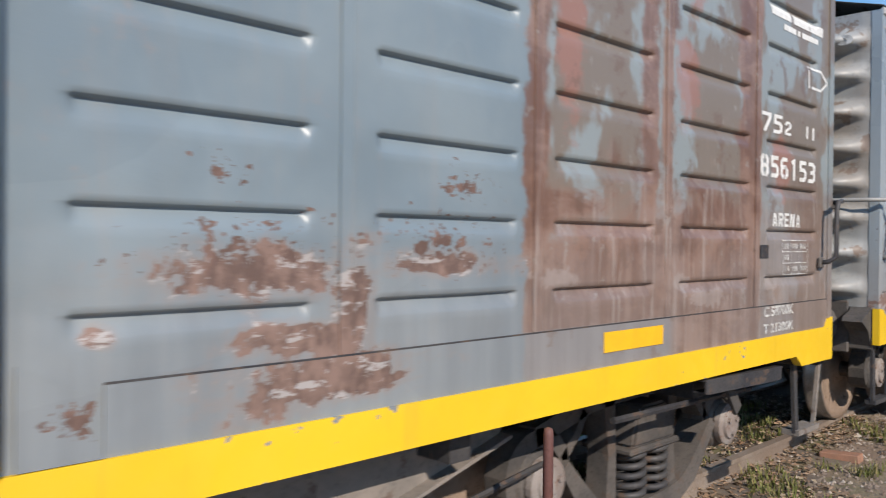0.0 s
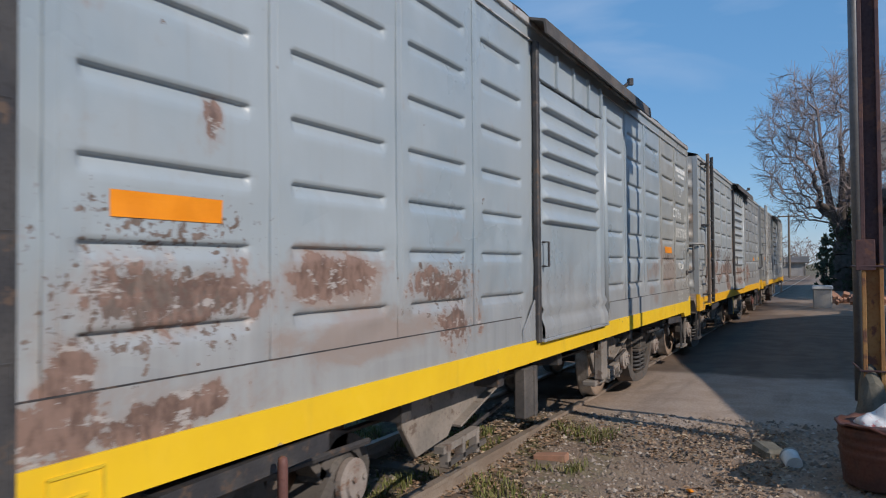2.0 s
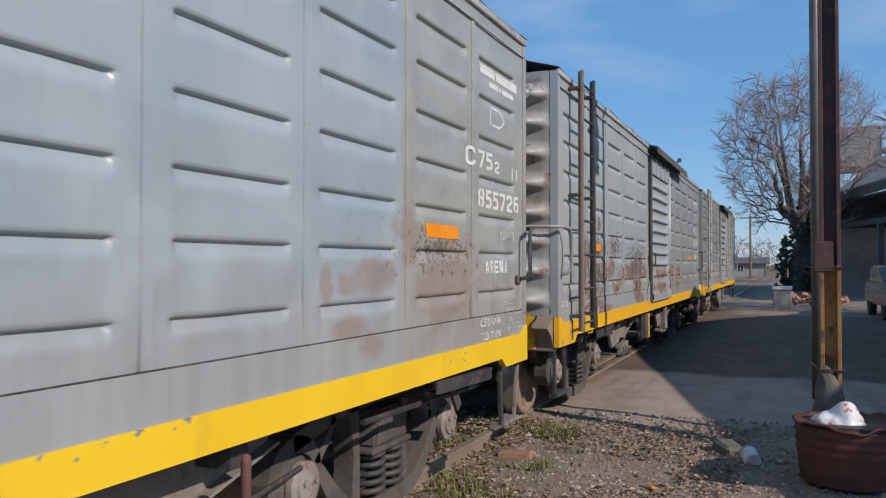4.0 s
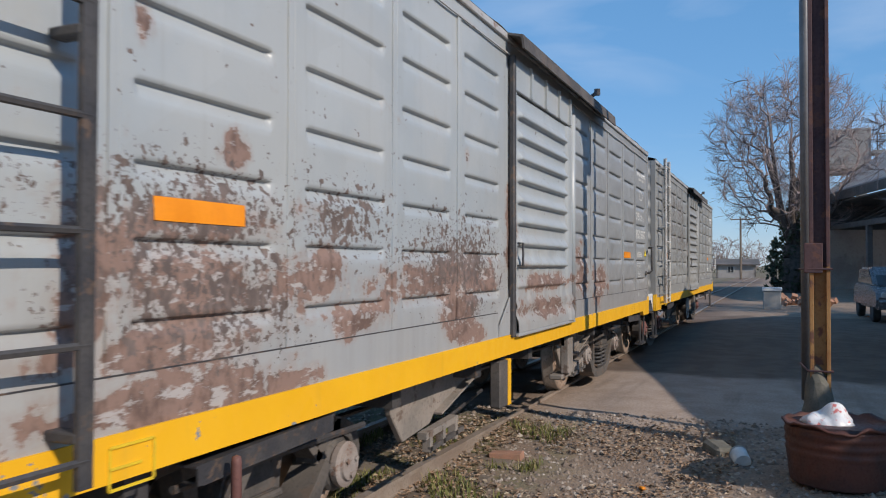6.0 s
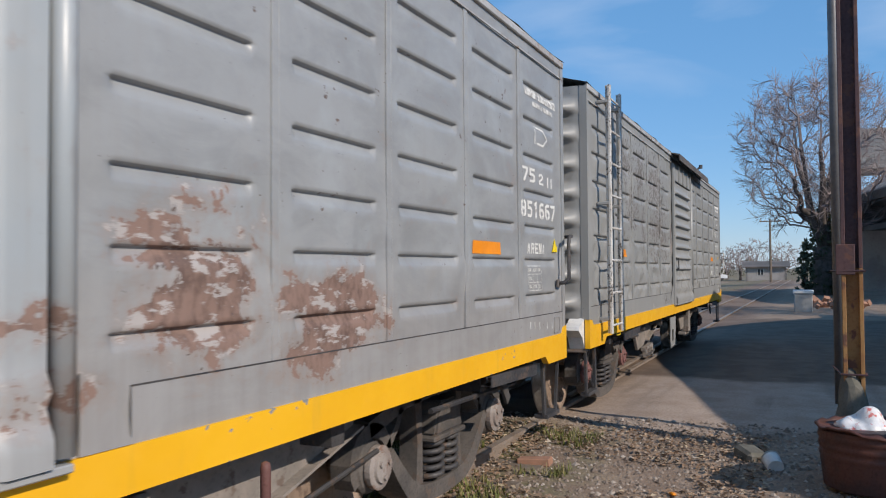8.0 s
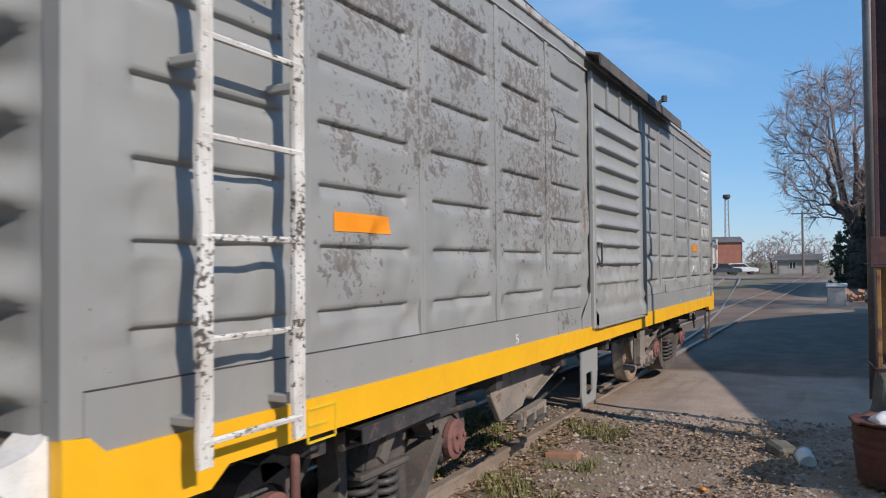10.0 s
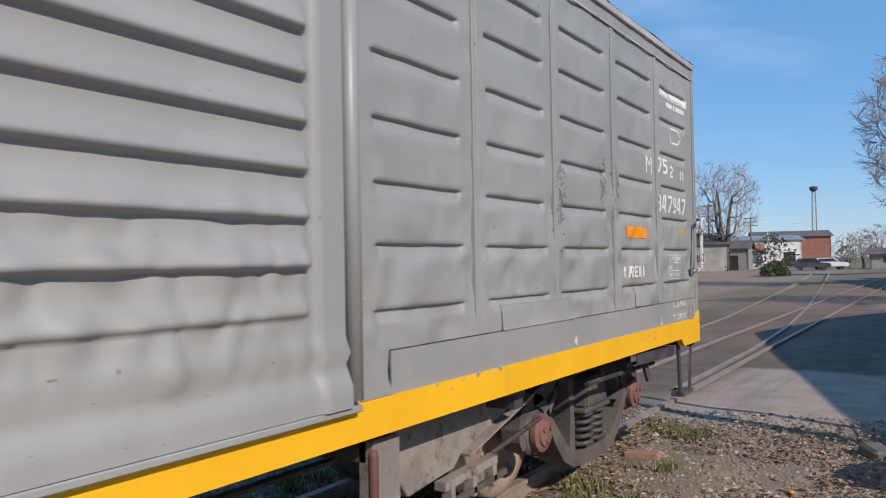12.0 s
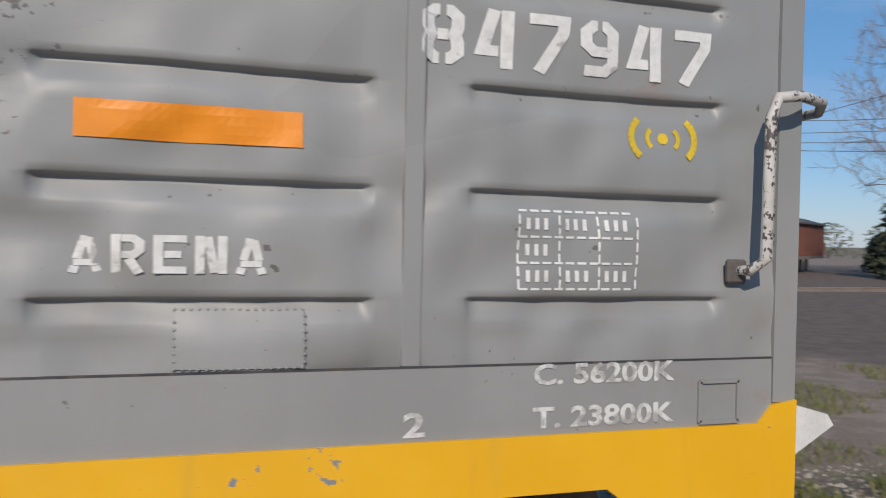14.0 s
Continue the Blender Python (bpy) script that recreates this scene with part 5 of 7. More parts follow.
for c, x in ((c0, 10.40), (c1, 10.06), (c2, 10.1), (c3, 10.13)):
    arrow_mark(c, x, 2.49, 0.27, 0.125, STENCIL)
frame_table(c0, 10.08, 10.42, 1.44, 1.626, FADED)
frame_table(c1, 10.35, 10.68, 1.135, 1.335, FADED)
frame_table(c2, 9.93, 10.23, 1.46, 1.63, STENCIL)
frame_table(c3, 10.00, 10.302, 1.455, 1.635, STENCIL)
rect(c0, "reflector", 8.38, 8.82, 1.175, 1.255, ORANGE_YELLOW, "yellow reflective strip")
for c, x, z in ((c1, 1.19, 1.745), (c1, 9.09, 1.745), (c2, 1.16, 1.735), (c2, 8.97, 1.70), (c3, 1.17, 1.735), (c3, 9.07, 1.75)):
    rect(c, "reflector", x, x + 0.44, z, z + 0.075, ORANGE, "orange reflective strip")
rect(c0, "dark_patch", 9.78, 9.90, 1.53, 1.60, IRON, "black painted-out square")
card_holder(c2, 10.47, 10.60, 1.14, 1.25, PAINT[2])
card_holder(c3, 10.48, 10.59, 1.13, 1.23, PAINT[3])
# welded repair patches
for c, p, (xa, xb, za, zb) in ((c3, PAINT[3], (9.26, 9.52, 1.29, 1.41)), (c3, PAINT[3], (3.80, 4.02, 2.45, 2.68)), (c3, PAINT[3], (7.35, 8.2, 1.285, 1.40))):
    wall = WALLS[c.name]
    bm = hug(flat_grid(xa, xb, za, zb, 0.04), wall, 0.005)
    for i in range(int(2 * (xb - xa + zb - za) / 0.016)):
        q, w, h = i * 0.016, xb - xa, zb - za
        x, z = (xa + q, zb) if q < w else (xb, zb - q + w) if q < w + h else (xb - q + w + h, za) if q < 2 * w + h else (xa, za + q - 2 * w - h)
        lathe(bm, ((0.004, 0), (0.003, 0.002)), Matrix.Translation((x, wall(x, z) - 0.0045, z)) @ Matrix.Rotation(math.pi / 2, 4, "X"), 5)
    part("repair_patch", bm, p, c, "welded repair patch", smooth=True)
# yellow wave mark, warning sticker
bm = B()
at = (10.37, 1.818)
lathe(bm, ((0.014, 0.0), (0.014, 0.001)), Matrix.Translation((at[0], -0.002, at[1])) @ Matrix.Rotation(math.pi / 2, 4, "X"), 12)
for r, s in ((0.042, 1), (0.042, -1), (0.088, 1), (0.088, -1)):
    pts = [(at[0] + s * r * math.cos(a), -0.002, at[1] + r * 0.75 * math.sin(a)) for a in [-0.75 + 1.5 * i / 8 for i in range(9)]]
    for p, q in zip(pts, pts[1:]):
        bar_rect(bm, p, q, 0.017 if r > 0.05 else 0.012, 0.001)
part("wave_mark", hug(tidy(bm), WALLS[c3.name]), SPRAY, c3, "yellow sprayed wave mark")
part("warning_sticker", tidy(prism(B(), [(10.46, 1.735), (10.57, 1.735), (10.57, 1.775), (10.535, 1.79), (10.515, 1.83)], -0.005, 0.0)), SIGN_YELLOW, c2, "yellow triangular sticker")
bm = B()
for i, (a, b) in enumerate(((9.93, 9.97), (10.02, 10.08), (10.12, 10.2), (10.3, 10.36), (10.42, 10.46))):
    box(bm, a, a + (b - a) * 0.3, -0.0066, 0.0, 1.20 - 0.008 * i, 1.25 - 0.008 * i)
part("faint_mark", bm, FADED, c2)
# number on the leading end of the third car
for text, c in (("855726", c1), ("851667", c2)):
    old = letters(text, 0.72, 0.12, FADED, c, 0.0, 0.0, 0.0, "end_lettering", "worn white number on the end")
    old.matrix_basis = Matrix.Translation((-0.125, 0.86, 2.965)) @ Matrix.Rotation(-math.pi / 2, 4, "Z")
letters("SALIO 503", 0.21, 0.052, STENCIL, c2, 0.075, 1.245, -0.0078, label="white stencilled small print")
letters("06.06.18", 0.19, 0.035, FADED, c2, 0.075, 1.185, -0.0078, label="white stencilled small print")
for c, k in ((c0, 0), (c1, 0), (c2, 1), (c3, 1)):
    bm = B()
    x0 = 0.98
    for p, q in (((x0, 0.965), (x0 + 0.17, 0.965)), ((x0, 1.085), (x0 + 0.17, 1.085)), ((x0, 0.965), (x0, 1.085)), ((x0 + 0.17, 0.965), (x0 + 0.17, 1.085)), ((x0, 1.025), (x0 + 0.12, 1.025))):
        bar_rect(bm, (p[0], -0.0165, p[1]), (q[0], -0.0165, q[1]), 0.008, 0.006)
    part("sill_plate_mark", tidy(bm), SPRAY, c)


# ------------------------------------------------------------------ things beside the track
def bumpy(bm, amount, freq, seed=0.0):
    for v in bm.verts:
        v.co += v.co.normalized() * amount * noise.noise(v.co * freq + V3((seed, 0, 0)))
    return bm


def bottom(x, y):
    return ground_z(x, y)


PIPE_AT, POST_AT = (7.20, -0.192), (6.72, -0.275)
pole = thing("utility_post", pose(0, 0, 0), "rusty steel post and grey pipe strapped together in broken concrete", "post")
z0 = bottom(*POST_AT)
for za, zb, mat in ((z0 - 0.1, 1.60, RUSTY_POST), (1.60, 6.4, MAROON_POST)):
    for s in (-1, 1):
        part("post_flange", box(B(), POST_AT[0] - 0.05, POST_AT[0] + 0.05, POST_AT[1] + s * 0.058 - 0.014, POST_AT[1] + s * 0.058 + 0.014, za, zb, 0.003), mat, pole, "rusty channel-section post")
    part("post_web", box(B(), POST_AT[0] + 0.01, POST_AT[0] + 0.03, POST_AT[1] - 0.044, POST_AT[1] + 0.044, za, zb), mat, pole)
part("pipe", tube(B(), [(PIPE_AT[0], PIPE_AT[1], z0 + 0.35), (PIPE_AT[0], PIPE_AT[1], 6.6)], 0.041, 12), GALV, pole, "grey pipe", smooth=True)
for z in (0.80, 1.58):
    bm = tube(B(), [(POST_AT[0] - 0.06, POST_AT[1] - 0.085, z), (POST_AT[0] - 0.06, POST_AT[1] + 0.085, z), (PIPE_AT[0], PIPE_AT[1] + 0.05, z), (PIPE_AT[0] + 0.05, PIPE_AT[1] - 0.02, z), (POST_AT[0] + 0.06, POST_AT[1] - 0.085, z), (POST_AT[0] - 0.06, POST_AT[1] - 0.085, z)], 0.008, 6)
    part("strap", bm, MAROON_POST, pole)
part("clamp_plate", box(B(), POST_AT[0] - 0.062, POST_AT[0] - 0.05, POST_AT[1] - 0.02, POST_AT[1] + 0.11, 1.55, 1.78, 0.004), MAROON_POST, pole)
bm = B()
bmesh.ops.create_icosphere(bm, subdivisions=3, radius=0.5)
for v in bm.verts:
    v.co = V3((v.co.x * 0.24, v.co.y * 0.25, v.co.z * 1.1))
bumpy(bm, 0.05, 6.0)
bmesh.ops.translate(bm, verts=bm.verts, vec=(POST_AT[0], POST_AT[1] + 0.02, z0 + 0.15))
part("concrete_foot", bm, MOSSY, pole, "crumbling concrete footing")
bm = box(B(), POST_AT[0] - 0.10, POST_AT[0] + 0.10, POST_AT[1] - 0.35, POST_AT[1] + 0.22, 4.15, 4.6, 0.02)
part("junction_box", bm, RUSTY_POST, pole)

# rusted tub with a white bag
TUB = (6.02, -0.355)
zt = bottom(*TUB)
tub = thing("tub", pose(TUB[0], TUB[1], zt), "rust-red ribbed half drum used as a bin", "bin")
prof = [(0.05, 0.0), (0.305, 0.0)]
for i in range(25):
    h = 0.01 + 0.37 * i / 24
    prof.append((0.305 + 0.04 * i / 24 + (0.005 * math.sin(i * 1.57) if i > 12 else 0.0), h))
prof += [(0.362, 0.39), (0.362, 0.405), (0.335, 0.405), (0.325, 0.37), (0.30, 0.26), (0.02, 0.255)]
bm = lathe(B(), prof[:-6], Matrix.Identity(4), 56)
for v in bm.verts:                        # knocked out of round
    f = 1 + 0.035 * noise.noise((v.co.x * 4, v.co.y * 4, v.co.z * 3))
    v.co = (v.co.x * f, v.co.y * f, v.co.z)
part("drum", tidy(bm), DRUM, tub, smooth=True)
bm = lathe(B(), prof[-6:], Matrix.Identity(4), 56)
for v in bm.verts:
    if v.co.z > 0.36:                     # a torn, wavy lip
        f = 1 + 0.035 * noise.noise((v.co.x * 4, v.co.y * 4, v.co.z * 3))
        v.co = (v.co.x * f, v.co.y * f, v.co.z + 0.05 * noise.noise((v.co.x * 9, v.co.y * 9, 2.0)))
part("rim", tidy(bm), DRUM, tub, "torn wavy rim", smooth=True)
bm = B()
bmesh.ops.create_icosphere(bm, subdivisions=4, radius=0.17)
for v in bm.verts:
    f = 1 + 0.35 * noise.noise(v.co * 7) + 0.28 * abs(noise.noise(v.co * 15))
    v.co = V3((v.co.x * 0.95 * f, v.co.y * 0.95 * f, v.co.z * 0.62 * f + 0.06 * max(0, 1 - ((v.co.x ** 2 + (v.co.y + 0.05) ** 2) ** 0.5 / 0.12) ** 2)))
bag = part("plastic_bag", bm, PLASTIC, None, smooth=True, at=pose(TUB[0], TUB[1] + 0.05, zt + 0.36))
tagged(bag, "crumpled white plastic bag with red print", "bag")

# the paint pot, the brick, a flat stone
pot = thing("paint_pot", pose(6.45, 0.29, bottom(6.45, 0.29) + 0.05, 0, 72, 20), "dented white paint pot lying on its side", "pot")
pot.scale = (0.72, 0.72, 0.72)
part("pot_body", tidy(lathe(B(), [(0.02, -0.09), (0.083, -0.09), (0.085, -0.07), (0.088, 0.06), (0.094, 0.075), (0.094, 0.09), (0.084, 0.09), (0.078, -0.04), (0.01, -0.045)], Matrix.Identity(4), 28)), WHITE, pot)
part("pot_rim", tidy(lathe(B(), [(0.095, 0.07), (0.1, 0.075), (0.1, 0.085), (0.095, 0.09)], Matrix.Identity(4), 28)), CONCRETE, pot)
slab = part("concrete_lump", tidy(bumpy(box(B(), -0.13, 0.13, -0.09, 0.09, -0.05, 0.06, 0.025), 0.03, 5.0)), MOSSY, None, at=pose(6.75, 0.46, bottom(6.75, 0.46) + 0.02, 3, -5, 30))
tagged(slab, "broken grey lump of concrete", "rubble")
bk = part("brick", tidy(bumpy(box(B(), -0.135, 0.135, -0.07, 0.07, -0.03, 0.03, 0.006), 0.006, 12.0)), BRICK, None, at=pose(6.20, 2.09, bottom(6.2, 2.09) + 0.02, 2, 3, 96))
tagged(bk, "chipped red clay brick lying on the verge", "brick")
peel = part("orange_peel", tidy(bumpy(box(B(), -0.035, 0.035, -0.02, 0.02, -0.008, 0.012, 0.008), 0.01, 30)), ORANGE, None, at=pose(5.72, 0.91, bottom(5.72, 0.91) + 0.015, 6, 4, 30))
tagged(peel, "small orange scrap on the gravel", "litter")

# red-brown marker post with a white foot
MARK = (2.16, 1.68)
mz = bottom(*MARK)
mark = thing("marker_post", pose(MARK[0], MARK[1], mz), "short oxblood iron post with a white-painted foot", "post")
part("shaft", tidy(lathe(B(), [(0.018, 0.34), (0.018, 0.945), (0.015, 0.965), (0.005, 0.97)], Matrix.Identity(4), 14)), OXBLOOD, mark, smooth=True)
part("painted_foot", tidy(lathe(B(), [(0.0195, -0.1), (0.0195, 0.34)], Matrix.Identity(4), 14)), WHITE, mark, "white-painted foot", smooth=True)


# ------------------------------------------------------------------ loose ground cover
rng = random.Random(5)


def scatter(name, label, count, area, make, mat):
    bm = B()
    for _ in range(count):
        x, y = area()
        make(bm, x, y, bottom(x, y))
    return tagged(part(name, bm, mat), label, name, kind="stuff")


def pebble(bm, x, y, z):
    r = rng.uniform(0.006, 0.022) * (1.6 if rng.random() < 0.08 else 1)
    a = rng.uniform(0, 6.28)
    up = bm.verts.new((x, y, z + r * 0.9))
    ring = [bm.verts.new((x + r * rng.uniform(0.8, 1.4) * math.cos(a + i * 1.257), y + r * rng.uniform(0.8, 1.4) * math.sin(a + i * 1.257), z - 0.002 + r * rng.uniform(0, 0.4))) for i in range(5)]
    for i in range(5):
        bm.faces.new((up, ring[i], ring[(i + 1) % 5]))


def leaf(bm, x, y, z):
    s, a, t = rng.uniform(0.012, 0.032), rng.uniform(0, 6.28), rng.uniform(-0.6, 0.6)
    d, e = V3((math.cos(a), math.sin(a), t * 0.5)), V3((-math.sin(a), math.cos(a), rng.uniform(-0.4, 0.4)))
    o = V3((x, y, z + 0.012 + rng.random() * 0.02))
    p = [bm.verts.new(o + d * s), bm.verts.new(o + e * s * 0.55 + V3((0, 0, 0.008))), bm.verts.new(o - d * s), bm.verts.new(o - e * s * 0.55 + V3((0, 0, 0.008)))]
    bm.faces.new(p)


def blade(bm, x, y, z):
    h, a = rng.uniform(0.03, 0.11), rng.uniform(0, 6.28)
    lean = rng.uniform(0.2, 0.9) * h
    w = rng.uniform(0.003, 0.006)
    d = V3((math.cos(a), math.sin(a), 0))
    s = V3((-d.y, d.x, 0)) * w
    o = V3((x, y, z - 0.01))
    m1 = o + d * lean * 0.35 + V3((0, 0, h * 0.65))
    q = [bm.verts.new(o - s), bm.verts.new(o + s), bm.verts.new(m1 + s * 0.8), bm.verts.new(m1 - s * 0.8), bm.verts.new(o + d * lean + V3((0, 0, h)))]
    bm.faces.new(q[:4])
    bm.faces.new((q[3], q[2], q[4]))


def patchy(x0, x1, y0, y1, level, freq=1.3, seed=0.0):
    def area():
        while True:
            x, y = x0 + (x1 - x0) * rng.random() ** 1.2, rng.uniform(y0, y1)
            if noise.noise((x * freq, y * freq, seed)) + 0.35 * noise.noise((x * freq * 3, y * freq * 3, seed + 4)) > level:
                return x, y
    return area


def island_mat(name, a, b, c, rough=0.85):
    m = Mat(name, rough)
    r = m.island()
    col = m.mix(m.ramp(r, 0.1, 0.6), a, b)
    return m.done(m.mix(m.ramp(r, 0.7, 0.95), col, c))


PEBBLES = island_mat("pebbles", (0.15, 0.115, 0.09), (0.25, 0.20, 0.16), (0.38, 0.33, 0.28))
LITTER = island_mat("dead_leaves", (0.20, 0.125, 0.075), (0.32, 0.22, 0.145), (0.42, 0.34, 0.24))
GRASS = island_mat("grass", (0.10, 0.115, 0.025), (0.16, 0.175, 0.045), (0.30, 0.25, 0.11), 0.7)
scatter("gravel", "loose grey-brown gravel on the verge", 15000, lambda: (1.5 + 6.4 * rng.random() ** 1.1, rng.uniform(-1.6, 4.6)), pebble, PEBBLES)
scatter("dead_leaves", "dry brown leaves strewn over the verge", 9500, patchy(1.5, 7.4, 0.3, 3.3, -0.2, 0.9, 2.0), leaf, LITTER)
scatter("grass", "short grass growing along the rail", 9000, patchy(1.0, 7.2, 1.75, 4.3, 0.12, 1.5, 7.0), blade, GRASS)
scatter("grass", "sparse grass between the tracks", 9000, patchy(1.5, 16, 4.6, 8.5, 0.12, 0.8, 3.0), blade, GRASS)


# ------------------------------------------------------------------ trees
def rods(rows, sides):
    """Tapered round sticks (a, b, ra, rb) as one mesh."""
    vs, fs = [], []
    for a, b, ra, rb in rows:
        d = (b - a).normalized()
        u = d.orthogonal().normalized()
        w = d.cross(u)
        k = len(vs)
        for p, q in ((a, ra), (b, rb)):
            vs += [p + (u * math.cos(6.2832 * j / sides) + w * math.sin(6.2832 * j / sides)) * q for j in range(sides)]
        fs += [(k + j, k + (j + 1) % sides, k + sides + (j + 1) % sides, k + sides + j) for j in range(sides)]
    me = bpy.data.meshes.new("rods")
    me.from_pydata(vs, [], fs)
    bm = B()
    bm.from_mesh(me)
    bpy.data.meshes.remove(me)
    return bm


def bare_tree(name, at, height, radius, seed, label, trunk_r=0.35, tips=420, ivy=False, bole=0.16, forks=3, twigs=3):
    """A leafless tree: limbs reach out from the bole to places all through the crown, each joining
    the nearest limb already grown; thickness follows the number of tips that a limb carries."""
    r = np.random.default_rng(seed)
    root = thing(name, pose(*at, 0, 0, 0), label, "tree")
    pos, up, way = [V3((0, 0, -0.2))], [-1], [0.0]

    def add(p, parent):
        pos.append(V3(p))
        up.append(parent)
        way.append(way[parent] + (pos[-1] - pos[parent]).length)
        return len(pos) - 1

    top = 0
    for i in range(4):
        top = add((r.uniform(-0.04, 0.04) * height * 0.3, r.uniform(-0.04, 0.04) * height * 0.3, height * bole * (i + 1) / 4), top)
    for i in range(forks):                    # the leaders
        a, n = 6.2832 * (i + r.uniform(0, 0.6)) / forks, top
        out = radius * r.uniform(0.25, 0.45)
        for j in range(1, 5):
            n = add((math.cos(a) * out * (j / 4) ** 0.8 + r.uniform(-0.1, 0.1), math.sin(a) * out * (j / 4) ** 0.8 + r.uniform(-0.1, 0.1), height * (bole + (0.72 - bole) * j / 4 * r.uniform(0.9, 1.1))), n)
    goals = []
    while len(goals) < tips:
        q = r.uniform(-1, 1, 3)
        d = float(np.linalg.norm(q))
        lump = 1 + 0.22 * noise.noise((q[0] * 2.2 + seed, q[1] * 2.2, q[2] * 2.2))
        if 0.25 < d < lump and q[2] > -0.85:
            goals.append(V3((q[0] * radius, q[1] * radius, height * (0.60 + 0.385 * q[2]))))
    goals.sort(key=lambda g: (g - pos[top]).length)
    for g in goals:
        arr = np.array([tuple(p) for p in pos[3:]])
        gap = np.linalg.norm(arr - np.array(tuple(g)), axis=1)
        n = int(np.argmin(gap + 0.35 * np.array(way[3:]))) + 3
        p, span = pos[n], (g - pos[n]).length
        onward = (p - pos[up[n]]).normalized()
        b1 = p.lerp(g, 0.4) + onward * span * 0.14 + V3(r.uniform(-0.06, 0.06, 3)) * span + V3((0, 0, 0.03 * span))
        k = add(b1, n)
        k = add(p.lerp(g, 0.72) + onward * span * 0.08 + V3(r.uniform(-0.05, 0.05, 3)) * span, k)
        add(g, k)
    load = [0] * len(pos)
    carries = set(up)
    for i in range(len(pos) - 1, 0, -1):
        if i not in carries:
            load[i] += 1
        load[up[i]] += load[i]
    thick = [max(0.011, trunk_r * (n / load[0]) ** 0.62) for n in load]
    big, small = [], []
    for i in range(1, len(pos)):
        row = (pos[up[i]], pos[i], min(thick[up[i]], thick[i] * 1.35), thick[i])
        (big if thick[i] > 0.085 else small).append(row)
        if load[i] <= 2:
            d = (pos[i] - pos[up[i]]).normalized()
            for _ in range(twigs):
                e = (d + V3(r.uniform(-0.75, 0.75, 3)) + V3((0, 0, 0.15))).normalized()
                a = pos[up[i]].lerp(pos[i], r.uniform(0.2, 1.0))
                b = a + e * r.uniform(0.03, 0.075) * height
                small.append((a, b, 0.009, 0.006))
                f = (e + V3(r.uniform(-0.7, 0.7, 3))).normalized()
                small.append((a.lerp(b, 0.5), a.lerp(b, 0.5) + f * r.uniform(0.02, 0.045) * height, 0.007, 0.005))
    part("trunk", rods(big, 8), BARK, root, smooth=True)
    tagged(part("crown", rods(small, 3), TWIG, root), kind="stuff")
    if ivy:
        rr, bm = random.Random(seed), B()
        for _ in range(700):
            a, h = rr.uniform(0, 6.28), rr.random() ** 1.2 * height * 0.36
            q = V3((math.cos(a), math.sin(a), 0)) * (trunk_r * 0.8 + rr.random() * 0.16) + V3((0, 0, h))
            clump(bm, q, rr.uniform(0.06, 0.16), rr)
        tagged(part("ivy", bm, LEAF, root), kind="stuff")
    return root


def clump(bm, q, s, r):
    """A few crossed leaf blades about one place."""
    for _ in range(3):
        d = V3((r.uniform(-1, 1), r.uniform(-1, 1), r.uniform(-1, 1))).normalized() * s
        e = d.orthogonal().normalized() * s * 0.5
        bm.faces.new([bm.verts.new(q + o) for o in (d, e, -d, -e)])


def bush(name, at, w, d, h, seed, label, mat=None, count=900, cat="bush"):
    r = random.Random(seed)
    root = thing(name, pose(*at), label, cat)
    bm = B()
    for i in range(5):
        tube(bm, [(0, 0, -0.1), (r.uniform(-w, w) * 0.3, r.uniform(-d, d) * 0.3, h * 0.6)], 0.05, 4, 0.015)
    part("stems", bm, BARK, root)
    bm = B()
    for _ in range(count):
        a, u, v = r.uniform(0, 6.28), r.random() ** 0.5, r.random()
        k = (1 - v ** 2.2) ** 0.5 * (0.75 + 0.35 * noise.noise((math.cos(a) * 1.5 + seed, math.sin(a) * 1.5, v * 2)))
        clump(bm, V3((math.cos(a) * w * u * k, math.sin(a) * d * u * k, h * v)), r.uniform(0.10, 0.26) * (h / 3) ** 0.5, r)
    tagged(part("crown", bm, mat or LEAF, root), kind="stuff")
    return root


PALE_BUSH = worn("dry_scrub", (0.16, 0.145, 0.10), (0.11, 0.12, 0.06), 1, 0.9)
WEEDS = worn("green_weeds", (0.09, 0.12, 0.035), (0.13, 0.14, 0.055), 1, 0.9)
bare_tree("bare_tree", (48, -0.55, 0.1), 13.0, 4.2, 12, "tall leafless tree with ivy-dark trunk beside the crossing", 0.58, 820, True, 0.2, 4)
bare_tree("bare_tree", (27, -5.6, 0.1), 9.0, 3.0, 3, "leafless tree reaching over the station yard", 0.3)
bare_tree("bare_tree", (107, 24.4, 0.0), 14.5, 4.6, 21, "broad leafless tree beyond the yard", 0.6, 500, True)
bare_tree("bare_tree", (101, 32, 0.0), 9.5, 4.0, 5, "pruned leafless tree by the sheds", 0.4, 300)
bare_tree("bare_tree", (92, 36.5, 0.0), 12.5, 4.4, 8, "thick-limbed leafless tree by the brick house", 0.6, 350)
bare_tree("bare_tree", (56, 28.6, 0.0), 19.0, 4.6, 14, "tall leafless tree behind the yellow railcar", 0.6, 330)
bare_tree("bare_tree", (50, 29.2, 0.0), 18.0, 5.4, 17, "leafless tree with wide low limbs", 0.55, 330)
bare_tree("bare_tree", (64, 27.2, 0.0), 13.0, 3.2, 19, "slim leafless tree at the yard's edge", 0.35, 350)
bare_tree("bare_tree", (36.5, 30.5, 0.0), 15.0, 6.8, 23, "leafless tree beside the old wagon", 0.4, 330)
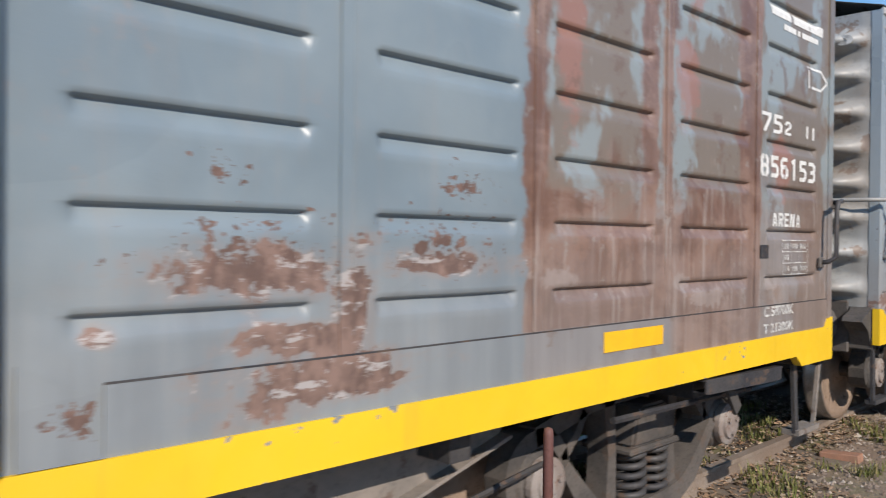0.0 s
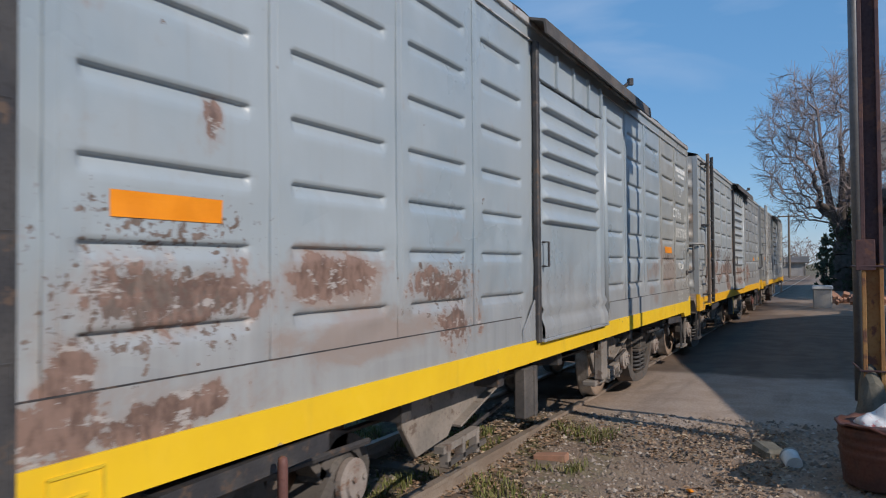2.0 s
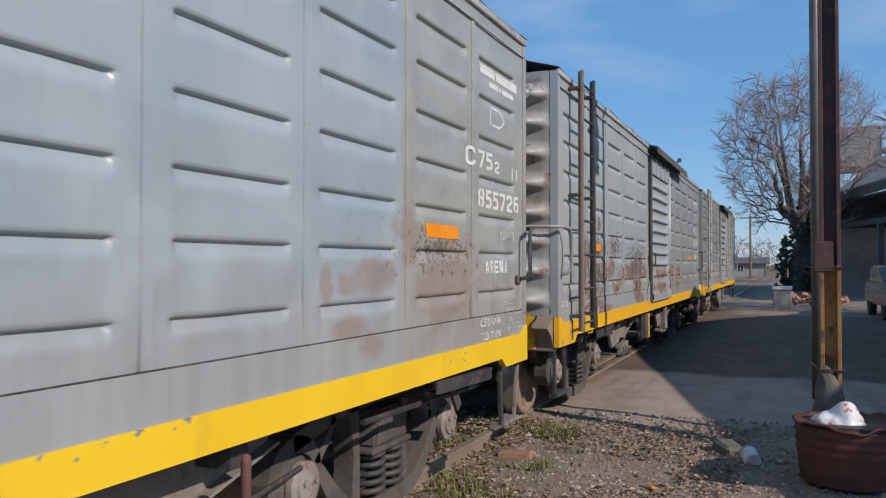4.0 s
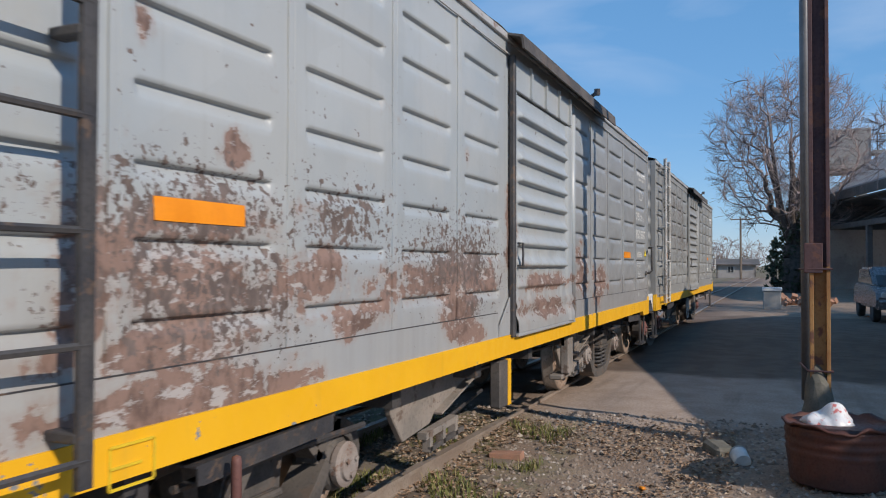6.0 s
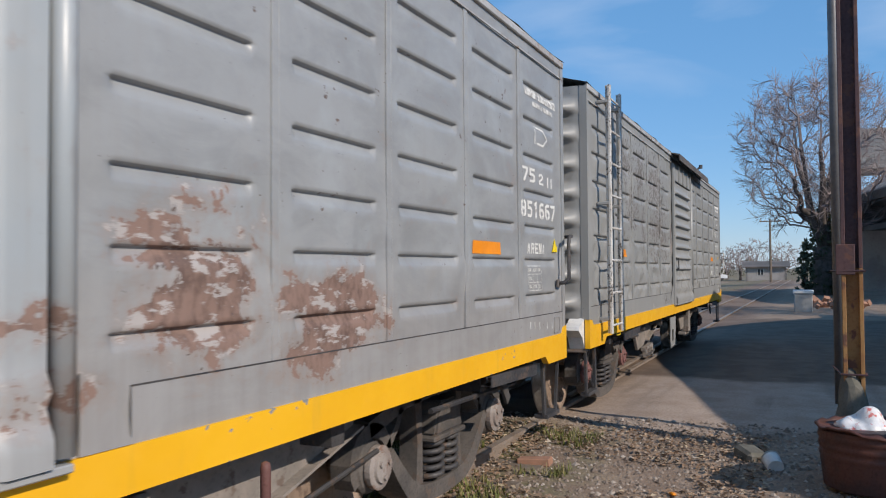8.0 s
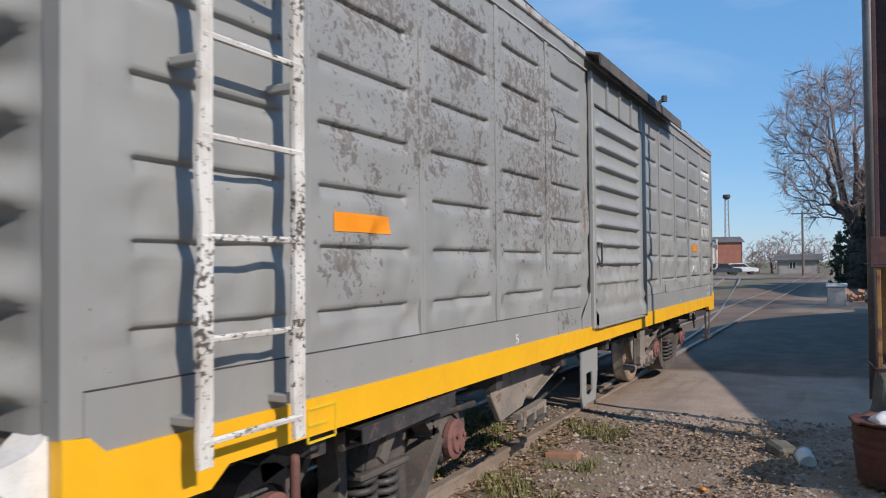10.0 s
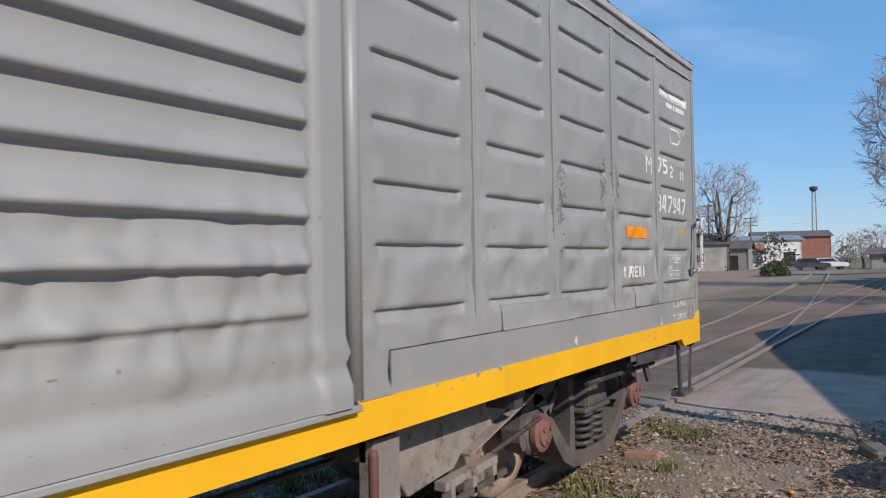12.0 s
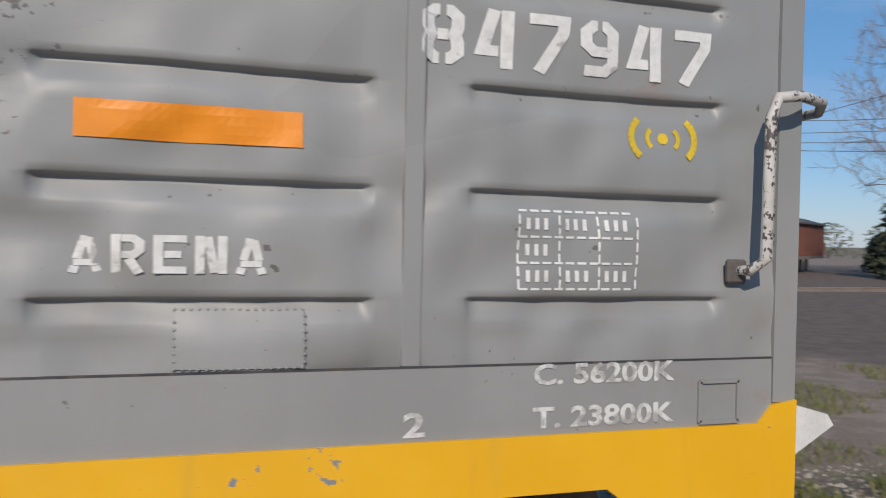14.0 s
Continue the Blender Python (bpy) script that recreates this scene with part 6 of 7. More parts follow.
for i, (x, y, h) in enumerate(((118, 7.5, 6.0), (122, 9.4, 5.2), (130, 12, 5.0), (118, 3.5, 5.5))):
    bare_tree("bare_tree", (x, y, 0), h, h * 0.5, 31 + i, "low spreading leafless tree on the far plain", 0.22, 160, False, 0.08, 5)
bush("conifer_shrub", (46.5, 0.30, 0.1), 0.62, 0.55, 3.0, 3, "dark evergreen shrub at the foot of the tree", count=130)
bush("weed_mound", (74, 12.6, 0), 3.2, 1.6, 1.3, 5, "mound of green weeds among the rails", WEEDS, 1200)
for i, (x, y, w, h) in enumerate(((34, 31, 2.4, 5.2), (38, 30.5, 2.6, 4.6), (43, 30, 2.2, 3.6), (58, 25.5, 2.2, 4.2), (40.5, 39.3, 1.6, 2.4), (44, 41, 2.4, 3.2), (62, 26, 3, 3.4))):
    bush("evergreen_shrub", (x, y, 0), w, w, h, 40 + i, "dark evergreen shrub at the yard's far edge", count=900)
for i in range(9):
    a = 83 + i * 1.6
    bush("scrub", (200 * math.sin(radians(a)), 200 * math.cos(radians(a)), 0), 7, 4, 4.0, 60 + i, "low scrub on the far horizon", PALE_BUSH, 260)
for i in range(14):
    a = 36 + i * 3.4
    bush("scrub", (125 * math.sin(radians(a)), 125 * math.cos(radians(a)), 0), 6, 4, 5.0, 80 + i, "line of scrub behind the yard", PALE_BUSH, 300)


# ------------------------------------------------------------------ buildings
def gable_house(name, at, w, d, eave, ridge, wall, roof, label, door=None, windows=()):
    """Walls, a ridged roof with overhang, a door and windows set into the front (local -y)."""
    root = thing(name, at, label, "building")
    t = 0.25
    bm = box(B(), -w / 2, w / 2, 0, t, -0.3, eave)
    box(bm, -w / 2, w / 2, d - t, d, -0.3, eave)
    for x in (-w / 2, w / 2):
        s = -1 if x > 0 else 1
        prism(bm, [(0.0, -0.3), (d, -0.3), (d, eave), (d / 2, ridge), (0.0, eave)], x, x + s * t, "yz")
    part("wall", tidy(bm), wall, root)
    o = 0.45
    for s in (0, 1):
        k = (ridge - eave) / (d / 2)
        poly = [(-o, eave - o * k), (d / 2, ridge), (d / 2, ridge + 0.12), (-o, eave - o * k + 0.12)]
        if s:
            poly = [(d - a, b) for a, b in poly]
        part("roof", tidy(prism(B(), poly, -w / 2 - o, w / 2 + o, "yz")), roof, root)
    if door:
        part("door", box(B(), door[0], door[0] + door[1], -0.03, 0.02, 0.0, door[2]), door[3], root)
    for x, z, ww, hh in windows:
        win = part("window", box(B(), x, x + ww, -0.04, 0.02, z, z + hh), GLASS, root)
        bm = B()
        for a in (x - 0.05, x + ww / 2 - 0.02, x + ww):
            box(bm, a, a + 0.05, -0.06, 0.0, z - 0.05, z + hh + 0.05)
        part("window_frame", bm, WHITE_WALL, win)
    return root


def facing(x, y, turn=0.0):
    """A pose whose local -y looks back towards the camera."""
    return pose(x, y, 0, 0, 0, math.degrees(math.atan2(y, x)) - 90 + turn)


# unseen canopy added to shade the crossing; roof outline traced back from the shadow
shed = thing("shade_canopy", pose(0, 0, 0), "unseen tin canopy on iron columns, added to shade the crossing", "building")
bm = B()
prism(bm, [(3.47, -5.03), (4.57, -4.63), (6.18, -4.08), (7.47, -3.73), (10.67, -2.83), (14.62, -1.75), (19.57, -2.75), (24.2, -5.39), (24.2, -12), (3.4, -12)], 3.52, 3.64, "xy")
part("roof", tidy(bm), TIN, shed)
for i in range(6):
    x = 8.0 + 3.4 * i
    part("column", tube(B(), [(x, -5.2, 0), (x, -5.2, 3.52)], 0.07, 10), IRON, shed, smooth=True)
part("back_wall", box(B(), 6.5, 25.5, -12.0, -11.75, -0.2, 3.52), GREY_WALL, shed)
part("platform", box(B(), 7.0, 25.5, -11.7, -6.4, -0.2, 0.55, 0.03), CONCRETE, shed)

# the building seen past the post
stn = thing("station_building", pose(50, -2.6, 0, 0, 0, 193.4), "station building with pale steep tin roof and deep dark eaves", "building")
part("roof", tidy(prism(B(), [(-0.25, 5.58), (4.4, 9.1), (4.4, 9.22), (-0.25, 5.74)], -0.3, 18, "yz")), TIN, stn, "pale steep tin roof")
part("roof", tidy(prism(B(), [(9.1, 5.58), (4.4, 9.1), (4.4, 9.22), (9.1, 5.74)], -0.3, 18, "yz")), TIN, stn)
for i in range(30):
    x = -0.15 + 0.62 * i
    part("roof_seam", tidy(prism(B(), [(-0.24, 5.745), (4.36, 9.2), (4.36, 9.24), (-0.24, 5.785)], x, x + 0.03, "yz")), TIN, stn)
part("fascia", box(B(), -0.3, 18, -0.3, -0.22, 5.2, 5.66), TIN_DARK, stn, "dark fascia board")
part("soffit", box(B(), -0.2, 18, -0.2, 4.0, 5.08, 5.16), TIN_DARK, stn, "dark boarded soffit")
part("beam", box(B(), -0.2, 18, 0.1, 0.32, 3.68, 3.96, 0.01), TIN_DARK, stn)
for i in range(10):
    x = 0.2 + 1.85 * i
    part("rafter", tidy(bar_rect(B(), (x, 0.2, 3.9), (x, 3.9, 5.05), 0.12, 0.12)), TIN_DARK, stn)
    part("brace", tube(B(), [(x, 0.2, 3.9), (x + 1.6, 2.0, 5.05)], 0.04, 5), TIN_DARK, stn)
part("cross_wall", box(B(), -8.0, -7.7, 2.2, 13, -0.3, 5.2), GREY_WALL, stn, "smeared plaster wall across the platform's end")
part("ceiling_board", box(B(), -7.9, -0.21, 1.2, 12, 5.0, 5.12), TIN_DARK, stn)
# dark board added across the gable in place of the shade under the eaves
part("eave_shade_board", box(B(), -0.3, -0.22, -0.2, 9.0, 3.7, 5.6), TIN_DARK, stn, "dark board standing in for shade under the eaves")
bm = box(B(), 0.0, 18, 4.0, 4.25, -0.3, 5.08)
box(bm, 0.0, 0.25, 4.25, 8.8, -0.3, 5.6)
part("wall", bm, GREY_WALL, stn, "smeared plaster wall")
for x in (5.4, 11.0, 16.6):
    part("column", box(B(), x, x + 0.28, 0.08, 0.34, 0, 3.7, 0.02), TIN_DARK, stn)
bm = B()
for i in range(14):
    z = 1.25 + (0.25 if i % 3 == 0 else 0) - 0.12 * (i % 2)
    box(bm, 0.7 + i * 0.36, 0.7 + i * 0.36 + 0.17, 3.985, 3.999, z, z + 0.95)
bmesh.ops.transform(bm, matrix=Matrix.Translation((-7.68, 2.4, 0)) @ Matrix.Rotation(math.pi / 2, 4, "Z") @ Matrix.Translation((0, -3.99, 0)), verts=bm.verts)
part("graffiti_bars", bm, CONCRETE, stn, "pale sprayed lettering reduced to bars")
part("door", box(B(), 7.0, 8.1, 3.96, 4.0, 0.3, 2.6), DARK, stn)
part("platform", box(B(), -0.2, 18, 1.4, 4.0, -0.2, 0.35, 0.03), CONCRETE, stn)
tank = thing("water_tank", pose(72, -5.2, 0), "raised concrete water tank stained with damp", "water tank")
part("basin", box(B(), 0, 5, -1.6, 2.6, 9.9, 12.9, 0.08), CONCRETE, tank, "damp-stained concrete basin")
part("slab", box(B(), -0.3, 5.3, -1.9, 2.9, 9.6, 9.9, 0.03), CONCRETE, tank)
for a in (0.3, 4.3):
    for b in (-1.3, 1.9):
        part("column", box(B(), a, a + 0.45, b, b + 0.45, 0, 9.6, 0.03), CONCRETE, tank)
for z in (11.7, 12.3):
    part("railing", tube(B(), [(-0.2, -9.0, z), (-0.2, -1.9, z)], 0.05, 5), IRON, tank)
for i in range(6):
    part("railing_post", tube(B(), [(-0.2, -2.0 - 1.3 * i, 11.0), (-0.2, -2.0 - 1.3 * i, 12.3)], 0.05, 5), IRON, tank)
part("walkway", box(B(), -0.3, 1.2, -9.1, -1.62, 10.7, 11.0, 0.02), CONCRETE, tank)
part("walkway_column", box(B(), 0.2, 0.6, -8.6, -8.2, 0, 10.7, 0.02), CONCRETE, tank)
blk = thing("concrete_block", pose(29.5, 0.28, bottom(29.5, 0.28)), "squat whitish concrete marker block beside the road", "block")
part("plinth", tidy(bumpy(box(B(), -0.3, 0.3, -0.29, 0.29, -0.1, 0.62, 0.03), 0.01, 4)), CONCRETE, blk)
part("cap", box(B(), -0.33, 0.33, -0.32, 0.32, 0.62, 0.74, 0.02), WHITE_WALL, blk)
bm = B()
rr = random.Random(3)
for i in range(26):
    s = rr.uniform(0.12, 0.4)
    m = Matrix.Translation((33 + rr.uniform(-1.6, 1.6), -0.9 + rr.uniform(-1, 1), 0.15 + rr.uniform(0, 0.22))) @ Euler((rr.random(), rr.random(), rr.random())).to_matrix().to_4x4() @ Matrix.Diagonal((s, s * 0.7, s * 0.5, 1))
    bmesh.ops.create_cube(bm, size=1, matrix=m)
tagged(part("rubble", bm, BRICK), "heap of broken brick and plaster", "rubble", kind="stuff")

gable_house("brick_house", facing(93, 36.8), 6.0, 8, 3.3, 4.9, RED_WALL, TIN_DARK, "small red brick house with pale trim", (-2.4, 1.6, 2.3, CYAN), ((0.6, 1.0, 1.0, 1.3),))
gable_house("workshop_shed", facing(103, 31.5, 8), 17, 9, 3.6, 5.0, GREY_WALL, TIN_DARK, "long grey workshop shed with a rusty roof", (-7, 3.6, 2.9, DARK), ((0, 1.2, 1.4, 1.0), (4, 1.2, 1.4, 1.0)))
gable_house("workshop_shed", facing(112, 25.5, -6), 6, 7, 3.0, 4.0, TRUCK_GREY, TIN_DARK, "low leaning shed of grey boards", (0.5, 1.2, 2.0, DARK))
gable_house("white_warehouse", facing(150, 27.5, 10), 13, 10, 4.8, 5.6, WHITE_WALL, TIN, "long whitewashed warehouse with tin roof", (3.4, 2.0, 2.6, DARK), ((-5.5, 2.2, 1.0, 1.2), (-3, 2.2, 1.0, 1.2), (-0.5, 2.2, 1, 1.2)))
gable_house("brown_depot", facing(178, 27, 6), 15, 12, 6.0, 7.2, RED_WALL, TIN_DARK, "dark brick depot on the far side", (-2, 3, 3.5, DARK))
gable_house("white_cottage", facing(126, 25.6, 0), 4.5, 5, 2.7, 3.7, WHITE_WALL, RED_WALL, "small whitewashed cottage with red roof", (-0.6, 1.0, 2.0, DARK))
gable_house("low_house", facing(112, 5.5, 0), 5, 4, 1.9, 2.5, GREY_WALL, TIN_DARK, "low grey shack on the plain", None, ((-1, 0.8, 0.7, 0.7),))
kiosk = thing("kiosk", facing(111, 28.2), "pale blue glazed kiosk", "kiosk")
part("body", box(B(), -1.3, 1.3, 0, 2, 0, 2.6, 0.05), CYAN, kiosk)
part("window", box(B(), -1.1, 1.1, -0.03, 0.02, 1.2, 2.3), GLASS, kiosk)


# ------------------------------------------------------------------ masts, lamps and wires
def lamp_post(x, y, h, arm):
    root = thing("street_lamp", facing(x, y), "tall white street lamp with one short arm", "street lamp", "yard lamps")
    part("pole", tube(B(), [(0, 0, 0), (0, 0, h)], 0.085, 8, 0.05), WHITE_WALL, root, smooth=True)
    part("arm", tube(B(), [(0, 0, h - 0.05), (arm * 0.7, 0, h + 0.05)], 0.04, 6), WHITE_WALL, root)
    part("lantern", box(B(), min(arm * 0.6, arm * 1.5), max(arm * 0.6, arm * 1.5), -0.12, 0.12, h - 0.02, h + 0.14, 0.04), WHITE_WALL, root)


lamp_post(56.6, 16.9, 6.9, -0.9)
lamp_post(149, 26.5, 8.4, -1.6)
lamp_post(228, 31.6, 10.6, -2.0)
lamp_post(66, 22.4, 6.2, -0.9)
mast = thing("lighting_mast", pose(248, 31.4, 0), "slender lattice lighting mast with a crow's nest", "mast")
bm = B()
for a, b in ((-0.7, -0.7), (0.7, -0.7), (0.7, 0.7), (-0.7, 0.7)):
    tube(bm, [(a, b, 0), (a * 0.6, b * 0.6, 21)], 0.14, 4)
for i in range(14):
    s = 0.7 - 0.28 * i / 14
    tube(bm, [(-s, -s, i * 1.5), (s, -s, i * 1.5 + 1.5)], 0.07, 4)
    tube(bm, [(-s, s, i * 1.5), (-s, -s, i * 1.5 + 1.5)], 0.07, 4)
part("lattice", bm, CONCRETE, mast)
part("platform", tidy(lathe(B(), ((0.5, 20.4), (1.1, 21.0), (1.1, 21.8), (0.8, 21.9)), Matrix.Identity(4), 12)), IRON, mast)


def pole_with_arms(x, y, h, arms, mat=TIMBER):
    root = thing("telegraph_pole", facing(x, y), "dark timber pole with crossarms and insulators", "pole", "telegraph poles")
    part("pole", tube(B(), [(0, 0, 0), (0, 0, h)], 0.15, 7, 0.10), mat, root)
    for i in range(arms):
        z = h - 0.3 - 0.6 * i
        part("crossarm", box(B(), -1.1, 1.1, -0.06, 0.06, z, z + 0.12), mat, root)
        for q in (-1, -0.5, 0.5, 1):
            part("insulator", tidy(lathe(B(), ((0.05, z + 0.12), (0.06, z + 0.2), (0.03, z + 0.28)), Matrix.Translation((q, 0, 0)), 6)), WHITE_WALL, root)


pole_with_arms(132, 26, 8.2, 3)
pole_with_arms(112, 27.6, 9.2, 1)
pole_with_arms(36, 29.2, 11.0, 3)
pole_with_arms(37.4, 28.6, 10.4, 2)
pole_with_arms(88, 38, 9.0, 1)
pole_with_arms(96, 4.2, 7.2, 1)
for i, (p, q, sag) in enumerate((((36, 29.2, 8.2), (10, 46, 11.0), 1.2), ((36, 29.2, 10.6), (6, 60, 7.0), 2.5), ((37, 28.6, 7.0), (14, 40, 7.6), 0.5), ((37, 28.6, 7.6), (12, 44, 8.2), 0.5), ((37, 28.6, 6.4), (16, 38, 6.9), 0.3))):
    pts = [V3(p).lerp(V3(q), u / 10) - V3((0, 0, sag * 4 * (u / 10) * (1 - u / 10))) for u in range(11)]
    tagged(part("overhead_wire", tube(B(), pts, 0.02, 4), IRON), "thin black overhead wire", "wire", "overhead wires")


# ------------------------------------------------------------------ far rails
def far_track(a, b, n=3):
    (x0, y0), (x1, y1) = a, b
    u = V3((-(y1 - y0), x1 - x0, 0)).normalized()
    for s in (-0.5, 0.5):
        pts = [(x0 + (x1 - x0) * i / n + u.x * s, y0 + (y1 - y0) * i / n + u.y * s, 0.06) for i in range(n + 1)]
        rail_line(pts, "rail", "rusty rail of a neighbouring siding")


far_track((-10, 25.1), (90, 20.0))
# the turnout that leaves the train's own track
for pts in (((9, 2.62), (13.5, 2.66), (18, 2.86), (25.4, 3.45), (46, 5.5), (80, 9.0)), ((10, 4.25), (14.5, 4.38), (20.5, 4.66), (29.4, 5.4), (49, 7.25), (80, 10.4))):
    rail_line([(x, y, 0.135) for x, y in pts], "rail", "worn steel rail of the turnout")


# ------------------------------------------------------------------ vehicles
def road_wheel(parent, x, y, r, w):
    at = pose(x, y, r, 90, 0, 0)
    t = part("wheel", tidy(lathe(B(), [(r * 0.55, -w / 2), (r * 0.93, -w / 2), (r, -w * 0.36), (r, w * 0.36), (r * 0.93, w / 2), (r * 0.55, w / 2)], at, 24)), RUBBER, parent, "dusty black tyre")
    part("rim", tidy(lathe(B(), [(0.02, -w * 0.40), (r * 0.2, -w * 0.42), (r * 0.3, -w * 0.30), (r * 0.56, -w * 0.46), (r * 0.58, w * 0.46), (0.02, w * 0.4)], at, 20)), TRUCK_GREY, t, "grey steel rim")


truck = thing("flatbed_truck", pose(13.35, 9.28, 0.0, 0, 0, 6.0), "bright blue dropside truck with white tailgate", "truck")
bm = B()
cab = [(4.55, 0.62), (6.35, 0.62), (6.42, 0.95), (6.30, 1.22), (5.95, 1.36), (5.50, 2.05), (5.20, 2.18), (4.55, 2.18)]
prism(bm, cab, 0.0, 1.9)
bmesh.ops.bevel(bm, geom=bm.edges[:], offset=0.05, segments=2, affect="EDGES")
cabo = part("cab", tidy(bm), BLUE, truck, "bright blue cab")
part("sill", box(B(), 4.5, 6.2, -0.01, 1.9, 0.42, 0.66, 0.02), TRUCK_GREY, truck)
part("bumper", box(B(), 6.2, 6.48, -0.005, 1.9, 0.35, 0.68, 0.05), TRUCK_GREY, truck)
part("side_window", tidy(prism(B(), [(5.08, 1.42), (5.82, 1.40), (5.46, 1.98), (5.12, 2.02)], -0.012, 0.02)), GLASS, cabo)
part("side_window", tidy(prism(B(), [(4.66, 1.42), (4.98, 1.42), (5.0, 2.02), (4.66, 2.02)], -0.012, 0.02)), GLASS, cabo)
part("windscreen", tidy(prism(B(), [(5.97, 1.37), (5.985, 1.38), (5.54, 2.05), (5.52, 2.03)], 0.12, 1.78)), GLASS, cabo)
part("door_line", box(B(), 5.02, 5.035, -0.008, 0.02, 0.68, 2.05), IRON, cabo)
part("door_handle", box(B(), 5.10, 5.24, -0.02, 0.0, 1.24, 1.28, 0.005), IRON, cabo)
part("mirror", box(B(), 5.86, 5.98, -0.20, -0.08, 1.25, 1.55, 0.03), IRON, cabo)
part("wheel_arch", tidy(lathe(B(), ((0.47, -0.02), (0.47, 0.3)), pose(5.6, 0.0, 0.42, 90, 0, 0) @ pose(0, 0, -0.28), 24)), RUBBER, cabo)
bm = B()
for x, w in ((5.12, 0.30), (5.5, 0.24)):
    box(bm, x, x + w, -0.006, 0.01, 1.12, 1.16)
part("door_bars", bm, WHITE_WALL, cabo)
bed = part("bed", box(B(), 0.0, 4.35, 0.0, 1.98, 0.82, 0.92, 0.01), BLUE, truck)
for y in (-0.01, 1.95):
    sd = part("dropside", box(B(), 0.05, 4.35, y, y + 0.04, 0.92, 1.32, 0.008), BLUE, truck)
    if y < 0:
        for x in (0.1, 0.75, 1.4, 2.05, 2.7, 3.35, 4.0):
            bm = B()
            for z in (1.0, 1.22):
                box(bm, x, x + 0.5, y - 0.018, y, z, z + 0.03)
            for q in (x, x + 0.47):
                box(bm, q, q + 0.03, y - 0.018, y, 1.0, 1.25)
            part("pressed_panel", bm, BLUE, sd)
tg = part("tailgate", box(B(), 0.0, 0.045, -0.01, 1.99, 0.92, 1.32, 0.008), WHITE_WALL, truck, "white tailgate")
for y in (0.02, 0.65, 1.3, 1.93):
    part("rib", box(B(), -0.02, 0.0, y, y + 0.04, 0.92, 1.32), WHITE_WALL, tg)
for y in (0.0, 0.9, 1.5):
    part("red_reflector", box(B(), -0.012, 0.0, y, y + 0.42, 0.84, 0.915), OXBLOOD, tg)
num = letters("80", 0.24, 0.17, RUBBER, tg, 0, 0, 0.0, "speed_number", "black painted speed number")
num.matrix_basis = Matrix.Translation((-0.024, 1.80, 1.10)) @ Matrix.Rotation(-math.pi / 2, 4, "Z")
rack = B()
for y in (0.02, 0.66, 1.3, 1.92):
    box(rack, 4.38, 4.44, y, y + 0.05, 0.92, 2.26)
for z in (1.3, 1.9, 2.22):
    box(rack, 4.38, 4.44, 0.02, 1.97, z, z + 0.05)
for x in (2.2, 3.2):
    box(rack, x, x + 0.04, 1.93, 1.97, 1.32, 2.26)
for x, z in ((1.9, 2.22), (1.9, 1.36)):
    box(rack, x, 4.4, 1.93, 1.97, z, z + 0.05)
box(rack, 1.9, 1.95, 1.93, 1.97, 1.32, 2.26)
part("load_rack", rack, BLUE, truck)
part("rack_window", box(B(), 2.2, 4.2, 1.96, 1.975, 1.45, 2.05), GLASS, truck)
part("chassis", box(B(), 0.2, 6.2, 0.5, 1.4, 0.5, 0.8, 0.02), IRON, truck)
part("fuel_box", box(B(), 0.9, 1.3, 0.05, 0.45, 0.42, 0.75, 0.02), TRUCK_GREY, truck)
part("rear_bar", box(B(), 0.05, 0.12, 0.0, 1.95, 0.55, 0.72, 0.01), IRON, truck)
for x in (1.55, 5.6):
    for y in (0.14, 1.76):
        road_wheel(truck, x, y, 0.36, 0.22)

# yellow track vehicle on the far siding
rc = thing("track_railcar", pose(41.0, 21.4, 0.0, 0, 0, -4), "yellow track-maintenance railcar with dark windows", "railcar")
rc.scale = (1.15, 1, 1)
bm = prism(B(), [(0.0, 0.95), (6.4, 0.95), (6.4, 2.95), (6.2, 3.08), (0.45, 3.08), (0.25, 2.95)], 0, 2.4)
bmesh.ops.bevel(bm, geom=bm.edges[:], offset=0.05, segments=2, affect="EDGES")
body = part("body", tidy(bm), RAILCAR_YELLOW, rc)
for x in (1.3, 3.0, 4.6):
    part("side_window", box(B(), x, x + 0.95, -0.015, 0.02, 1.95, 2.7, 0.004), GLASS, body)
for y in (0.2, 1.3):
    part("front_window", tidy(prism(B(), [(0.095, 1.95), (0.12, 1.94), (0.235, 2.78), (0.21, 2.79)], y, y + 0.85)), GLASS, body)
part("radiator", box(B(), -0.02, 0.06, 0.5, 1.9, 1.35, 1.8), TRUCK_GREY, body)
part("rooftop_unit", box(B(), 1.2, 2.6, 0.6, 1.8, 3.08, 3.34, 0.05), WHITE_WALL, rc)
part("skirt", box(B(), 0.2, 6.2, 0.15, 2.25, 0.5, 0.96), IRON, rc)
for x in (1.3, 5.0):
    for y in (0.7, 1.7):
        part("wheel", tidy(lathe(B(), [(0.03, -0.06), (0.36, -0.06), (0.40, -0.05), (0.40, 0.05), (0.03, 0.06)], pose(x, y, 0.40, 90), 20)), WHEEL, rc)

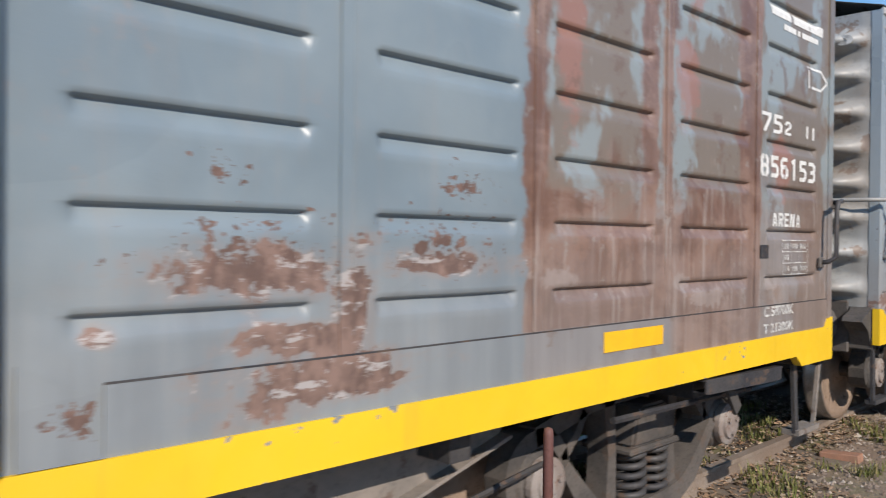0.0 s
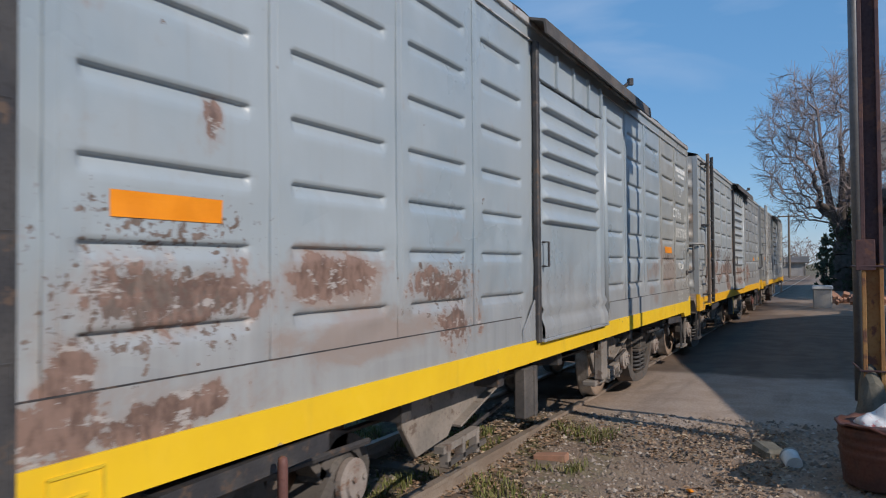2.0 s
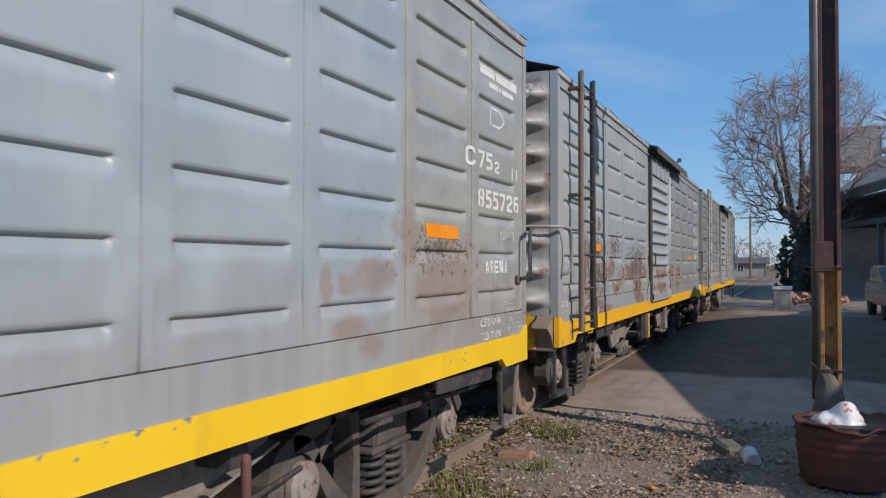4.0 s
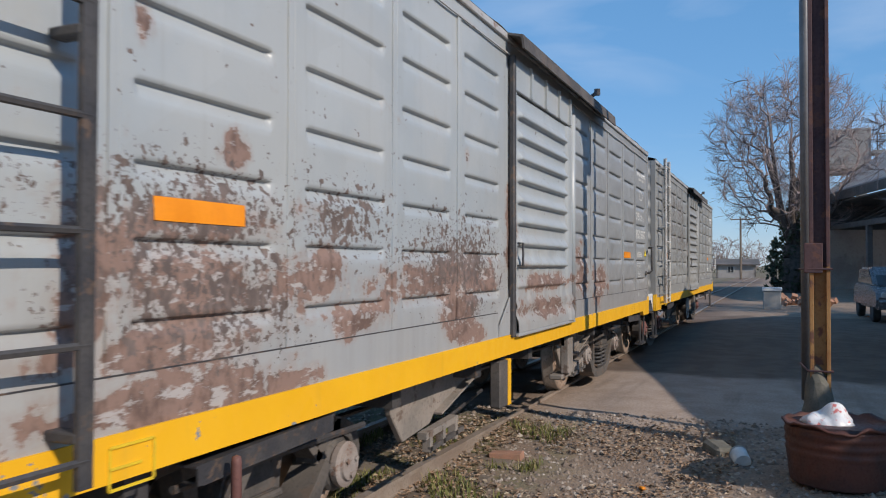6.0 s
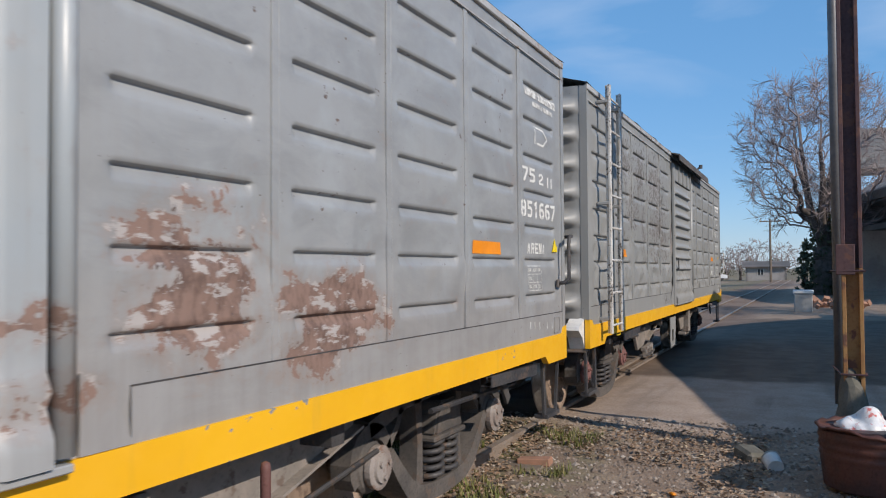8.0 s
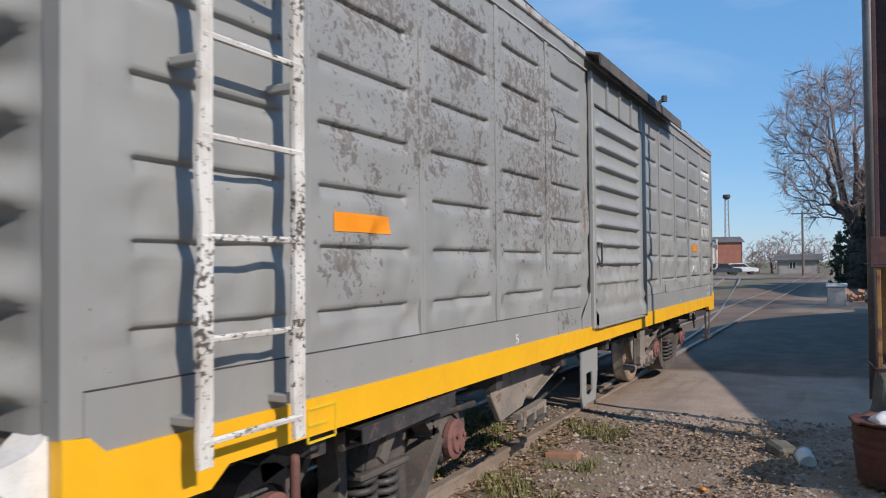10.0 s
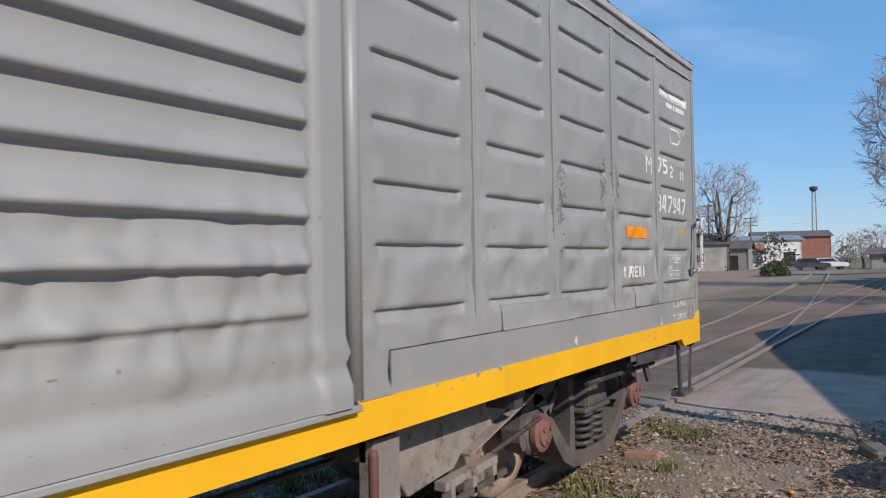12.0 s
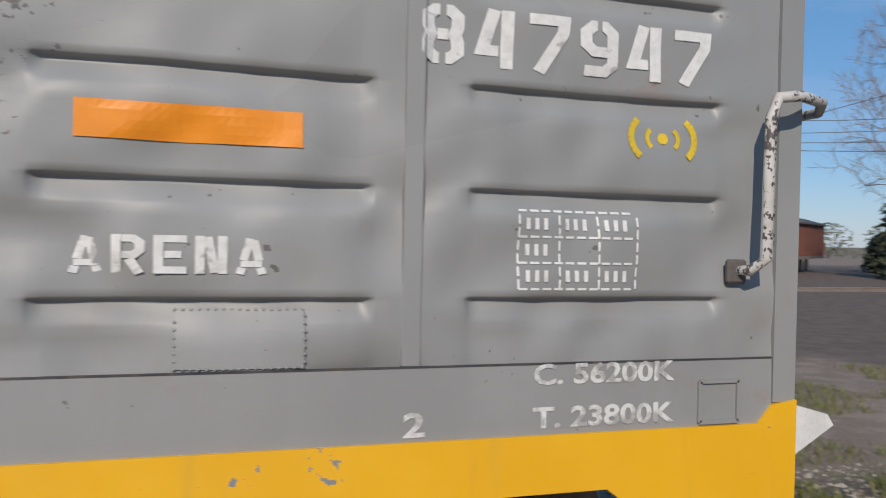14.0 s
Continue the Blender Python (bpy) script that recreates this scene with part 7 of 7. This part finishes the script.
# old red goods wagon
rw = thing("old_goods_wagon", pose(28.0, 33.9, 0.0, 0, 0, 37), "derelict red-oxide goods wagon with faded boards", "railway wagon")
bd = part("body", box(B(), 0, 12.5, 0, 2.6, 1.0, 2.9, 0.02), RED_WAGON, rw)
for i in range(26):
    part("board", box(B(), 0.02 + i * 0.48, 0.02 + i * 0.48 + 0.455, -0.03, 0.0, 1.02, 2.6, 0.006), RED_WAGON, bd)
part("roof", tidy(prism(B(), [(-0.15, 2.85), (1.3, 3.25), (2.75, 2.85), (2.75, 2.95), (1.3, 3.36), (-0.15, 2.95)], -0.2, 12.7, "yz")), TIN_DARK, rw)
part("sill", box(B(), 0, 12.5, -0.04, 0.06, 0.82, 1.0), BROWN, rw)
for x in (1.6, 3.2, 9.2, 10.8):
    part("wheel", tidy(lathe(B(), [(0.03, -0.06), (0.36, -0.06), (0.41, -0.05), (0.41, 0.05), (0.03, 0.06)], pose(x, 0.7, 0.41, 90), 20)), WHEEL, rw)


def small_car(name, at, mat, label, pickup=False):
    """A parked car: body with wheel arches, glazed cabin, wheels."""
    root = thing(name, at, label, "car")
    bm = prism(B(), [(0.0, 0.35), (4.1, 0.35), (4.15, 0.62), (4.0, 0.85), (3.0, 0.95), (0.1, 0.98), (0.0, 0.7)], 0, 1.65)
    bmesh.ops.bevel(bm, geom=bm.edges[:], offset=0.06, segments=2, affect="EDGES")
    part("body", tidy(bm), mat, root)
    cabin = [(1.6, 0.95), (3.1, 0.93), (2.5, 1.45), (1.75, 1.47)] if pickup else [(0.2, 0.95), (3.1, 0.93), (2.4, 1.47), (0.5, 1.45)]
    bm = prism(B(), cabin, 0.1, 1.55)
    bmesh.ops.bevel(bm, geom=bm.edges[:], offset=0.06, segments=2, affect="EDGES")
    cb = part("cabin", tidy(bm), mat, root)
    mid = [(sum(p[0] for p in cabin) / 4, 1.2)]
    for y in (0.085, 1.54):
        part("side_glass", tidy(prism(B(), [((p[0] - mid[0][0]) * 0.86 + mid[0][0], (p[1] - 1.2) * 0.72 + 1.2) for p in cabin], y, y + 0.03)), GLASS, cb)
    for s in (cabin[1], cabin[0]):
        o = cabin[2] if s is cabin[1] else cabin[3]
        d = 0.012 if s is cabin[1] else -0.012
        part("windscreen", tidy(prism(B(), [(s[0] + d, s[1] + 0.03), (s[0] + 2 * d, s[1] + 0.03), (o[0] + 2 * d, o[1] - 0.05), (o[0] + d, o[1] - 0.05)], 0.2, 1.45)), GLASS, cb)
    for x in (0.75, 3.3):
        for y in (0.1, 1.55):
            road_wheel(root, x, y, 0.30, 0.19)
    for y in (0.12, 1.25):
        part("headlight", box(B(), 4.02, 4.13, y, y + 0.28, 0.66, 0.8, 0.02), WHITE_WALL, root)
    part("grille", box(B(), 4.10, 4.17, 0.45, 1.2, 0.45, 0.62, 0.01), IRON, root)
    return root


small_car("hatchback", pose(90, 30.6, 0, 0, 0, -62), CAR_WHITE, "silver-white hatchback parked before the house")
small_car("pickup", pose(97, 29.8, 0, 0, 0, -60), CAR_WHITE, "white pickup parked by the sheds", True)
small_car("parked_car", pose(104, 15.6, 0, 0, 0, -80), CAR_DARK, "dark saloon parked by the far rails")
small_car("parked_car", pose(108, 13.9, 0, 0, 0, -70), CAR_WHITE, "pale hatchback parked by the far rails")
small_car("station_car", pose(27.2, -2.05, bottom(25, -2.5), 0, 0, 183), CAR_SILVER, "silver-grey car parked facing the crossing")


# ------------------------------------------------------------------ motion
def rolled(t):
    """The train's way at any time, a smooth curve through the known ones."""
    n = len(ROLLED)
    i = max(j for j in range(n - 1) if ROLLED[j][0] <= t + 1e-9 or j == 0)

    def slope(j):
        a, b = max(j - 1, 0), min(j + 1, n - 1)
        return (ROLLED[b][1] - ROLLED[a][1]) / (ROLLED[b][0] - ROLLED[a][0])
    (ta, a), (tb, b) = ROLLED[i], ROLLED[i + 1]
    h = tb - ta
    u = (t - ta) / h
    return ((2 * u ** 3 - 3 * u ** 2 + 1) * a + (u ** 3 - 2 * u ** 2 + u) * h * slope(i)
            + (-2 * u ** 3 + 3 * u ** 2) * b + (u ** 3 - u ** 2) * h * slope(i + 1))


def motions():
    times = [q[0] for q in ROLLED] + [2.5, 3.0, 3.5, 4.0, 7.5, 8.0, 8.5, 9.0]
    for car, sets in CARS:
        x, y, z = car.location
        walk(car, [(t, pose(x - rolled(t), y, z)) for t in sorted(times)])
        for ws in sets:
            a, b, c = ws.location
            walk(ws, [(i * 0.1, pose(a, b, c, 0, -math.degrees(rolled(i * 0.1) / WHEEL_R), 0)) for i in range(141)])


motions()
